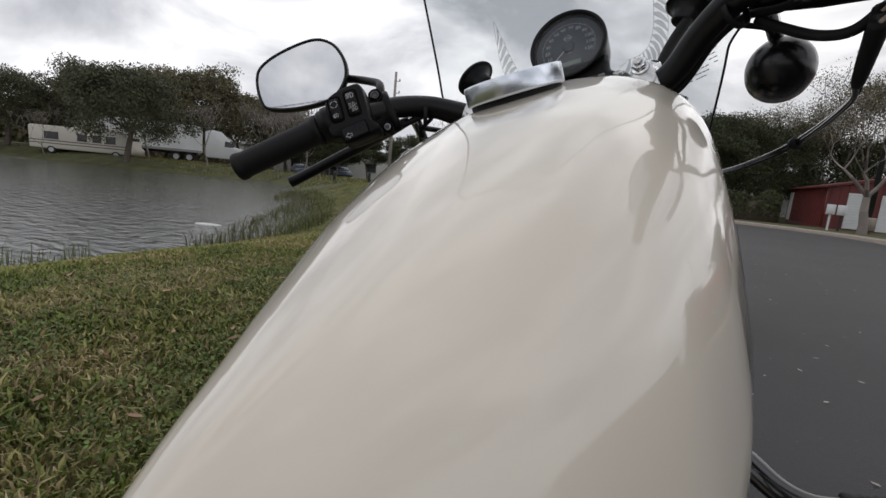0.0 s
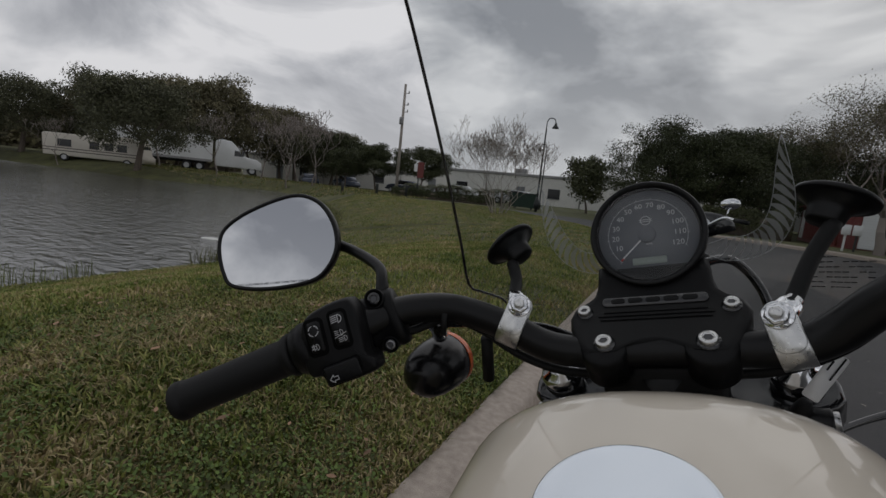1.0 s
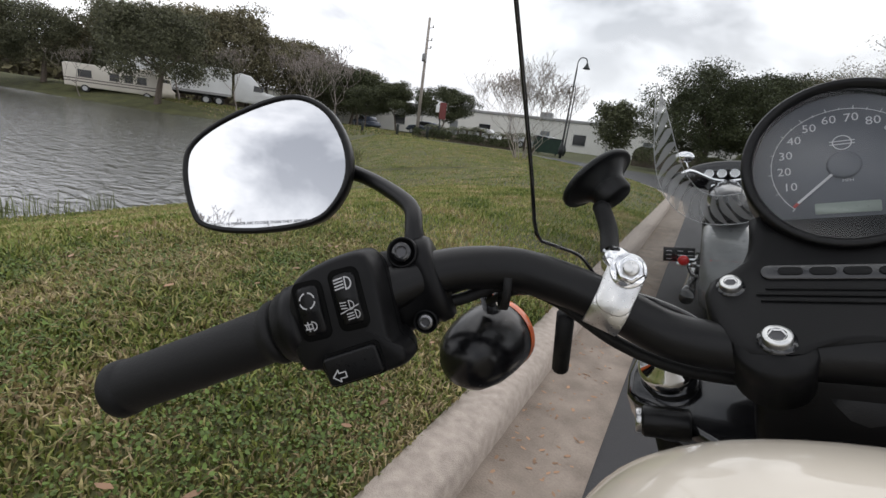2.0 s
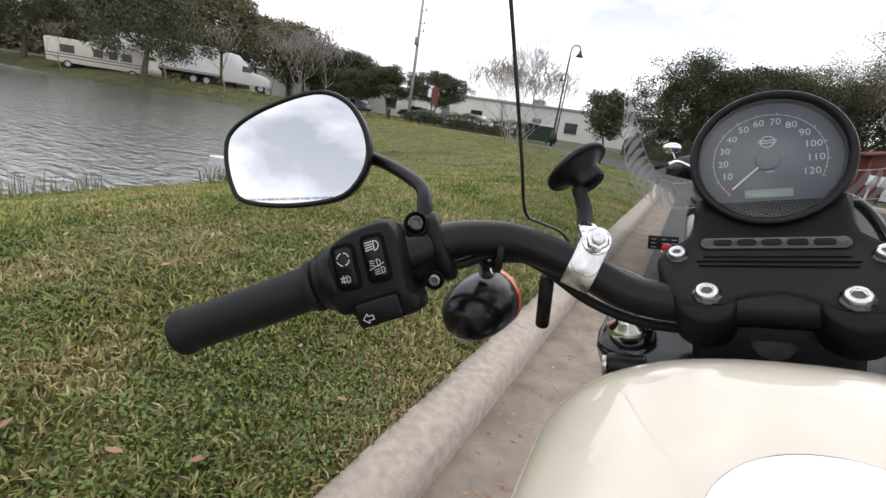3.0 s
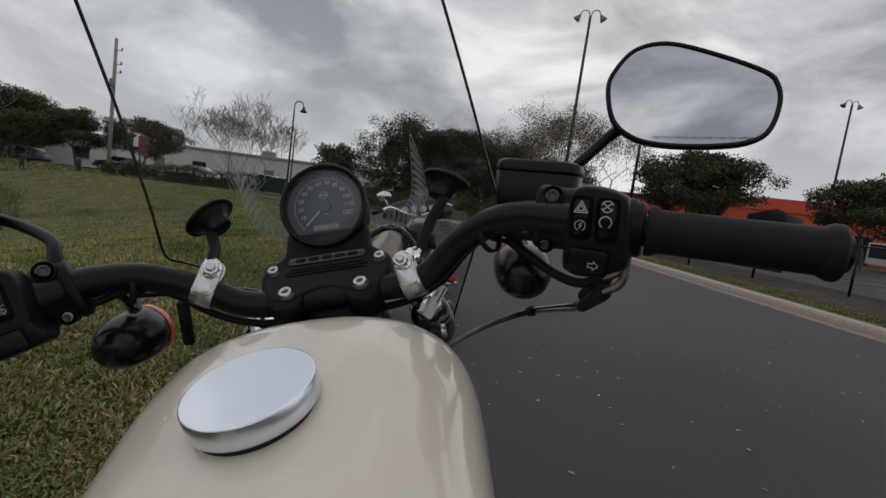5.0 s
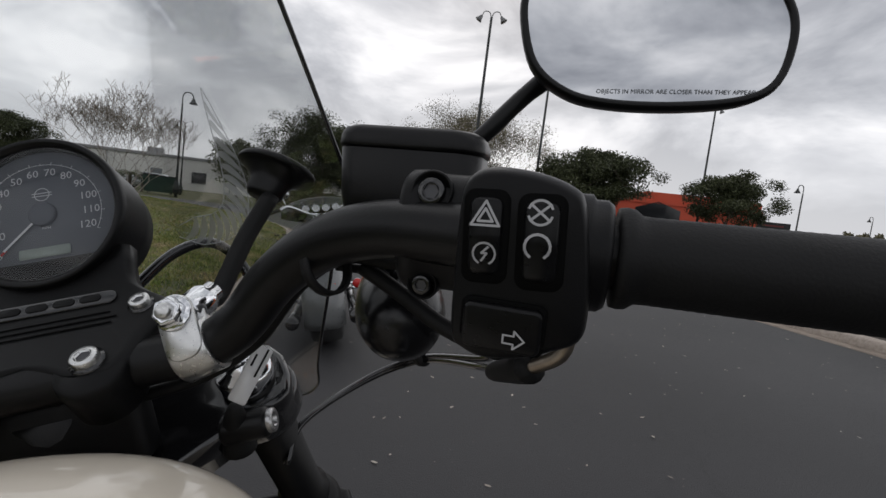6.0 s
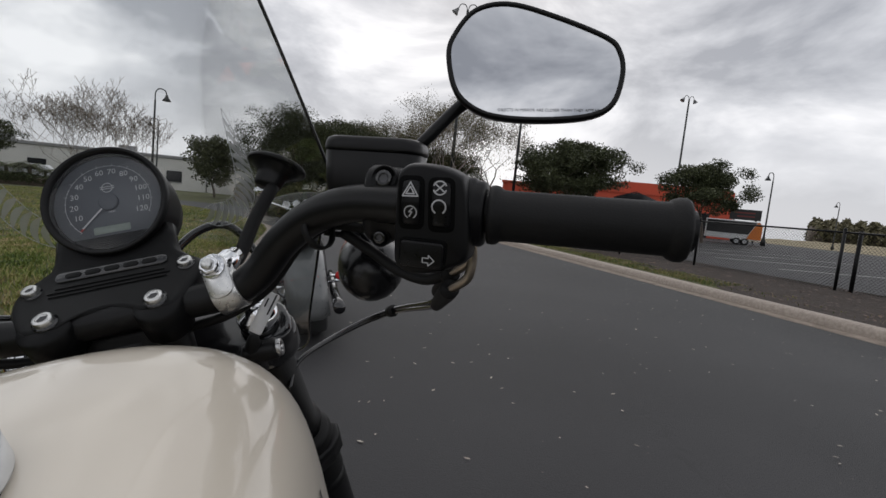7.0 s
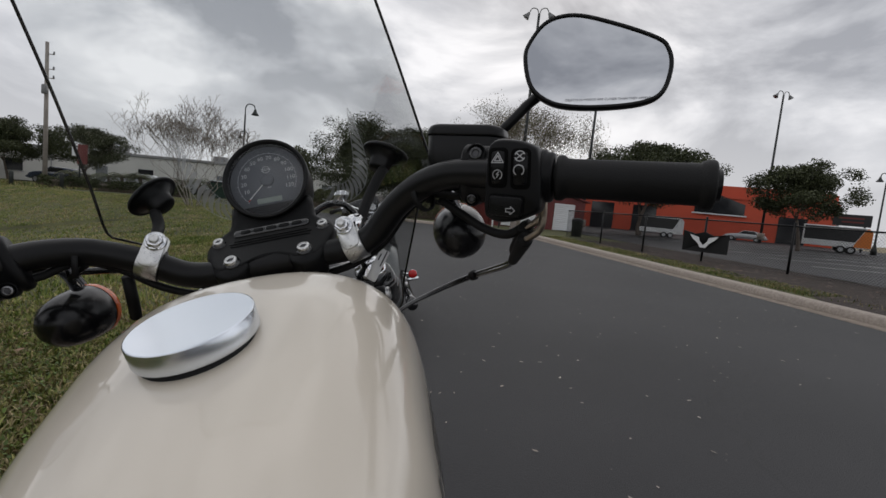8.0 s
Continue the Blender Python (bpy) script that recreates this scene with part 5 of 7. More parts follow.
for a in (-1, 1):
    bmf = None
    for k in range(9):
        q = Matrix.Translation((0, 0.47 + a * (0.07 + 0.018 * k * 0.6), 0.50 + 0.026 * k)) @ pose(0, 0, 0, -a * 22, 0, 0)
        bmf = slab_bm(rounded_rect(0.15, 0.14, 0.03), 0.010, 0.002, 1, bm=bmf, m=q)
    part("cylinder", bmf, M_BLACK, bike, "black finned cylinder")
part("engine", slab_bm(closed_curve([(0.70, 0.30), (0.72, 0.45), (0.60, 0.52), (0.35, 0.52), (0.18, 0.42), (0.15, 0.28), (0.25, 0.20), (0.6, 0.20)], 3), 0.24, 0.02, 3,
                       m=axes(Vector((0.12, 0, 0)), Vector((0, 1, 0)), Vector((0, 0, 1)), Vector((1, 0, 0))) @ Matrix.Translation((0, 0, -0.24))), M_BLACK, bike, "black engine case")
seat_bm = loft_bm([[Vector((u * w, y, z + v)) for u, v in rounded_rect(2, 0.09, 0.03, 3)] for y, w, z in ((-0.42, 0.08, 0.80), (-0.30, 0.11, 0.80), (-0.12, 0.135, 0.765), (0.02, 0.12, 0.755), (0.12, 0.075, 0.80), (0.19, 0.055, 0.85))])
part("seat", seat_bm, M_RUBBER, bike, "black padded seat")
for s in (-1, 1):
    part("frame_tube", tube_bm([(s * 0.02, 0.84, 0.93), (s * 0.09, 0.78, 0.6), (s * 0.12, 0.72, 0.28), (s * 0.12, 0.5, 0.18), (s * 0.12, 0.1, 0.2), (s * 0.11, -0.25, 0.42)], 0.016, 14, 6), M_BLACK, bike)
part("frame_backbone", tube_bm([(0, 0.84, 0.98), (0, 0.5, 0.90), (0, 0.15, 0.82), (0, -0.2, 0.72)], 0.022, 14, 5), M_BLACK, bike)
part("exhaust_pipe", tube_bm([(0.10, 0.60, 0.60), (0.16, 0.68, 0.50), (0.18, 0.60, 0.34), (0.19, 0.2, 0.28), (0.2, -0.2, 0.30), (0.2, -0.55, 0.33)], [0.022, 0.022, 0.022, 0.022, 0.04, 0.04], 18, 6), M_CHROME, bike, "chrome exhaust pipe")
guard = part("foot_control", tube_bm([(0.10, 1.13, 0.60), (0.145, 1.085, 0.575), (0.185, 1.045, 0.548), (0.225, 1.03, 0.535), (0.275, 1.03, 0.533)], [0.022, 0.022, 0.021, 0.02, 0.02], 18, 6), M_GLOSS, bike, "black forward foot control")
pegb = lathe_bm([(0, 0), (0.024, 0), (0.027, 0.004), (0.026, 0.018)] + [(0.024 + 0.0025 * (k % 2), 0.020 + 0.0045 * k) for k in range(20)] + [(0.02, 0.115), (0, 0.117)], 24, Matrix.Translation((0.26, 1.03, 0.533)) @ frame_of((1, 0, 0)).to_4x4())
part("peg", pegb, M_RUBBER, guard, "ribbed rubber foot peg")
part("side_stand", tube_bm([(-0.12, 0.5, 0.22), (-0.24, 0.58, 0.12), (-0.32, 0.62, -0.09)], 0.012, 12, 4), M_BLACK, bike)


# ---- raw meshes for what is made of very many pieces ----
def raw_object(name, verts, faces, mat, parent=None, smooth=False):
    """verts (n, 3) and faces (m, k), all with k corners."""
    verts, faces = np.asarray(verts, dtype=np.float32), np.asarray(faces, dtype=np.int32)
    me = bpy.data.meshes.new(name)
    k = faces.shape[1]
    me.vertices.add(len(verts))
    me.vertices.foreach_set("co", verts.ravel())
    me.loops.add(faces.size)
    me.loops.foreach_set("vertex_index", faces.ravel())
    me.polygons.add(len(faces))
    me.polygons.foreach_set("loop_start", np.arange(0, faces.size, k, dtype=np.int32))
    me.polygons.foreach_set("loop_total", np.full(len(faces), k, dtype=np.int32))
    me.update(calc_edges=True)
    if smooth:
        me.shade_smooth()
    me.materials.append(mat)
    ob = new(name, me)
    if parent is not None:
        ob.parent = parent
    return ob


def prism_segments(segs, sides=5):
    """Tapered limbs: rows of p0, p1, r0, r1."""
    V, F = [], []
    for p0, p1, r0, r1 in segs:
        d = p1 - p0
        if d.length < 1e-6:
            continue
        m = frame_of(d)
        base = len(V)
        for p, r in ((p0, r0), (p1, r1)):
            for k in range(sides):
                a = 2 * math.pi * k / sides
                V.append(p + m @ Vector((r * math.cos(a), r * math.sin(a), 0)))
        for k in range(sides):
            k2 = (k + 1) % sides
            F.append((base + k, base + k2, base + sides + k2, base + sides + k))
    return V, F


def limbs(rng, height, spread, trunk_r, fork_at, levels, forks, stems=1, lift=0.55, wiggle=0.16):
    """The skeleton of a tree: its segments and the ends of its twigs."""
    segs, ends = [], []

    def grow(p, d, length, r, level):
        steps = 3 if level < levels else 2
        for _ in range(steps):
            d = (d + Vector((rng.gauss(0, wiggle), rng.gauss(0, wiggle), rng.gauss(0.03, wiggle * 0.6)))).normalized()
            q = p + d * length / steps
            segs.append((p, q, r, r * 0.84))
            p, r = q, r * 0.84
        if level >= levels:
            ends.append((p, d))
            return
        k = forks if level else forks + 1
        turn = rng.uniform(0, 6.28)
        for i in range(k):
            a = turn + 6.28 * i / k + rng.gauss(0, 0.3)
            out = Vector((math.cos(a), math.sin(a), 0)) * spread + Vector((0, 0, lift))
            nd = (d * 0.55 + out * rng.uniform(0.6, 1.1)).normalized()
            grow(p, nd, length * rng.uniform(0.6, 0.85), r * 0.68, level + 1)
        if level >= 1 and rng.random() < 0.8:
            ends.append((p, d))
            ends.append((p + Vector((d.x, d.y, 0)) * length * 0.45 - Vector((0, 0, length * rng.uniform(0.15, 0.5))), d))
    for s in range(stems):
        a = 6.28 * s / stems + rng.gauss(0, 0.3)
        lean = Vector((math.cos(a), math.sin(a), 0)) * (0.0 if stems == 1 else 0.32)
        start = Vector((math.cos(a) * 0.12, math.sin(a) * 0.12, -0.15)) if stems > 1 else Vector((0, 0, -0.2))
        grow(start, (Vector((0, 0, 1)) + lean).normalized(), height * fork_at, trunk_r, 0)
    top = max(p.z for p, _ in ends)
    k = height / top
    segs = [(a * k, b * k, r0, r1) for a, b, r0, r1 in segs]
    ends = [(p * k, d) for p, d in ends]
    return segs, ends


def leaf_cloud(rs, ends, per_end, clump, size, flat=0.7):
    """Leaf sheets scattered round the twig ends."""
    c = np.array([p[:] for p, _ in ends])
    n = len(c) * per_end
    cen = np.repeat(c, per_end, axis=0)
    off = rs.normal(0, 1, (n, 3))
    off *= (clump * rs.uniform(0.35, 1.0, (n, 1)) / np.maximum(0.5, np.linalg.norm(off, axis=1, keepdims=True)))
    off[:, 2] *= flat
    cen = cen + off
    u = rs.normal(0, 1, (n, 3))
    u /= np.linalg.norm(u, axis=1, keepdims=True)
    w = rs.normal(0, 1, (n, 3))
    v = np.cross(u, w)
    v /= np.linalg.norm(v, axis=1, keepdims=True)
    s = size * rs.uniform(0.6, 1.4, (n, 1))
    a = cen - u * s
    b = cen + v * s * 0.45
    d = cen + u * s
    e = cen - v * s * 0.45
    verts = np.stack([a, b, d, e], axis=1).reshape(-1, 3)
    return verts, np.arange(n * 4).reshape(-1, 4)


def tree(name, label, height, radius, seed, leaf=None, bark=M_BARK, per_end=60, leaf_size=0.16, clump=0.9, fork_at=0.3, levels=3, forks=3, stems=1, trunk_r=0.22, spread=1.0, lift=0.5, squash=None, category="tree", group="", sides=5, thin=0.012, shell=0, low=0.25):
    rng, rs = random.Random(seed), np.random.RandomState(seed)
    segs, ends = limbs(rng, height, spread, trunk_r, fork_at, levels, forks, stems, lift)
    wide = max(math.hypot(p.x, p.y) for p, _ in ends)
    k = radius / wide
    sc = lambda p: Vector((p.x * k, p.y * k, p.z))
    segs = [(sc(a), sc(b), r0, r1) for a, b, r0, r1 in segs]
    ends = [(sc(p), d) for p, d in ends]
    root = tagged(new(name), label, category, group)
    segs = [(a, b, max(r0, thin), max(r1, thin)) for a, b, r0, r1 in segs]
    V, F = prism_segments(segs, sides)
    raw_object("trunk", [v[:] for v in V], F, bark, root, smooth=True)
    if leaf:
        for _ in range(shell):
            a, q = rs.uniform(0, 6.283), rs.uniform(-0.85, 1.0)
            lump = 1 + 0.20 * math.sin(3 * a + seed + 2 * q) + 0.18 * math.sin(5 * a + 4 * q + seed)
            ring = math.sqrt(max(0.0, 1 - q * q)) * lump * rs.uniform(0.55, 1.0)
            zc, zr = height * (1 + low) / 2, height * (1 - low) / 2
            ends.append((Vector((radius * ring * math.cos(a), radius * ring * math.sin(a), zc + zr * q * rs.uniform(0.75, 1.0) * (0.9 + 0.1 * lump))), Vector((0, 0, 1))))
        v, f = leaf_cloud(rs, ends, per_end, clump, leaf_size)
        raw_object("crown", v, f, leaf, root)
    return root


def stand(ob, x, y, z=None, turn=0.0, size=1.0):
    ob.matrix_world = Matrix.Translation((x, y, ground_z(x, y) if z is None else z)) @ pose(0, 0, 0, 0, 0, turn) @ Matrix.Scale(size, 4)
    return ob


def stand_copy(ob, x, y, z=None, turn=0.0, size=1.0):
    c = copy_thing(ob, Matrix.Identity(4))
    c.scale = (1, 1, 1)
    return stand(c, x, y, z, turn, size)


# ---- lawn ----
def grass(name, n, x0, x1, y0, y1, height, width, seed, mat, base_z, label, bend=0.5, keep=None):
    rs = np.random.RandomState(seed)
    x, y = rs.uniform(x0, x1, n), rs.uniform(y0, y1, n)
    if keep is not None:
        ok = np.array([keep(a, b) for a, b in zip(x, y)])
        x, y = x[ok], y[ok]
        n = len(x)
    z = np.array([base_z(a, b) for a, b in zip(x, y)])
    patch = 0.8 + 0.3 * np.sin(x * 2.1 + 1.3 * np.sin(y * 1.7)) * np.sin(y * 1.9 + x) + 0.25 * np.sin(x * 23 + 3 * np.sin(y * 11)) * np.sin(y * 19 + 2 * np.sin(x * 13))
    h = height * rs.uniform(0.45, 1.25, n) * patch
    a = rs.uniform(0, 2 * np.pi, n)
    ux, uy = np.cos(a), np.sin(a)
    w = width * rs.uniform(0.6, 1.3, n)
    lean = rs.uniform(0.15, 1.0, n) * bend * 2 * h
    b = rs.uniform(0, 2 * np.pi, n)
    lx, ly = np.cos(b) * lean, np.sin(b) * lean
    P = np.empty((n, 5, 3))
    P[:, 0] = np.stack([x - ux * w, y - uy * w, z - 0.01], 1)
    P[:, 1] = np.stack([x + ux * w, y + uy * w, z - 0.01], 1)
    P[:, 2] = np.stack([x + ux * w * 0.8 + lx * 0.35, y + uy * w * 0.8 + ly * 0.35, z + h * 0.6], 1)
    P[:, 3] = np.stack([x - ux * w * 0.8 + lx * 0.35, y - uy * w * 0.8 + ly * 0.35, z + h * 0.6], 1)
    P[:, 4] = np.stack([x + lx, y + ly, z + h * 0.85], 1)
    i = np.arange(n)[:, None] * 5
    F = np.concatenate([i + np.array([[0, 1, 2]]), i + np.array([[0, 2, 3]]), i + np.array([[3, 2, 4]])])
    return tagged(raw_object(name, P.reshape(-1, 3), F, mat), label, "grass", kind="stuff")


def grass_material(name, rnd=0.78, shift=-0.66, tone=1.0):
    m = bpy.data.materials.new(name)
    m.use_nodes = True
    n, l = m.node_tree.nodes, m.node_tree.links
    b = n["Principled BSDF"]
    geo = n.new("ShaderNodeNewGeometry")
    tc = n.new("ShaderNodeTexCoord")
    noise_ = n.new("ShaderNodeTexNoise")
    noise_.inputs["Scale"].default_value = 1.6
    noise_.inputs["Detail"].default_value = 5
    l.new(tc.outputs["Object"], noise_.inputs["Vector"])
    mix = n.new("ShaderNodeMath")
    mix.operation = "MULTIPLY_ADD"
    mix.inputs[1].default_value = rnd
    l.new(geo.outputs["Random Per Island"], mix.inputs[0])
    sub = n.new("ShaderNodeMath")
    sub.operation = "MULTIPLY_ADD"
    sub.inputs[1].default_value = 1.5
    sub.inputs[2].default_value = shift
    l.new(noise_.outputs["Fac"], sub.inputs[0])
    l.new(sub.outputs[0], mix.inputs[2])
    ramp = n.new("ShaderNodeValToRGB")
    e = ramp.color_ramp.elements
    e[0].position, e[0].color = 0.02, (0.050, 0.085, 0.014, 1)
    e[1].position, e[1].color = 0.95, (0.66, 0.53, 0.30, 1)
    for pos, col in ((0.25, (0.135, 0.185, 0.034, 1)), (0.48, (0.245, 0.265, 0.068, 1)), (0.68, (0.40, 0.335, 0.15, 1)), (0.78, (0.25, 0.18, 0.10, 1))):
        q = e.new(pos)
        q.color = col
    l.new(mix.outputs[0], ramp.inputs["Fac"])
    hsv = n.new("ShaderNodeHueSaturation")
    hsv.inputs["Value"].default_value = tone
    l.new(ramp.outputs["Color"], hsv.inputs["Color"])
    l.new(hsv.outputs["Color"], b.inputs["Base Color"])
    b.inputs["Roughness"].default_value = 0.55
    b.inputs["Specular IOR Level"].default_value = 0.3
    return m


M_GRASS = grass_material("mixed_green_and_straw_grass", tone=0.70)
M_GRASS_FAR = grass_material("greener_lawn_grass", 0.50, -0.52, 1.02)


def faded(x, y, x0, x1, y0, y1, soft):
    """True inside a patch, less and less often towards its edges."""
    e = min(x - x0, x1 - x, y - y0, y1 - y) / soft
    h = math.sin(x * 127.1 + y * 311.7) * 43758.5453
    return e > h - math.floor(h)


def on_lawn(x, y):
    return x < lawn_right(y) - 0.19 and in_pond(x, y) < 0.1


grass("lawn_grass", 175000, -3.9, -0.66, -1.6, 4.1, 0.045, 0.0050, 11, M_GRASS, land_z, "short coarse lawn grass, green mixed with straw", bend=0.75, keep=lambda x, y: on_lawn(x, y) and faded(x, y, -3.9, 1.5, -1.6, 4.1, 1.3))
grass("lawn_grass", 230000, -10, -0.66, -5, 9.5, 0.055, 0.0058, 12, M_GRASS_FAR, land_z, "short coarse lawn grass, green mixed with straw", keep=lambda x, y: on_lawn(x, y) and faded(x, y, -10, 3, -5, 12, 2.5))
grass("lawn_grass", 120000, -20, 0, 8, 27, 0.045, 0.010, 13, M_GRASS_FAR, land_z, "short lawn grass seen farther off", keep=on_lawn)
grass("verge_grass", 60000, 7.8, 12, 3, 21, 0.07, 0.007, 14, M_GRASS, land_z, "patchy verge grass along the fence", keep=lambda x, y: road_right(y) + 0.22 < x < road_right(y) + 1.5 and (y > 7.4 or (x * 7 + y * 3) % 1 < 0.06))
grass("far_bank_grass", 40000, -66, -18, 8, 38, 0.16, 0.03, 15, M_GRASS, ground_z, "rough grass on the far bank of the pond", keep=lambda x, y: in_pond(x, y) < -0.6)
# reeds at the water's edge
M_REED = leaf_material("reed_green", (0.14, 0.16, 0.05), (0.075, 0.10, 0.03))
M_MARSH = leaf_material("marsh_green", (0.125, 0.125, 0.05), (0.07, 0.075, 0.03))
grass("reeds", 420, -9.8, -8.6, 2.6, 4.9, 0.42, 0.006, 21, M_REED, lambda x, y: WATER - 0.02, "tall thin reeds at the water's edge", bend=0.15, keep=lambda x, y: -0.2 < in_pond(x, y) < 0.5)
grass("reeds", 9000, -30, -8.5, 9.5, 24, 0.36, 0.012, 22, M_REED, lambda x, y: max(WATER - 0.02, ground_z(x, y)), "rough reeds along the bank", bend=0.3, keep=lambda x, y: -0.8 < in_pond(x, y) < 0.45)

grass("marsh_grass", 19000, -22, -8.6, 6.8, 25, 0.40, 0.010, 23, M_MARSH, lambda x, y: max(WATER - 0.03, ground_z(x, y)), "olive marsh grass in the shallow corner of the pond", bend=0.4, keep=lambda x, y: -0.9 < in_pond(x, y) < 0.3 + 2.6 * smoothstep(6.5, 10.5, y) * (0.75 + 0.25 * math.sin(3 * x + 2 * y)))

# fallen leaves
M_DRYLEAF = leaf_material("dry_leaves", (0.28, 0.16, 0.09), (0.24, 0.15, 0.095))


M_PALELEAF = leaf_material("pale_dry_slivers", (0.42, 0.39, 0.34), (0.26, 0.22, 0.18))
M_MULCHLEAF = leaf_material("dark_rotting_leaves", (0.13, 0.075, 0.05), (0.06, 0.04, 0.03))


def fallen(name, n, x0, x1, y0, y1, size, seed, height, label, keep=None, mat=None):
    rs = np.random.RandomState(seed)
    V, F = [], []
    for _ in range(n):
        x, y = rs.uniform(x0, x1), rs.uniform(y0, y1)
        if keep and not keep(x, y):
            continue
        z = height(x, y) + 0.004
        a, s = rs.uniform(0, 6.28), size * rs.uniform(0.5, 1.3)
        tx, ty = rs.uniform(-0.3, 0.3, 2)
        c, d = math.cos(a), math.sin(a)
        base = len(V)
        for u, v, k in ((-1, 0, 0), (-0.3, -0.42, 0.25), (0.45, -0.34, 0.2), (1, 0, 0.5), (0.45, 0.34, 0.2), (-0.3, 0.42, 0.25)):
            px, py = s * (u * c - v * d), s * (u * d + v * c)
            V.append((x + px, y + py, z + s * k * 0.4 + px * tx * 0.4 + py * ty * 0.4 + 0.002))
        F.append(tuple(range(base, base + 6)))
    return tagged(raw_object(name, V, F, mat or M_DRYLEAF), label, "leaves", kind="stuff")


fallen("fallen_leaves", 520, 0.4, 7.6, 0.3, 14, 0.017, 31, ground_z, "small pale dry leaves scattered on the asphalt", keep=lambda x, y: x < road_right(y) - 0.1, mat=M_PALELEAF)
fallen("fallen_leaves", 620, -0.5, -0.2, -1.0, 9, 0.015, 32, ground_z, "dry leaf litter along the gutter")
fallen("fallen_leaves", 170, -5, -0.75, 0.5, 8, 0.024, 33, lambda x, y: land_z(x, y) + 0.035, "brown leaves lying on the lawn")
fallen("leaf_mulch", 2200, 7.95, 12.5, 3, 20, 0.05, 34, lambda x, y: land_z(x, y) + 0.01, "dark brown leaf mulch below the fence", keep=lambda x, y: road_right(y) + 1.0 < x < road_right(y) + 3.5 or (y < 8 and x > road_right(y) + 0.25), mat=M_MULCHLEAF)

# low broad-leaved weeds in patches near the kerb
M_CLOVER = leaf_material("clover_green", (0.105, 0.155, 0.034), (0.055, 0.088, 0.020))


def clover(n, seed):
    rs = np.random.RandomState(seed)
    x, y = rs.uniform(-3.6, -0.72, n), rs.uniform(-1.4, 3.3, n)
    p = np.sin(x * 3.1 + 1.1) * np.sin(y * 3.7 + 0.6 + x) + 0.5 * np.sin(x * 8.3 + y * 5.1)
    edge = np.minimum(np.minimum(x + 3.6, 3.3 - y), np.minimum(y + 1.4, 9.0))
    ok = (p > 0.3 + rs.uniform(-0.75, 0.75, n)) & (edge > rs.uniform(0, 1.2, n))
    x, y = x[ok], y[ok]
    n = len(x)
    z = np.array([land_z(a, b) for a, b in zip(x, y)]) + rs.uniform(0.012, 0.05, n)
    s = rs.uniform(0.0035, 0.0085, n)
    tilt = rs.normal(0, 0.45, (n, 2))
    a0 = rs.uniform(0, 6.28, n)
    V = np.empty((n, 6, 3))
    for k in range(6):
        a = a0 + k * math.pi / 3
        r = s * (1.0 if k % 2 else 0.82)
        px, py = np.cos(a) * r, np.sin(a) * r
        V[:, k] = np.stack([x + px, y + py, z + px * tilt[:, 0] + py * tilt[:, 1]], 1)
    tagged(raw_object("clover", V.reshape(-1, 3), np.arange(n * 6).reshape(-1, 6), M_CLOVER), "low green clover patches in the lawn", "weeds", kind="stuff")


clover(64000, 61)

# float on the pond
M_FOAM = material("white_foam", (0.7, 0.7, 0.68), (0.55, 0.55, 0.52), rough=0.8)
fl = mesh_object("pond_float", slab_bm(closed_curve([(-0.4, 0), (-0.2, 0.14), (0.2, 0.12), (0.4, 0.02), (0.15, -0.13), (-0.25, -0.12)], 3), 0.06, 0.02, 2), M_FOAM)
fl.matrix_world = pose(-11.6, 9.4, WATER - 0.02, 0, 0, 20)
tagged(fl, "white board floating on the pond", "float")

# ---- trees ----
oak = tree("tree", "broad dark green live oak with an uneven crown", 7.0, 4.6, 3, M_LEAF_OAK, per_end=160, shell=140, low=0.2, leaf_size=0.095, clump=1.0, fork_at=0.2, levels=4, forks=2, trunk_r=0.3, lift=0.45, group="trees round the pond")
stand(oak, -43.6, 25.9, None, 70, 1.12)
tall = tree("tree", "tall olive green tree with a ragged crown", 11.0, 5.2, 8, M_LEAF_OLIVE, per_end=90, shell=110, low=0.25, leaf_size=0.15, clump=1.2, fork_at=0.25, levels=4, forks=2, trunk_r=0.3, lift=0.8, group="trees round the pond")
stand(tall, -58.4, 30.9, None, 0, 0.78)
for x, y, turn, size in ((-61.1, 34.5, 80, 0.88), (-54.5, 33.9, 150, 0.86), (-58.1, 39.3, 30, 0.97), (-53.6, 38.9, 230, 0.88), (-52.5, 42.6, 300, 0.99), (-48.6, 43.8, 200, 0.80), (-47.7, 46.9, 120, 0.86), (-67.7, 32.5, 20, 0.62), (-60.3, 27.0, 100, 0.50), (-43.0, 52, 60, 0.68)):
    stand_copy(tall, x, y, None, turn, size)
for x, y, turn, size in ((-61.0, 24.6, 60, 1.05), (-66, 20, 300, 1.0), (-46.5, 48.5, 200, 1.05), (-41, 49, 100, 0.9), (-80, 3, 0, 1.1), (-82, -15, 90, 1.2), (-85, -25, 180, 1.1)):
    stand_copy(oak, x, y, None, turn, size)
bare = tree("tree", "bare grey winter tree with fine twigs", 8.0, 4.2, 5, None, per_end=0, fork_at=0.16, levels=7, forks=2, trunk_r=0.13, lift=0.75, group="bare winter trees", bark=M_TWIG, sides=3, thin=0.022)
stand(bare, -38.9, 30.6, None, 0, 0.75)
for x, y, turn, size in ((-32.3, 32.9, 100, 0.85), (-34.7, 35.1, 200, 0.9), (-51.6, 23.7, 40, 0.6), (-34.7, 39.2, 300, 0.95), (-50.5, 32.5, 10, 1.1), (-31.0, 34.8, 150, 0.8), (-37.0, 34.0, 250, 0.8), (-35.5, 37.5, 20, 0.9)):
    stand_copy(bare, x, y, None, turn, size)
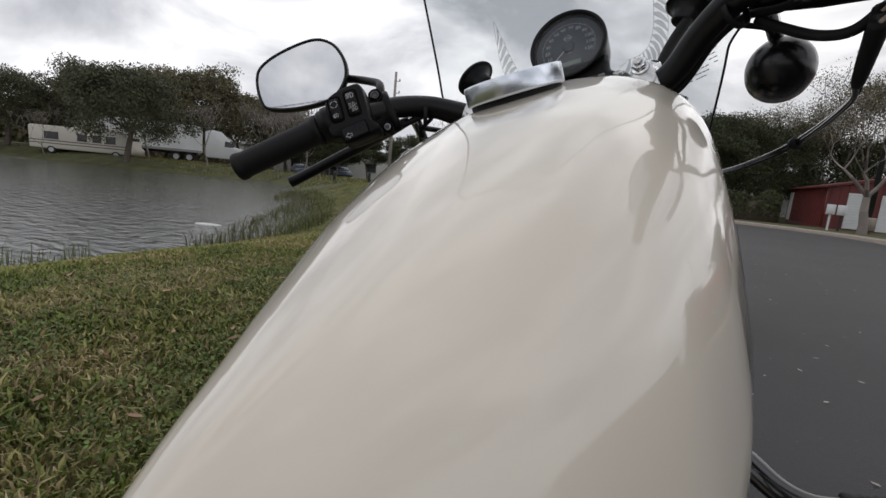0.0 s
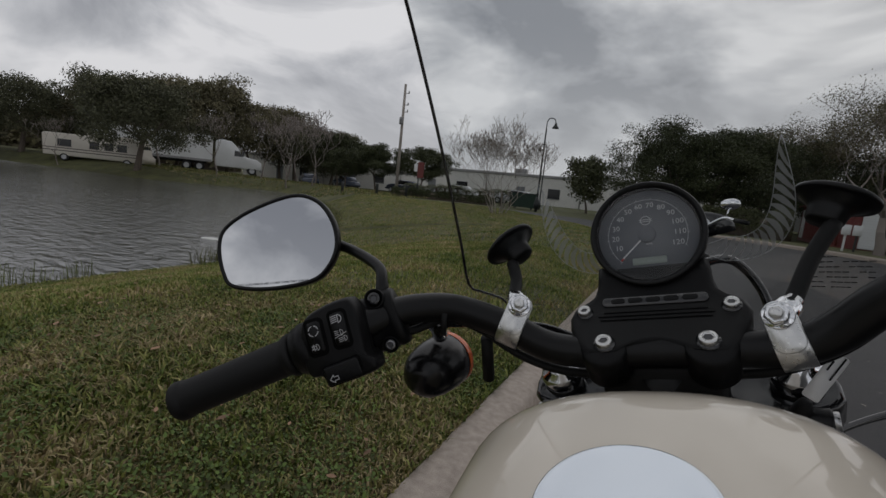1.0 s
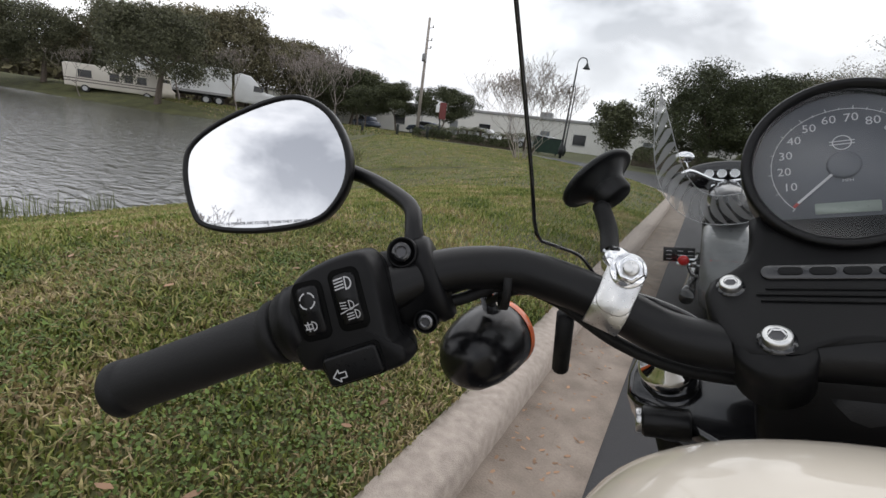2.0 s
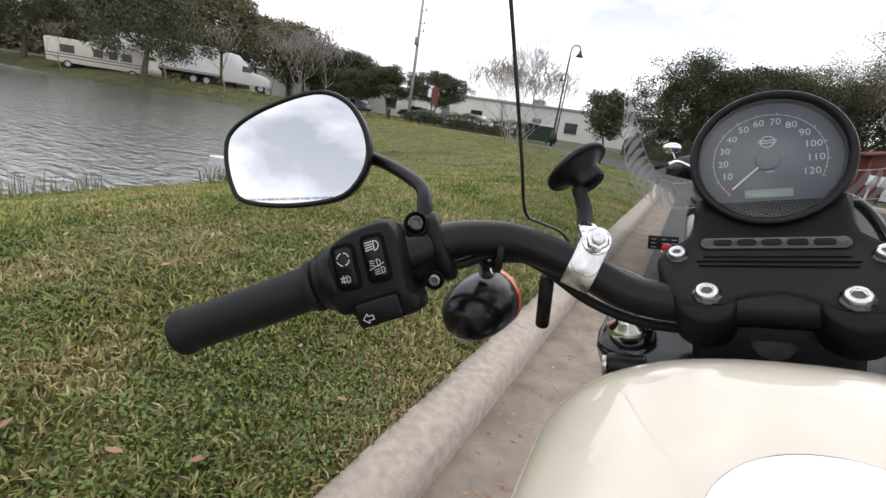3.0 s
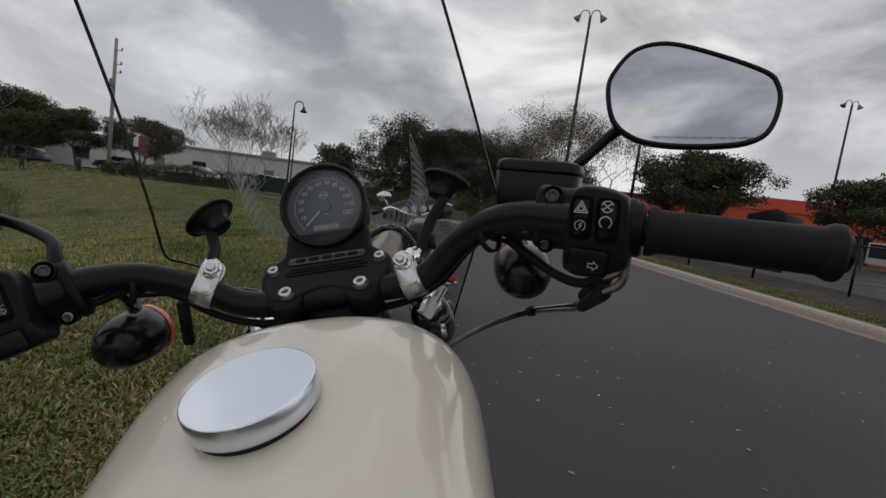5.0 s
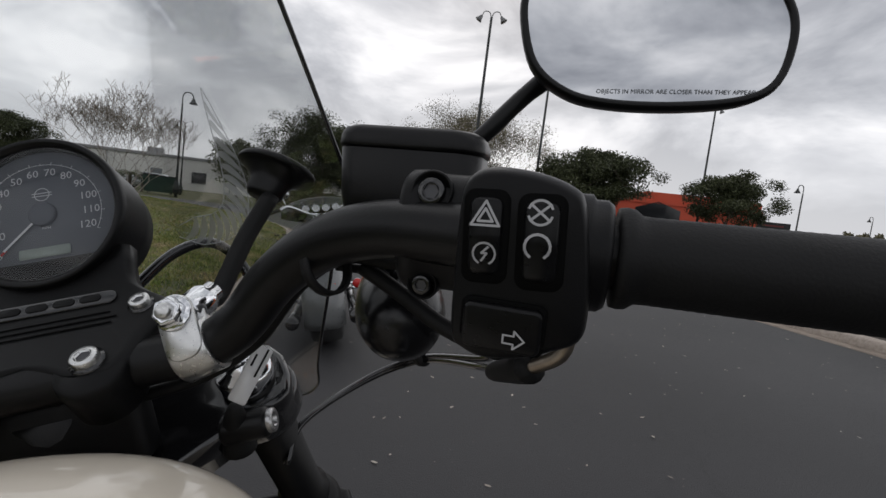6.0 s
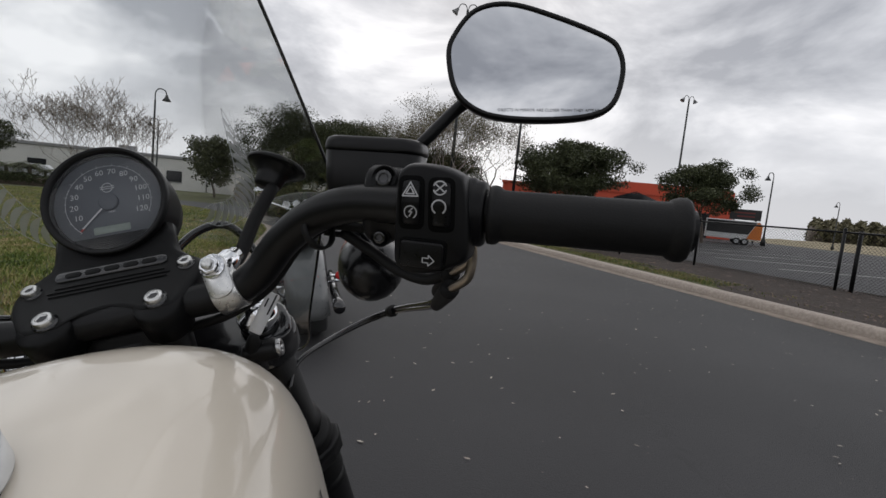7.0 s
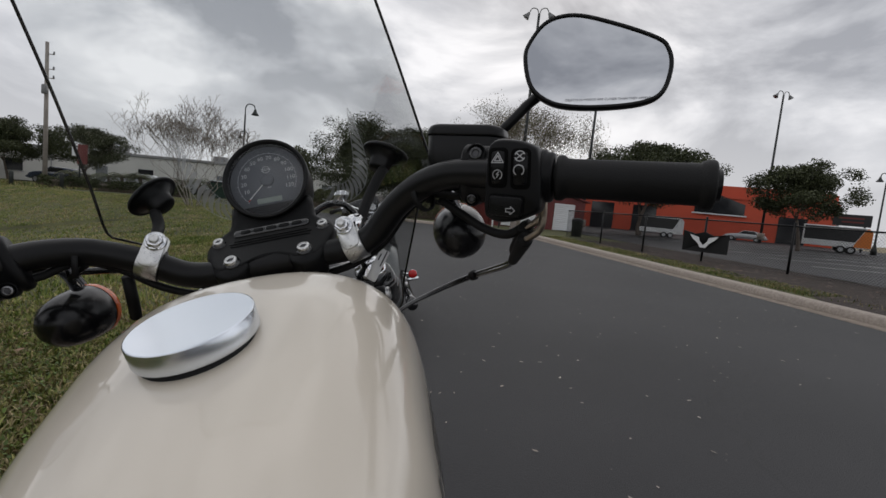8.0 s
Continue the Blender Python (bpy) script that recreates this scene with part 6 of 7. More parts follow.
# trees behind the bike, caught in its mirrors
for x, y, turn, size in ((-9.0, -33, 60, 0.9), (1.5, -36, 170, 0.9), (-16, -37, 280, 1.1)):
    stand_copy(bare, x, y, None, turn, size)
for x, y, turn, size in ((-24, -44, 30, 1.2), (9, -42, 190, 0.85), (20, -38, 110, 0.9)):
    stand_copy(oak, x, y, None, turn, size)
M_CREPE = leaf_material("pale_twigs", (0.34, 0.30, 0.26), (0.24, 0.21, 0.185))
M_POD = leaf_material("dry_seed_heads", (0.20, 0.15, 0.11), (0.12, 0.09, 0.07))
crepe = tree("crepe_myrtle", "bare many-stemmed crepe myrtle with dry seed heads on the lawn", 4.5, 3.2, 12, M_POD, per_end=1, leaf_size=0.022, clump=0.06, fork_at=0.20, levels=7, forks=2, stems=9, trunk_r=0.034, lift=0.62, spread=0.85, bark=M_CREPE, sides=3, group="", thin=0.0068)
stand(crepe, -7.45, 21.3, 0.05)

# trees beyond the bend, ahead of the motorcycle
big = tree("tree", "dense dark green oak beyond the road bend", 6.6, 3.9, 21, M_LEAF_DARK, per_end=190, shell=150, low=0.12, leaf_size=0.068, clump=0.85, fork_at=0.18, levels=4, forks=2, trunk_r=0.24, lift=0.42, group="trees beyond the bend")
stand(big, -0.6, 38.3, 0.4, 0, 1.0)
for x, y, turn, size in ((-2.0, 40.5, 70, 0.80), (2.6, 38.0, 160, 0.95), (5.2, 39.5, 250, 0.9)):
    stand_copy(big, x, y, 0.4, turn, size)
sparse = tree("tree", "half-bare brown and grey tree with few leaves", 7.4, 3.6, 27, M_LEAF_OLIVE, per_end=44, shell=30, low=0.2, leaf_size=0.045, clump=0.7, fork_at=0.2, levels=6, forks=2, trunk_r=0.18, lift=0.6, group="trees beyond the bend", bark=M_TWIG, sides=4)
stand(sparse, 9.6, 40.6, 0.45, 0, 1.2)
for x, y, turn, size in ((12.4, 40.2, 120, 1.4), (15.2, 39.6, 220, 1.25), (7.0, 41, 60, 1.05)):
    stand_copy(sparse, x, y, 0.45, turn, size)
for x, y, turn, size in ((9.8, 43.6, 40, 1.0), (13.2, 43.0, 100, 0.85), (5.6, 46.0, 10, 1.1)):
    stand_copy(big, x, y, 0.4, turn, size)
shed_tree = tree("tree", "leafless grey tree with a stout trunk before the shed", 8.6, 4.0, 52, M_LEAF_OLIVE, per_end=5, leaf_size=0.05, clump=0.5, fork_at=0.30, levels=6, forks=2, trunk_r=0.34, lift=0.6, bark=M_TWIG, sides=6)
stand(shed_tree, 7.75, 25.5, None, 200, 0.66)
cyp = tree("tree", "small green conical tree before the warehouse", 4.6, 1.9, 33, M_LEAF, shell=60, low=0.08, per_end=60, leaf_size=0.13, clump=0.7, fork_at=0.16, levels=4, forks=2, trunk_r=0.12, lift=0.9, group="")
stand(cyp, -7.3, 44.8, 0.3)
lot_tree = tree("tree", "round-crowned green tree in the parking lot", 5.0, 3.1, 41, M_LEAF_DARK, per_end=170, shell=105, low=0.34, leaf_size=0.075, clump=0.62, fork_at=0.26, levels=4, forks=2, trunk_r=0.13, lift=0.55, group="trees in the parking lot")
stand(lot_tree, 25.9, 25.5, 0.75, 0, 0.98)
stand_copy(lot_tree, 18.2, 30.4, 0.6, 130, 1.2)
stand_copy(lot_tree, 20.5, 34, 0.6, 30, 1.15)
for x, y, turn, size in ((-27.4, 40.0, 80, 0.92), (-23.2, 41.5, 200, 0.95), (-31.0, 39.5, 320, 0.75), (-34.5, 42.5, 10, 1.15)):
    stand_copy(lot_tree, x, y, -0.35, turn, size)


# ---- hedges and shrubs ----
def hedge(name, x0, y0, x1, y1, w, h, seed, mat, label, z, leaf_size=0.07, n=9000):
    rs = np.random.RandomState(seed)
    t = rs.uniform(0, 1, n)
    d = np.array([x1 - x0, y1 - y0])
    L = np.linalg.norm(d)
    nx, ny = -d[1] / L, d[0] / L
    ang = rs.uniform(0, np.pi, n)
    bulge = 1 + 0.12 * np.sin(t * L * 2.3 + seed) + 0.08 * np.sin(t * L * 5.1)
    u, hh = np.cos(ang) * w * bulge * rs.uniform(0.85, 1.05, n), np.sin(ang) ** 0.6 * h * bulge * rs.uniform(0.85, 1.06, n)
    c = np.stack([x0 + d[0] * t + nx * u, y0 + d[1] * t + ny * u, z + hh], 1)
    a = rs.normal(0, 1, (n, 3))
    a /= np.linalg.norm(a, axis=1, keepdims=True)
    b = np.cross(a, rs.normal(0, 1, (n, 3)))
    b /= np.linalg.norm(b, axis=1, keepdims=True)
    s = leaf_size * rs.uniform(0.6, 1.5, (n, 1))
    v = np.stack([c - a * s, c + b * s * 0.5, c + a * s, c - b * s * 0.5], 1).reshape(-1, 3)
    root = tagged(new(name), label, "hedge")
    raw_object("leaves", v, np.arange(n * 4).reshape(-1, 4), mat, root)
    core = loft_bm([[Vector((x0 + d[0] * k / 8 + nx * u, y0 + d[1] * k / 8 + ny * u, z + q)) for u, q in ((-w * 0.8, -0.2), (-w * 0.75, h * 0.6), (0, h * 0.85), (w * 0.75, h * 0.6), (w * 0.8, -0.2))] for k in range(9)])
    part("core", core, M_BARK, root)
    return root


hedge("hedge", -21.2, 33.6, -13.2, 36.2, 0.45, 0.55, 3, M_LEAF_DARK, "low clipped dark green hedge at the lawn's edge", 0.0)
hedge("hedge", 1.5, 34.0, 6.2, 33.6, 0.8, 1.4, 4, M_LEAF, "dark shrubs beyond the road bend", 0.3)
hedge("hedge", -4.5, 37.0, 3.0, 35.5, 0.8, 1.1, 5, M_LEAF, "dark shrubs below the oaks", 0.3)
hedge("hedge", 118, 84, 175, 20, 7.0, 5.0, 6, M_LEAF_OLIVE, "far hazy line of woods behind the field", 1.6, 0.5, 22000)
hedge("hedge", -110, -40, -80, 66, 5.0, 5.5, 7, M_LEAF_OLIVE, "dark woods behind the pond", -0.6, 0.5, 26000)
def palm():
    """A short pygmy palm: ringed trunk and arching fronds with two rows of leaflets."""
    root = tagged(new("palm"), "short green pygmy palm with arching fronds behind the hedge", "palm", "palms behind the hedge")
    prof = [(0, -0.2), (0.11, -0.2)]
    for k in range(12):
        prof += [(0.10, 0.08 * k), (0.085, 0.08 * k + 0.05)]
    part("trunk", lathe_bm(prof + [(0.12, 1.0), (0, 1.08)], 12), M_BARK, root, "ringed brown trunk")
    rs = np.random.RandomState(5)
    for k in range(17):
        a, rise = 2.4 * k, 0.75 - 0.055 * k
        out = Vector((math.cos(a), math.sin(a), 0))
        side = Vector((-math.sin(a), math.cos(a), 0))
        V, F = [], []
        for j in range(13):
            t = j / 12
            p = Vector((0, 0, 1.02)) + out * (0.95 * t) + Vector((0, 0, rise * t * 1.2 - 0.95 * t * t))
            w = 0.26 * math.sin(math.pi * min(1, 0.12 + 0.86 * t)) ** 0.7
            for sg in (-1, 1):
                b0 = len(V)
                tip = p + side * sg * w + out * 0.10 + Vector((0, 0, -0.10 - rs.uniform(0, 0.05)))
                V += [p[:], (p + out * 0.045)[:], tip[:], (tip - out * 0.012)[:]]
                F.append((b0, b0 + 1, b0 + 2, b0 + 3))
        raw_object("frond", V, F, M_LEAF, root)
    return root


pm_ = palm()
stand(pm_, -20.6, 35.6, -0.15)
for k in range(9):
    stand_copy(pm_, -19.6 + 0.88 * k + 0.2 * (k % 2), 35.9 + 0.32 * k, -0.12 + 0.012 * k, 47 * k, 0.9 + 0.09 * (k % 4))


# ---- buildings ----
def wall_box(bm, x0, x1, y0, y1, z0, z1, bevel=0.0):
    return box_bm(x0, x1, y0, y1, z0, z1, bevel, 1, bm)


M_ROOF = material("grey_roof_trim", (0.34, 0.34, 0.34), (0.27, 0.27, 0.27), rough=0.7, scale=0.6)
M_DOORGREY = material("grey_steel_door", (0.22, 0.23, 0.24), (0.17, 0.18, 0.19), rough=0.5, scale=2)


def warehouse():
    """A long pale block building with a parapet, doors and windows along its front (local -y)."""
    L, H = 74.0, 3.5
    root = empty("warehouse", Matrix.Translation((-60, 51.5, -1.0)) @ pose(0, 0, 0, -0.0, -1.0, 10.0), "long pale painted block warehouse with doors and small windows", "building")
    part("wall", box_bm(0, L, 0, 16, 0, H, 0.02, 1), M_WALL, root, smooth=False)
    part("roof", box_bm(-0.15, L + 0.15, -0.15, 16.15, H, H + 0.35, 0.05, 1), M_ROOF, root, "grey parapet trim", smooth=False)
    for k in range(18):
        x = 2.0 + 4.0 * k
        if k % 3 == 1:
            d = part("door", box_bm(x, x + 1.1, -0.06, 0.1, 0.0, 2.2, 0.02, 1), M_DOORGREY, root, "grey steel door", smooth=False)
        elif k % 3 == 2:
            w = part("window", box_bm(x, x + 1.5, -0.05, 0.1, 1.0, 2.2, 0.02, 1), M_DARKGLASS, root, "dark window", smooth=False)
            part("frame", box_bm(x - 0.07, x + 1.57, -0.08, -0.02, 0.9, 0.99, 0.01, 1), M_ROOF, w, smooth=False)
        else:
            part("downpipe", tube_bm([(x, -0.08, 0), (x, -0.08, H)], 0.06, 8, 1, smooth=False), M_ROOF, root)
    for k in range(6):
        part("roof_unit", box_bm(8 + 11 * k, 9.6 + 11 * k, 4, 5.6, H + 0.35, H + 1.15, 0.04, 1), M_ROOF, root, "grey rooftop unit", smooth=False)


warehouse()


def red_shed():
    root = empty("red_shed", pose(7.25, 29.1, 0.30, 0, 0, -1), "dark red gabled metal shed with white roll-up doors", "shed")
    W, D, H = 6.2, 9.0, 1.95
    part("wall", slab_bm([(0, -0.2), (W, -0.2), (W, H), (W / 2, H + 0.72), (0, H)], D, 0, m=axes(Vector((0, D, 0)), Vector((1, 0, 0)), Vector((0, 0, 1)), Vector((0, -1, 0)))), M_REDSHED, root, smooth=False)
    for k in range(20):
        x = 0.15 + 0.31 * k
        part("rib", box_bm(x - 0.02, x + 0.02, -0.03, 0.0, 0, H + 0.72 * (1 - abs(x - W / 2) / (W / 2)) - 0.03), M_REDSHED, root, smooth=False)
    for k in range(29):
        part("rib", box_bm(-0.03, 0.0, 0.15 + 0.31 * k - 0.02, 0.15 + 0.31 * k + 0.02, 0, H), M_REDSHED, root, smooth=False)
    roof = loft_bm([[Vector((x, y, z)) for x, z in ((-0.25, H - 0.04), (W / 2, H + 0.74), (W + 0.25, H - 0.04), (W + 0.25, H + 0.05), (W / 2, H + 0.84), (-0.25, H + 0.05))] for y in (-0.22, D + 0.2)])
    part("roof", roof, M_REDSHED, root, "low red gable roof", smooth=False)
    for x0, x1 in ((0.75, 1.70), (2.00, 2.95), (4.15, 5.50)):
        door = part("roll_up_door", box_bm(x0, x1, -0.06, 0.02, 0, 1.72), M_VANWHITE, root, "white slatted roll-up door", smooth=False)
        for k in range(13):
            part("slat", box_bm(x0, x1, -0.085, -0.06, 0.02 + 0.13 * k, 0.125 + 0.13 * k, 0.01, 1), M_VANWHITE, door, smooth=False)
    part("side_door", box_bm(-0.06, 0.02, 7.6, 8.5, 0, 1.75, 0.01, 1), M_VANWHITE, root, "white side door", smooth=False)
    part("downpipe", tube_bm([(-0.06, -0.06, 0), (-0.06, -0.06, H)], 0.045, 8, 1, smooth=False), M_REDSHED, root)


red_shed()


def white_house():
    root = empty("white_house", pose(8.3, 49.5, 0.4, 0, 0, -6), "white house behind the trees", "house")
    part("wall", box_bm(0, 3.1, 0, 7, 0, 3.6), M_VANWHITE, root, smooth=False)
    part("roof", loft_bm([[Vector((x, y, z)) for y, z in ((-0.3, 3.5), (3.5, 4.6), (7.3, 3.5), (7.3, 3.65), (3.5, 4.75), (-0.3, 3.65))] for x in (-0.2, 3.3)]), M_ROOF, root, "grey roof", smooth=False)
    for x in (0.5, 1.7):
        for z in (1.9,):
            w = part("window", box_bm(x, x + 0.8, -0.04, 0.05, z, z + 1.1), M_DARKGLASS, root, smooth=False)
            part("frame", box_bm(x - 0.08, x + 0.88, -0.07, -0.02, z - 0.1, z), M_VANWHITE, w, smooth=False)


white_house()


def orange_building():
    A, B = Vector((20.5, 47.5, 0.75)), Vector((40.5, 36.5, 1.0))
    ang = math.degrees(math.atan2(B.y - A.y, B.x - A.x))
    L = (B - A).length
    root = empty("orange_building", Matrix.Translation(A) @ pose(0, 0, 0, 0, 0, ang), "bright orange-red stucco building with a dark gable window", "building")
    part("wall", box_bm(0, L, 0, 10, -0.6, 3.7), M_ORANGE, root, smooth=False)
    part("upper_wall", loft_bm([[Vector((x, y, z)) for x, z in ((L * 0.45, 3.7), (L, 3.7), (L, 4.7), (L * 0.9, 4.9), (L * 0.55, 4.9), (L * 0.45, 4.4))] for y in (0.3, 9.5)]), M_ORANGE, root, smooth=False)
    part("parapet", box_bm(-0.1, L + 0.1, -0.12, 0.2, 3.7, 3.95), M_ORANGE, root, smooth=False)
    gab = part("gable_window", slab_bm([(0, 0), (4.2, 0), (4.2, 1.0), (2.1, 1.75), (0, 1.0)], 0.12, 0, m=axes(Vector((11.5, 0.0, 2.2)), Vector((1, 0, 0)), Vector((0, 0, 1)), Vector((0, -1, 0)))), M_DARKGLASS, root, "dark gabled opening", smooth=False)
    part("trim", box_bm(11.3, 15.9, -0.2, 0.0, 2.08, 2.2), M_VANWHITE, gab, smooth=False)
    for x in (2.0, 6.0, 18.5):
        part("opening", box_bm(x, x + 2.2, -0.05, 0.1, -0.4, 2.4), M_DARKGLASS, root, "dark doorway", smooth=False)
    return root


orange_building()
# the parking lot and its painted lines
bm = bmesh.new()
rows = []
for y in np.linspace(4, 62, 20):
    rows.append([bm.verts.new((x, y, ground_z(x, y) + 0.135)) for x in np.linspace(11.8, 50, 20)])
for a, b in zip(rows, rows[1:]):
    for k in range(19):
        bm.faces.new((a[k], a[k + 1], b[k + 1], b[k]))
tagged(mesh_object("parking_lot", bm, M_ASPHALT), "grey asphalt parking lot with painted bays", "parking lot", kind="structure")
M_DRYFIELD = material("dry_weeds", (0.34, 0.28, 0.18), (0.22, 0.19, 0.11), rough=0.95, scale=0.5, bump=0.1, bump_scale=4, spread=0.2)
bm = bmesh.new()
rows = []
for y in np.linspace(0, 66, 34):
    rows.append([bm.verts.new((47 + 3.2 * k, y, 0.70 + 1.35 * smoothstep(0, 22, k) + 0.06 * math.sin(1.7 * y + 2.3 * k))) for k in range(23)])
for a, b in zip(rows, rows[1:]):
    for k in range(22):
        bm.faces.new((a[k], a[k + 1], b[k + 1], b[k]))
tagged(mesh_object("dry_field", bm, M_DRYFIELD), "pale dry field of weeds behind the parking lot", "field", kind="structure")
M_LINE = material("worn_white_road_paint", (0.6, 0.6, 0.58), (0.4, 0.4, 0.39), rough=0.8, scale=6)
for row, (bx, by) in enumerate(((14.2, 11), (19.5, 16))):
    for k in range(8):
        x0, y0 = bx + 0.5 * k, by + 2.8 * k
        bm = bmesh.new()
        bm.faces.new([bm.verts.new((x, y, ground_z(x, y) + 0.143)) for x, y in ((x0, y0), (x0 + 4.6, y0 - 1.2), (x0 + 4.65, y0 - 1.08), (x0 + 0.05, y0 + 0.12))])
        tagged(mesh_object("parking_line", bm, M_LINE, smooth=False), "worn white parking bay line", "road marking", "parking bay lines")


# ---- poles ----
def flood_pole(h):
    root = tagged(new("flood_light_pole"), "tall dark pole carrying floodlights in the lot", "light pole", "floodlight poles")
    part("pole", tube_bm([(0, 0, -0.3), (0, 0, h)], [0.11, 0.07], 12, 1, smooth=False), M_DARKPOLE, root)
    part("base", lathe_bm([(0, 0), (0.28, 0), (0.28, 0.5), (0.26, 0.55), (0, 0.55)], 20), M_KERB, root, "concrete base")
    for s in (-1, 1):
        part("arm", tube_bm([(0, 0, h - 0.1), (s * 0.12, 0, h + 0.25), (s * 0.4, 0, h + 0.3), (s * 0.55, 0, h + 0.05)], 0.025, 8, 5), M_DARKPOLE, root)
        part("floodlight", lathe_bm([(0, 0.12), (0.07, 0.10), (0.11, -0.02), (0.20, -0.2), (0.205, -0.22), (0, -0.20)], 20, Matrix.Translation((s * 0.6, 0, h - 0.02)) @ pose(0, 0, 0, 0, -s * 35, 0)), M_POLE, root, "grey conical floodlight")
    return root


fp = flood_pole(11.9)
stand(fp, 8.2, 26.6, 0.4, -20)
stand_copy(fp, 30.6, 33.6, 0.95, 0, 0.95)
stand_copy(fp, 14.4, 31.3, 0.6, 20)


def crook_lamp(h):
    root = tagged(new("street_lamp"), "dark shepherd's-crook street lamp with a bell shade", "street lamp", "crook street lamps")
    part("pole", tube_bm([(0, 0, -0.2), (0, 0, 1.0), (0, 0, h - 0.6)], [0.09, 0.06, 0.045], 12, 1, smooth=False), M_DARKPOLE, root)
    part("base", lathe_bm([(0, 0), (0.17, 0), (0.16, 0.35), (0.1, 0.5), (0.08, 0.7), (0, 0.7)], 20), M_DARKPOLE, root)
    part("crook", tube_bm([(0, 0, h - 0.65), (0.0, 0, h - 0.25), (0.1, 0, h - 0.04), (0.28, 0, h), (0.45, 0, h - 0.08), (0.52, 0, h - 0.3)], 0.03, 10, 6), M_DARKPOLE, root)
    part("shade", lathe_bm([(0.03, 0.12), (0.06, 0.10), (0.08, 0.0), (0.16, -0.12), (0.21, -0.20), (0.20, -0.2), (0, -0.12)], 24, Matrix.Translation((0.52, 0, h - 0.38))), M_DARKPOLE, root, "dark bell shade")
    return root


cl = crook_lamp(5.35)
stand(cl, -7.5, 28.2, 0.35, 0)
stand_copy(cl, -8.6, 33.0, 0.3, 200, 0.82)
stand_copy(cl, 34.4, 28.0, 0.69, 180, 1.05)
stand_copy(cl, 57, 38, 0.74, 180)


def utility_pole():
    root = tagged(new("utility_pole"), "grey weathered wooden utility pole with crossarms", "utility pole")
    part("pole", tube_bm([(0, 0, -0.4), (0, 0, 9.4)], [0.15, 0.105], 14, 1, smooth=False), M_WOODPOLE, root)
    for z in (8.6, 7.6, 7.0):
        part("crossarm", box_bm(-0.05, 0.42, -0.03, 0.03, z, z + 0.05, 0.01, 1), M_WOODPOLE, root)
        part("insulator", lathe_bm([(0, 0), (0.05, 0), (0.07, 0.06), (0.04, 0.1), (0.06, 0.16), (0, 0.2)], 14, Matrix.Translation((0.38, 0, z + 0.05))), M_POLE, root, "grey insulator")
    part("transformer", lathe_bm([(0, 0), (0.16, 0), (0.18, 0.04), (0.18, 0.55), (0.14, 0.62), (0, 0.64)], 20, Matrix.Translation((0.0, -0.32, 5.9))), M_POLE, root, "grey transformer can")
    return root


stand(utility_pole(), -22.8, 36.6, 0.1, 15)

# ---- fence along the lot ----
def fence():
    root = empty("chain_link_fence", Matrix.Identity(4), "black chain-link fence with round posts along the road", "fence")
    line = [(11.5, 2.5), (11.3, 7.5), (10.95, 11.0), (9.95, 13.0), (9.35, 15.2), (9.3, 18.2), (9.2, 21.5)]
    P = [Vector((x, y, ground_z(x, y) + 0.1)) for x, y in line]
    mesh_v, mesh_f = [], []
    H = 1.28
    for a, b in zip(P, P[1:]):
        d = b - a
        n = max(1, round(d.length / 2.4))
        for k in range(n):
            q = a + d * k / n
            part("post", tube_bm([q - Vector((0, 0, 0.2)), q + Vector((0, 0, H + 0.05))], 0.032, 12, 1, smooth=False), M_BLACK, root)
            part("post_cap", lathe_bm([(0.036, 0), (0.036, 0.02), (0.02, 0.045), (0, 0.05)], 12, Matrix.Translation(q + Vector((0, 0, H + 0.05)))), M_BLACK, root)
        part("rail", tube_bm([a + Vector((0, 0, H)), b + Vector((0, 0, H))], 0.021, 10, 1, smooth=False), M_BLACK, root)
        u = d.normalized()
        step = 0.075
        m = int(d.length / step)
        for k in range(-int(H / step), m):
            for sgn in (1, -1):
                s0 = k * step
                z0, z1 = 0.03, H
                e0, e1 = (s0, s0 + (z1 - z0)) if sgn > 0 else (s0 + (z1 - z0), s0)
                # clip to the bay
                def at(t_):
                    return e0 + (e1 - e0) * t_, z0 + (z1 - z0) * t_
                lo, hi = 0.0, 1.0
                for bound, up in ((0.0, False), (d.length, True)):
                    if abs(e1 - e0) > 1e-6:
                        tt = (bound - e0) / (e1 - e0)
                        rising = e1 > e0
                        if up == rising:
                            hi = min(hi, tt)
                        else:
                            lo = max(lo, tt)
                if hi - lo < 0.02:
                    continue
                (sa, za), (sb, zb) = at(lo), at(hi)
                pa, pb = a + u * sa + Vector((0, 0, za)), a + u * sb + Vector((0, 0, zb))
                base = len(mesh_v)
                o = Vector((0, 0, 0.0042))
                w = Vector((-u.y, u.x, 0)) * 0.0042
                mesh_v.extend([(pa - o)[:], (pb - o)[:], (pb + o)[:], (pa + o)[:], (pa - w)[:], (pb - w)[:], (pb + w)[:], (pa + w)[:]])
                mesh_f.extend([(base, base + 1, base + 2, base + 3), (base + 4, base + 5, base + 6, base + 7)])
    tagged(raw_object("chain_link_mesh", mesh_v, mesh_f, M_BLACK, root), "black wire mesh", kind="stuff")
    # gate post beside the corner
    q = Vector((11.4, 7.25, ground_z(11.4, 7.25) + 0.1))
    part("post", tube_bm([q - Vector((0, 0, 0.2)), q + Vector((0, 0, H + 0.05))], 0.04, 12, 1, smooth=False), M_BLACK, root)
    return root


fence()
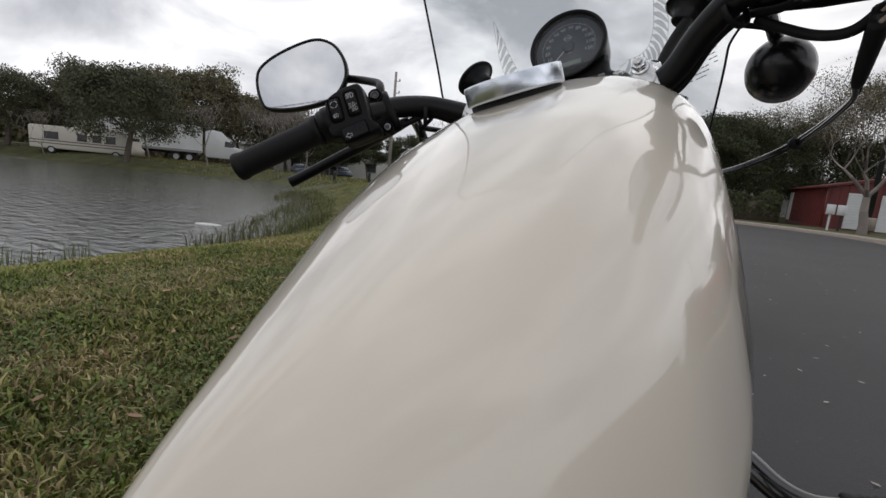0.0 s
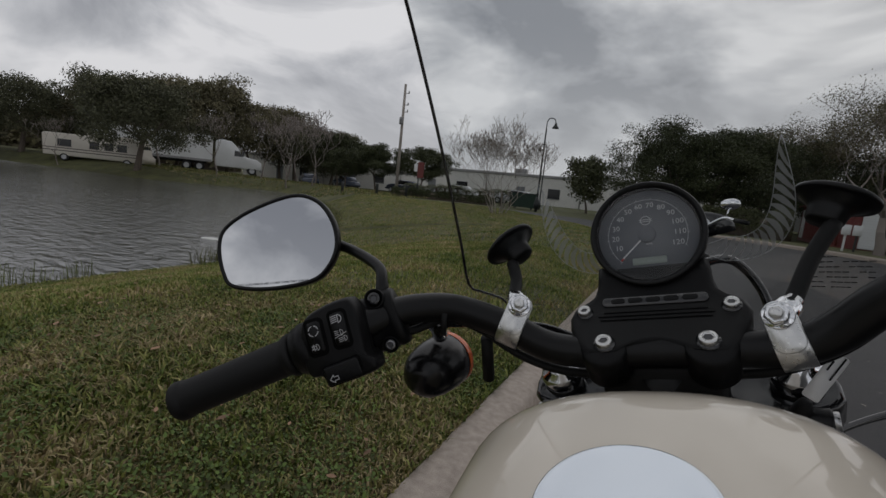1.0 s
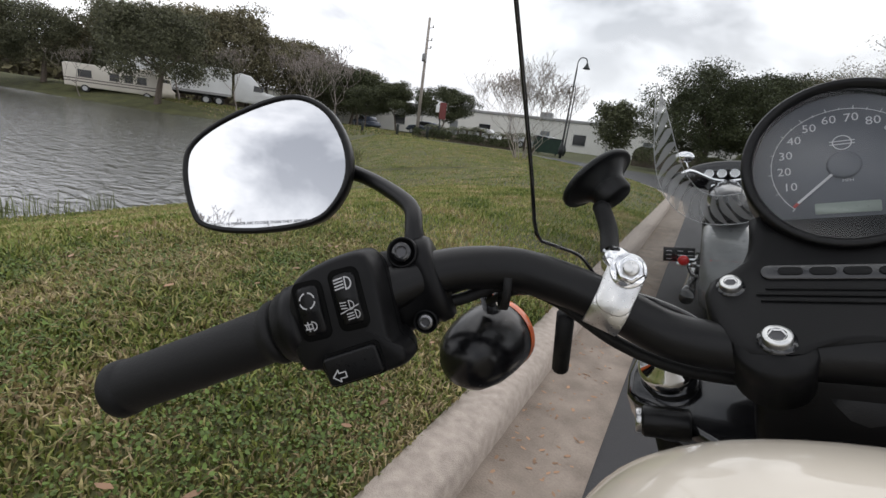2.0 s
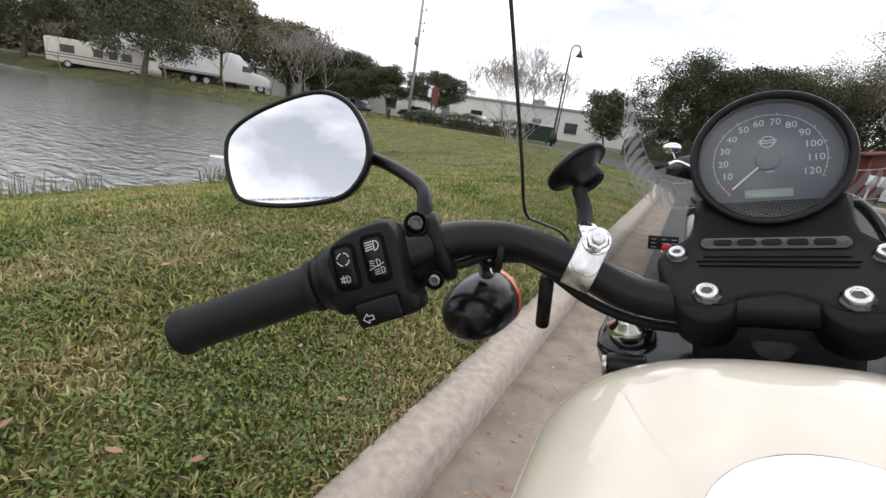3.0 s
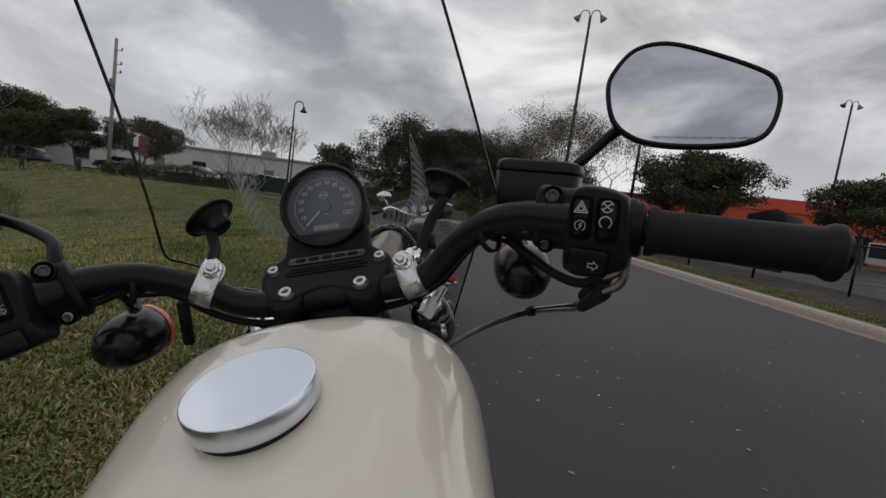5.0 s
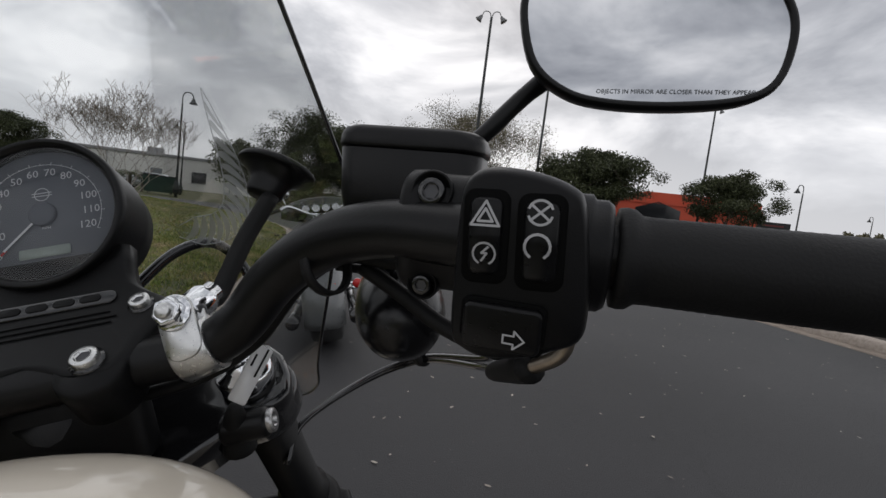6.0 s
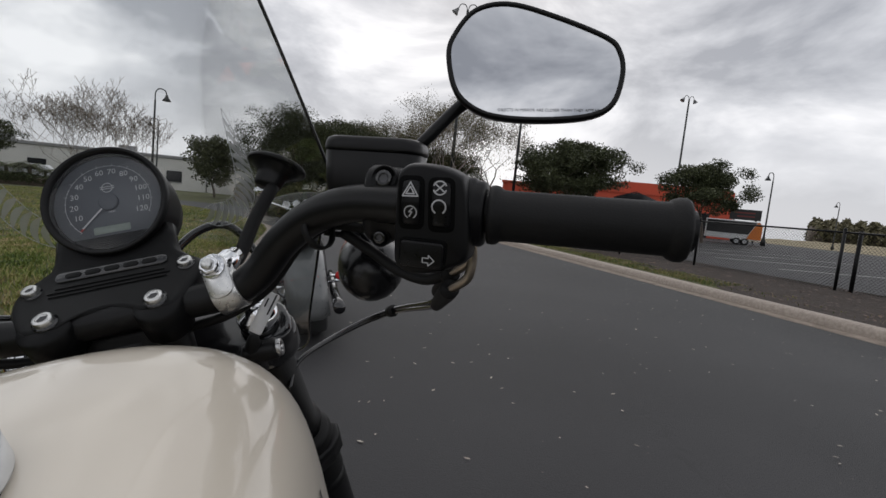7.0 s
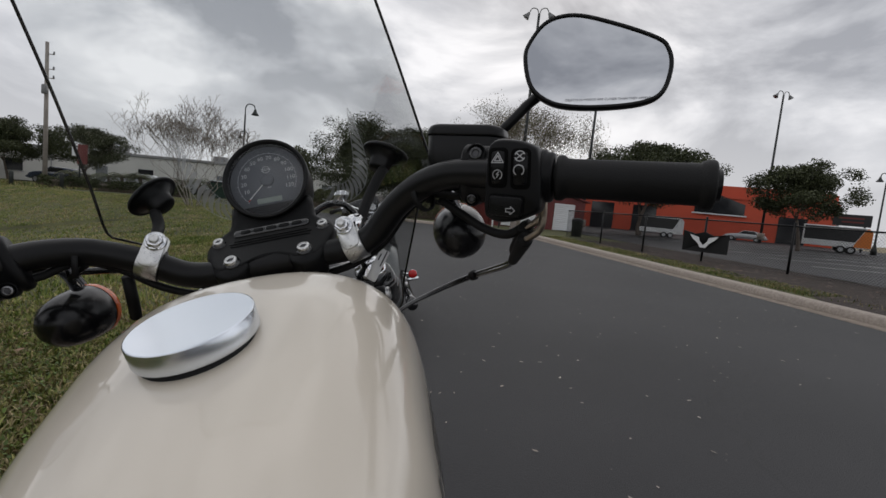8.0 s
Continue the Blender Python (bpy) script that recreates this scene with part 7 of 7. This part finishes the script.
# banner on the fence with a plain winged emblem
bn = empty("fence_banner", pose(9.97, 12.95, ground_z(9.9, 12.95) + 0.42, 0, 0, -70), "black fabric banner tied to the fence with a white winged emblem", "banner")
part("cloth", loft_bm([[Vector((x, -0.06 - 0.03 * math.sin(3 * x + z * 4), z)) for x, z in ((-0.7, -0.02), (0.7, 0.0), (0.7, 0.58), (0.25, 0.5), (0, 0.6), (-0.3, 0.52), (-0.7, 0.6))] for _ in (0,)] + [[Vector((x, -0.02, z)) for x, z in ((-0.7, -0.02), (0.7, 0.0), (0.7, 0.58), (0.25, 0.5), (0, 0.6), (-0.3, 0.52), (-0.7, 0.6))]]), M_RUBBER, bn, smooth=False)
part("emblem", slab_bm([(-0.36, 0.16), (-0.12, 0.10), (-0.10, 0.02), (0, -0.08), (0.10, 0.02), (0.12, 0.10), (0.36, 0.16), (0.28, 0.06), (0.14, -0.04), (0.07, -0.14), (-0.07, -0.14), (-0.14, -0.04), (-0.28, 0.06)][::-1], 0.01, 0,
                       m=axes(Vector((0.0, -0.11, 0.30)), Vector((1.25, 0, 0)), Vector((0, 0, 1.25)), Vector((0, -1, 0)))), M_WHITE, bn, "white winged emblem", smooth=False)
# bollards and a red roadside sign
bl = mesh_object("bollard", lathe_bm([(0, -0.2), (0.11, -0.2), (0.11, 1.05), (0.09, 1.12), (0, 1.14)], 14), M_DARKPOLE)
tagged(bl, "dark timber bollard on the lawn", "bollard", "bollards on the lawn")
stand(bl, -23.6, 30.0, -0.6)
for x, y, z in ((-21.3, 31.4, -0.45), (-19.2, 32.4, -0.3)):
    stand_copy(bl, x, y, z)
sg = empty("roadside_sign", pose(-19.7, 35.0, 0.0, 0, 0, 20), "red and white sign on a dark post", "sign")
part("post", tube_bm([(0, 0, -0.2), (0, 0, 2.9)], 0.05, 10, 1, smooth=False), M_DARKPOLE, sg)
part("panel", box_bm(-0.12, 0.42, -0.1, -0.05, 1.5, 2.8, 0.02, 1), M_REDSHED, sg, "dark red panel", smooth=False)
part("panel", box_bm(-0.42, -0.14, -0.1, -0.05, 2.0, 2.6, 0.02, 1), M_VANWHITE, sg, "white panel", smooth=False)


# ---- vehicles ----
M_TYRE = material("tyre_rubber", (0.03, 0.03, 0.03), (0.02, 0.02, 0.02), rough=0.85, scale=10)
M_BLUECAR = material("blue_grey_car_paint", (0.05, 0.065, 0.10), (0.04, 0.055, 0.085), rough=0.25, scale=1, coat=0.6)
M_SILVER = material("silver_car_paint", (0.45, 0.46, 0.47), (0.4, 0.41, 0.42), rough=0.3, scale=1, coat=0.5)
M_BEIGE = material("beige_coach_paint", (0.62, 0.58, 0.50), (0.55, 0.51, 0.44), rough=0.4, scale=0.8)
M_STRIPE = material("brown_stripe", (0.12, 0.10, 0.09), (0.1, 0.08, 0.07), rough=0.5)
M_BLACKBOX = material("black_trailer_skin", (0.015, 0.015, 0.016), (0.012, 0.012, 0.013), rough=0.35, scale=1)
M_TRORANGE = material("orange_trailer_skin", (0.75, 0.22, 0.03), (0.68, 0.19, 0.03), rough=0.4, scale=1)


def road_wheel(parent, x, y, r, w):
    m = Matrix.Translation((x, y, r)) @ frame_of((1, 0, 0)).to_4x4()
    t = part("wheel", lathe_bm([(r * 0.6, -w / 2), (r * 0.92, -w / 2), (r, -w * 0.35), (r, w * 0.35), (r * 0.92, w / 2), (r * 0.6, w / 2)], 28, m), M_TYRE, parent)
    part("rim", lathe_bm([(0, -w * 0.42), (r * 0.5, -w * 0.42), (r * 0.62, -w * 0.46), (r * 0.62, w * 0.46), (r * 0.5, w * 0.42), (0, w * 0.42)], 28, m), M_SILVER, t, "bright rim")


def side_slab(outline, x0, x1, bevel=0.04):
    """A body drawn in side view (y, z) and given width."""
    return slab_bm(outline, x1 - x0, bevel, 2, m=axes(Vector((x0, 0, 0)), Vector((0, 1, 0)), Vector((0, 0, 1)), Vector((1, 0, 0))))


def car(paint, label):
    root = tagged(new("car"), label, "car", "parked cars")
    body = [(-2.2, 0.35), (-2.25, 0.75), (-2.1, 0.95), (-1.0, 1.0), (1.0, 0.98), (2.0, 0.82), (2.25, 0.6), (2.2, 0.35)]
    part("body", side_slab(closed_curve(body, 2), -0.88, 0.88, 0.08), paint, root)
    cab = [(-1.75, 0.93), (-1.2, 1.42), (0.1, 1.45), (0.95, 0.93)]
    part("cabin", side_slab(cab, -0.76, 0.76, 0.1), paint, root)
    for s in (-1, 1):
        part("window", side_slab([(-1.5, 0.98), (-1.1, 1.36), (0.05, 1.38), (0.7, 0.98)], s * 0.775 - 0.01, s * 0.775 + 0.01, 0), M_DARKGLASS, root, "dark side window", smooth=False)
        for y in (-1.4, 1.4):
            road_wheel(root, s * 0.82, y, 0.33, 0.2)
        part("headlight", slab_bm(rounded_rect(0.34, 0.15, 0.05), 0.05, 0.01, 1, m=axes(Vector((s * 0.62, 2.18, 0.68)), Vector((1, 0, 0)), Vector((0, 0, 1)), Vector((0, 1, 0)))), M_SILVER, root)
        part("tail_light", slab_bm(rounded_rect(0.3, 0.16, 0.04), 0.05, 0.01, 1, m=axes(Vector((s * 0.62, -2.17, 0.8)), Vector((1, 0, 0)), Vector((0, 0, 1)), Vector((0, -1, 0)))), M_REDSHED, root, "red tail light")
    return root


c1 = car(M_BLUECAR, "dark blue-grey sedan parked before the warehouse")
stand(c1, -26.0, 43.5, -0.3, 70)
c2 = car(M_SILVER, "silver sedan parked before the warehouse")
stand(c2, -20.5, 44.5, -0.2, 80)
stand_copy(c1, -35.5, 45.5, -0.6, 60)
stand_copy(c1, -39.0, 43.0, -0.7, 50)
stand_copy(c2, -14.5, 45.5, -0.1, 85)
stand_copy(c2, 32.2, 37.0, 0.63, 40, 0.66)


def motorhome():
    root = empty("motorhome", pose(-50.9, 26.8, -0.45, 0, 0, -62) @ Matrix.Diagonal((0.9, 1.0, 0.84, 1)), "beige motorhome with dark stripes parked under the trees", "motorhome")
    prof = [(-4.6, 0.55), (-4.7, 2.9), (-4.5, 3.05), (3.9, 3.05), (4.3, 2.6), (4.45, 1.5), (4.75, 1.2), (4.75, 0.55)]
    part("body", side_slab(prof, -1.2, 1.2, 0.12), M_BEIGE, root)
    for z in (1.05, 1.35):
        part("stripe", box_bm(1.2, 1.215, -4.6, 4.3, z, z + 0.1), M_STRIPE, root, smooth=False)
    for y, w in ((-3.2, 1.3), (-0.2, 0.9), (1.2, 0.8), (2.4, 0.9)):
        win = part("window", box_bm(1.2, 1.22, y, y + w, 1.65, 2.4, 0.005, 1), M_DARKGLASS, root, "dark window", smooth=False)
        part("frame", box_bm(1.2, 1.235, y - 0.06, y + w + 0.06, 1.58, 1.65), M_STRIPE, win, smooth=False)
    part("windscreen", box_bm(-1.0, 1.0, 4.28, 4.36, 1.6, 2.5), M_DARKGLASS, root, smooth=False)
    part("roof_unit", box_bm(-0.5, 0.5, -1.0, 0.2, 3.05, 3.35, 0.08, 2), M_BEIGE, root)
    part("roof_unit", box_bm(-0.5, 0.5, 2.0, 3.0, 3.05, 3.3, 0.08, 2), M_BEIGE, root)
    for s in (-1, 1):
        for y in (-2.6, 3.3):
            road_wheel(root, s * 1.08, y, 0.42, 0.25)


motorhome()


def semi_truck():
    root = empty("semi_truck", pose(-51.6, 35.2, -0.25, 0, 0, -38), "white semi truck with a long white box trailer", "truck")
    tr = part("trailer", side_slab([(-7.6, 1.15), (-7.6, 4.05), (3.6, 4.05), (3.6, 1.15)], -1.28, 1.28, 0.05), M_VANWHITE, root, "white box trailer", smooth=False)
    part("trailer_rail", box_bm(1.27, 1.30, -7.55, 3.55, 1.1, 1.35), M_ROOF, tr, "grey lower rail", smooth=False)
    for k in range(10):
        part("panel_seam", box_bm(1.28, 1.295, -7.0 + 1.05 * k, -6.97 + 1.05 * k, 1.35, 4.0), M_VANWHITE, tr, smooth=False)
    part("underframe", box_bm(-0.6, 0.6, -7.2, 3.0, 0.8, 1.15), M_TYRE, root, smooth=False)
    sl = part("cab", side_slab([(3.9, 0.7), (3.9, 3.6), (4.5, 3.85), (5.6, 3.7), (6.3, 3.0), (6.8, 2.15), (8.4, 1.85), (8.9, 1.5), (9.0, 0.65)], -1.2, 1.2, 0.15), M_VANWHITE, root, "white tractor cab with sleeper")
    part("cab_window", side_slab([(5.9, 2.05), (5.95, 2.7), (6.45, 2.65), (6.9, 2.05)], 1.19, 1.22, 0), M_DARKGLASS, sl, smooth=False)
    part("windscreen", box_bm(-1.0, 1.0, 6.75, 7.0, 2.05, 2.7), M_DARKGLASS, sl, smooth=False)
    part("bumper", box_bm(-1.2, 1.2, 8.9, 9.12, 0.4, 0.75, 0.05, 2), M_SILVER, sl)
    for s in (-1, 1):
        for y in (-6.5, -5.3, 1.0, 2.3, 7.9):
            road_wheel(root, s * 1.0, y, 0.5, 0.35)


semi_truck()


def box_trailer(label, orange):
    root = tagged(new("cargo_trailer"), label, "trailer", "cargo trailers in the lot")
    part("body", side_slab([(-2.4, 0.5), (-2.4, 2.35), (2.1, 2.35), (2.4, 2.0), (2.4, 0.5)], -1.05, 1.05, 0.05), M_VANWHITE, root, smooth=False)
    for s in (-1, 1):
        part("dark_panel", side_slab([(-2.3, 1.05), (-2.3, 2.25), (1.9, 2.25), (1.3, 1.05)], s * 1.055 - 0.01, s * 1.055 + 0.01, 0), M_BLACKBOX, root, "black side panel", smooth=False)
        if orange:
            part("orange_panel", side_slab([(1.35, 1.05), (1.95, 2.25), (2.1, 2.3), (2.38, 1.98), (2.38, 0.6), (1.2, 0.6)], s * 1.06 - 0.01, s * 1.06 + 0.01, 0), M_TRORANGE, root, "orange side panel", smooth=False)
        for y in (0.4, 1.1):
            road_wheel(root, s * 1.0, y, 0.33, 0.2)
    part("tow_bar", tube_bm([(0, -2.4, 0.5), (0, -3.4, 0.5)], 0.06, 8, 1, smooth=False), M_TYRE, root)
    for k in range(3):
        part("roof_rack", tube_bm([(-0.9, -1.5 + 1.2 * k, 2.5), (0.9, -1.5 + 1.2 * k, 2.5)], 0.03, 8, 1, smooth=False), M_TYRE, root)
    return root


t1 = box_trailer("black and white cargo trailer with an orange nose", True)
stand(t1, 31.2, 28.0, 0.635, -135, 0.75)
t2 = box_trailer("white cargo trailer with black upper panels", False)
stand(t2, 20.3, 31.2, 0.465, -120, 0.6)


# ---- the second motorcycle, parked ahead ----
M_TAILRED = material("red_tail_lens", (0.5, 0.02, 0.02), (0.4, 0.015, 0.015), rough=0.15, scale=30)
M_FENDERGREY = material("silver_grey_paint", (0.15, 0.155, 0.155), (0.12, 0.125, 0.125), rough=0.3, scale=3, coat=0.6)


def cruiser():
    root = empty("motorcycle", Matrix.Translation((0.37, 4.55, 0.0)) @ pose(0, 0, 0, 0, -11, -1.0) @ Matrix.Scale(1.08, 4), "black touring motorcycle with silver rear fender parked ahead by the kerb", "motorcycle")

    def wheel2(y, r, w):
        m = Matrix.Translation((0, y, r)) @ frame_of((1, 0, 0)).to_4x4()
        t = part("wheel", lathe_bm([(r * 0.62, -w * 0.4), (r * 0.8, -w / 2), (r * 0.93, -w * 0.42), (r, 0), (r * 0.93, w * 0.42), (r * 0.8, w / 2), (r * 0.62, w * 0.4)], 44, m), M_TYRE, root)
        part("rim", lathe_bm([(0, -0.05), (0.05, -0.05), (0.06, -0.01), (r * 0.55, -0.01), (r * 0.62, -w * 0.4), (r * 0.62, w * 0.4), (r * 0.55, 0.01), (0.06, 0.01), (0.05, 0.05), (0, 0.05)], 36, m), M_CHROME, t, "chrome rim")
    wheel2(0.0, 0.33, 0.25)
    wheel2(1.62, 0.33, 0.12)
    rings = []
    for k in range(19):
        a = radians(200 - 170 * k / 18)
        c = Vector((0, 0.37 * math.cos(a), 0.34 + 0.37 * math.sin(a)))
        e = Vector((0, math.cos(a), math.sin(a)))
        rings.append([c + Vector((u, 0, 0)) + e * v for u, v in ((-0.155, -0.07), (-0.150, -0.01), (-0.09, 0.035), (0.09, 0.035), (0.150, -0.01), (0.155, -0.07), (0.14, -0.07), (0.08, 0.01), (-0.08, 0.01), (-0.14, -0.07))])
    part("rear_fender", loft_bm(rings), M_FENDERGREY, root, "dark silver rear fender")
    part("tail_light", slab_bm(rounded_rect(0.20, 0.030, 0.012), 0.02, 0.004, 2, m=axes(Vector((0, -0.335, 0.525)), Vector((1, 0, 0)), Vector((0, -0.45, 0.89)), Vector((0, -0.89, -0.45)))), M_TAILRED, root, "wide red tail lamp strip")
    plate = part("number_plate", box_bm(-0.39, -0.19, -0.16, -0.155, 0.47, 0.57, 0.002, 1), M_BLACK, root, "dark side-mounted plate")
    for k in range(3):
        for x0 in (-0.37, -0.30, -0.235):
            part("plate_bar", box_bm(x0, x0 + 0.035, -0.163, -0.1605, 0.486 + 0.029 * k, 0.490 + 0.029 * k), M_INK, plate, "pale bar", smooth=False)
    part("plate_bracket", tube_bm([(-0.25, -0.15, 0.48), (-0.21, -0.1, 0.38), (-0.15, 0.0, 0.33)], 0.012, 10, 4), M_CHROME, root, "chrome plate bracket")
    fair = []
    for k in range(13):
        a_ = math.pi * k / 12
        w_, h_ = 0.40 * math.cos(a_), 0.20 * abs(math.sin(a_)) ** 0.7
        fair.append([Vector((w_ * q, 1.18 + 0.22 * r_, 0.96 + h_ * q - 0.10 * (1 - q))) for q, r_ in ((0.25, 0.0), (0.9, 0.0), (1.0, 0.08), (1.0, 0.35), (0.8, 0.8), (0.3, 1.0))])
    part("fairing", loft_bm(fair), M_GLOSS, root, "black wide touring fairing")
    for k in range(4):
        gm = Matrix.Translation((-0.15 + 0.1 * k, 1.168, 1.045)) @ frame_of((0, -1, 0.15)).to_4x4()
        gd = part("gauge", lathe_bm([(0, 0.0), (0.030, 0.0), (0.030, 0.008), (0.037, 0.012), (0.040, 0.004), (0.040, -0.01)], 24, gm), M_CHROME, root, "chrome-rimmed gauge")
        part("gauge_face", lathe_bm([(0.029, 0.003), (0, 0.0035)], 24, gm), M_PRINT, gd, "pale dial")
    for s in (-1, 1):
        sig_ = part("turn_signal", lathe_bm([(0, -0.05), (0.02, -0.045), (0.034, -0.02), (0.036, 0), (0, 0)], 20, Matrix.Translation((s * 0.255, -0.26, 0.50)) @ frame_of((0, -1, 0)).to_4x4()), M_CHROME, root, "chrome bullet turn signal")
        part("lens", lathe_bm([(0.035, 0.0), (0.033, 0.012), (0.018, 0.02), (0, 0.022)], 20, Matrix.Translation((s * 0.255, -0.26, 0.50)) @ frame_of((0, -1, 0)).to_4x4()), M_TAILRED, sig_, "red lens")
        part("stalk", tube_bm([(s * 0.13, -0.2, 0.5), (s * 0.25, -0.24, 0.5)], 0.010, 10, 1, smooth=False), M_CHROME, sig_)
        part("shock", tube_bm([(s * 0.14, 0.05, 0.36), (s * 0.14, 0.2, 0.66)], 0.025, 12, 1, smooth=False), M_BLACK, root, "black shock")
        part("exhaust", tube_bm([(s * 0.2, 0.9, 0.34), (s * 0.21, 0.4, 0.27), (s * 0.22, -0.45, 0.29)], [0.025, 0.04, 0.045], 16, 4), M_GLOSS, root, "black exhaust")
        part("floorboard", box_bm(s * 0.26 - 0.06, s * 0.26 + 0.06, 0.8, 1.15, 0.26, 0.29, 0.01, 1), M_TYRE, root)
        part("foot_peg", tube_bm([(s * 0.14, 0.35, 0.34), (s * 0.33, 0.33, 0.36)], 0.014, 10, 1, smooth=False), M_CHROME, root)
        part("handlebar", tube_bm([(0, 1.02, 0.98), (s * 0.12, 1.0, 1.0), (s * 0.28, 0.88, 1.08), (s * 0.36, 0.76, 1.06), (s * 0.43, 0.66, 1.04)], 0.014, 12, 5), M_CHROME, root, "chrome handlebar")
        part("grip", tube_bm([(s * 0.36, 0.76, 1.06), (s * 0.44, 0.645, 1.036)], 0.019, 14, 1, smooth=False), M_RUBBER, root)
        part("mirror_stem", tube_bm([(s * 0.3, 0.85, 1.08), (s * 0.33, 0.86, 1.17)], 0.006, 8, 1, smooth=False), M_CHROME, root)
        mb = lathe_bm([(0, -0.012), (0.05, -0.012), (0.062, 0.0), (0.055, 0.015), (0.02, 0.028), (0, 0.03)], 28)
        bmesh.ops.scale(mb, verts=mb.verts, vec=(1.25, 0.8, 1))
        part("mirror", moved(mb, Matrix.Translation((s * 0.34, 0.86, 1.2)) @ frame_of((0, 1, 0.1)).to_4x4()), M_CHROME, root, "chrome mirror")
        part("fork_leg", tube_bm([(s * 0.1, 1.1, 0.95), (s * 0.1, 1.62, 0.33)], 0.028, 14, 1, smooth=False), M_CHROME, root)
    part("seat", loft_bm([[Vector((u * w, y, z + v)) for u, v in rounded_rect(2, 0.1, 0.035, 3)] for y, w, z in ((-0.25, 0.1, 0.82), (0.0, 0.14, 0.80), (0.2, 0.15, 0.76), (0.42, 0.13, 0.72), (0.55, 0.07, 0.76))]), M_RUBBER, root, "black seat")
    part("fuel_tank", loft_bm([[Vector((math.cos(a) * w, y, z + (0.11 if math.sin(a) > 0 else 0.1) * math.sin(a))) for a in (2 * math.pi * k / 20 for k in range(20))] for y, w, z in ((0.5, 0.03, 0.8), (0.55, 0.1, 0.82), (0.7, 0.15, 0.85), (0.88, 0.15, 0.88), (0.98, 0.1, 0.89), (1.02, 0.03, 0.89))]), M_GLOSS, root, "gloss black tank")
    part("engine", box_bm(-0.17, 0.17, 0.45, 1.0, 0.25, 0.72, 0.05, 2), M_BLACK, root, "black engine")


cruiser()


# ---- small things round the lot ----
M_DUMPGREEN = material("dark_green_steel", (0.018, 0.045, 0.032), (0.012, 0.03, 0.022), rough=0.55, scale=3)
dump = empty("dumpster", pose(-10.7, 36.2, ground_z(-10.7, 36.2), 0, 0, 10), "dark green steel dumpster before the warehouse", "dumpster")
part("body", loft_bm([[Vector((u * w, v * w2, z)) for u, v in ((-1, -1), (1, -1), (1, 1), (-1, 1))] for w, w2, z in ((0.85, 0.55, 0.12), (0.95, 0.7, 1.1), (0.98, 0.73, 1.12), (0.98, 0.73, 1.18))]), M_DUMPGREEN, dump, smooth=False)
for s in (-1, 1):
    part("lid", box_bm(min(0, s * 0.97) + 0.01, max(0, s * 0.97) - 0.01, -0.74, 0.74, 1.18, 1.24, 0.02, 1), M_RUBBER, dump, "black plastic lid")
    part("fork_pocket", box_bm(s * 1.02 - 0.06, s * 1.02 + 0.06, -0.3, 0.3, 0.62, 0.78, 0.01, 1), M_DUMPGREEN, dump)
    for y in (-0.4, 0.4):
        part("caster", lathe_bm([(0, -0.03), (0.07, -0.03), (0.07, 0.03), (0, 0.03)], 14, Matrix.Translation((s * 0.65, y, 0.07)) @ frame_of((1, 0, 0)).to_4x4()), M_TYRE, dump)
board = empty("billboard", pose(36.4, 31.6, 0.72, 0, 0, -48), "dark sign board on two posts behind the lot", "sign")
for s in (-1, 1):
    part("post", tube_bm([(s * 0.8, 0, -0.3), (s * 0.8, 0, 2.8)], 0.07, 10, 1, smooth=False), M_DARKPOLE, board)
part("panel", box_bm(-1.15, 1.15, -0.09, 0.05, 1.95, 2.85, 0.02, 1), M_BLACKBOX, board, "dark panel", smooth=False)
for k in range(2):
    part("bar", box_bm(-0.8 + 0.2 * k, 0.7, -0.105, -0.09, 2.5 - 0.3 * k, 2.62 - 0.3 * k), M_REDSHED, board, "dark red bar", smooth=False)
bin_ = empty("trash_can", pose(10.2, 22.6, ground_z(10.2, 22.6) + 0.1), "dark round trash can by the fence end", "trash can")
part("body", lathe_bm([(0, -0.1), (0.24, -0.1), (0.28, 0.75), (0.29, 0.78), (0, 0.78)], 24), M_DARKPOLE, bin_)
part("lid", lathe_bm([(0.3, 0.78), (0.3, 0.84), (0.2, 0.93), (0, 0.95)], 24), M_BLACK, bin_)
mail = empty("mailbox_stand", pose(6.95, 26.3, ground_z(6.95, 26.3) + 0.05, 0, 0, -15) @ Matrix.Scale(0.85, 4), "white mailbox cabinets on two posts before the shed", "mailbox")
for s in (-1, 1):
    part("post", box_bm(s * 0.22 - 0.05, s * 0.22 + 0.05, -0.05, 0.05, -0.2, 0.95, 0.01, 1), M_VANWHITE if s < 0 else M_DARKPOLE, mail, smooth=False)
    cab_ = part("cabinet", box_bm(s * 0.22 - 0.19, s * 0.22 + 0.19, -0.2, 0.2, 0.9, 1.42, 0.03, 2), M_VANWHITE, mail, "white metal cabinet")
    part("door", box_bm(s * 0.22 - 0.16, s * 0.22 + 0.16, -0.215, -0.2, 0.94, 1.38, 0.01, 1), M_VANWHITE, cab_)
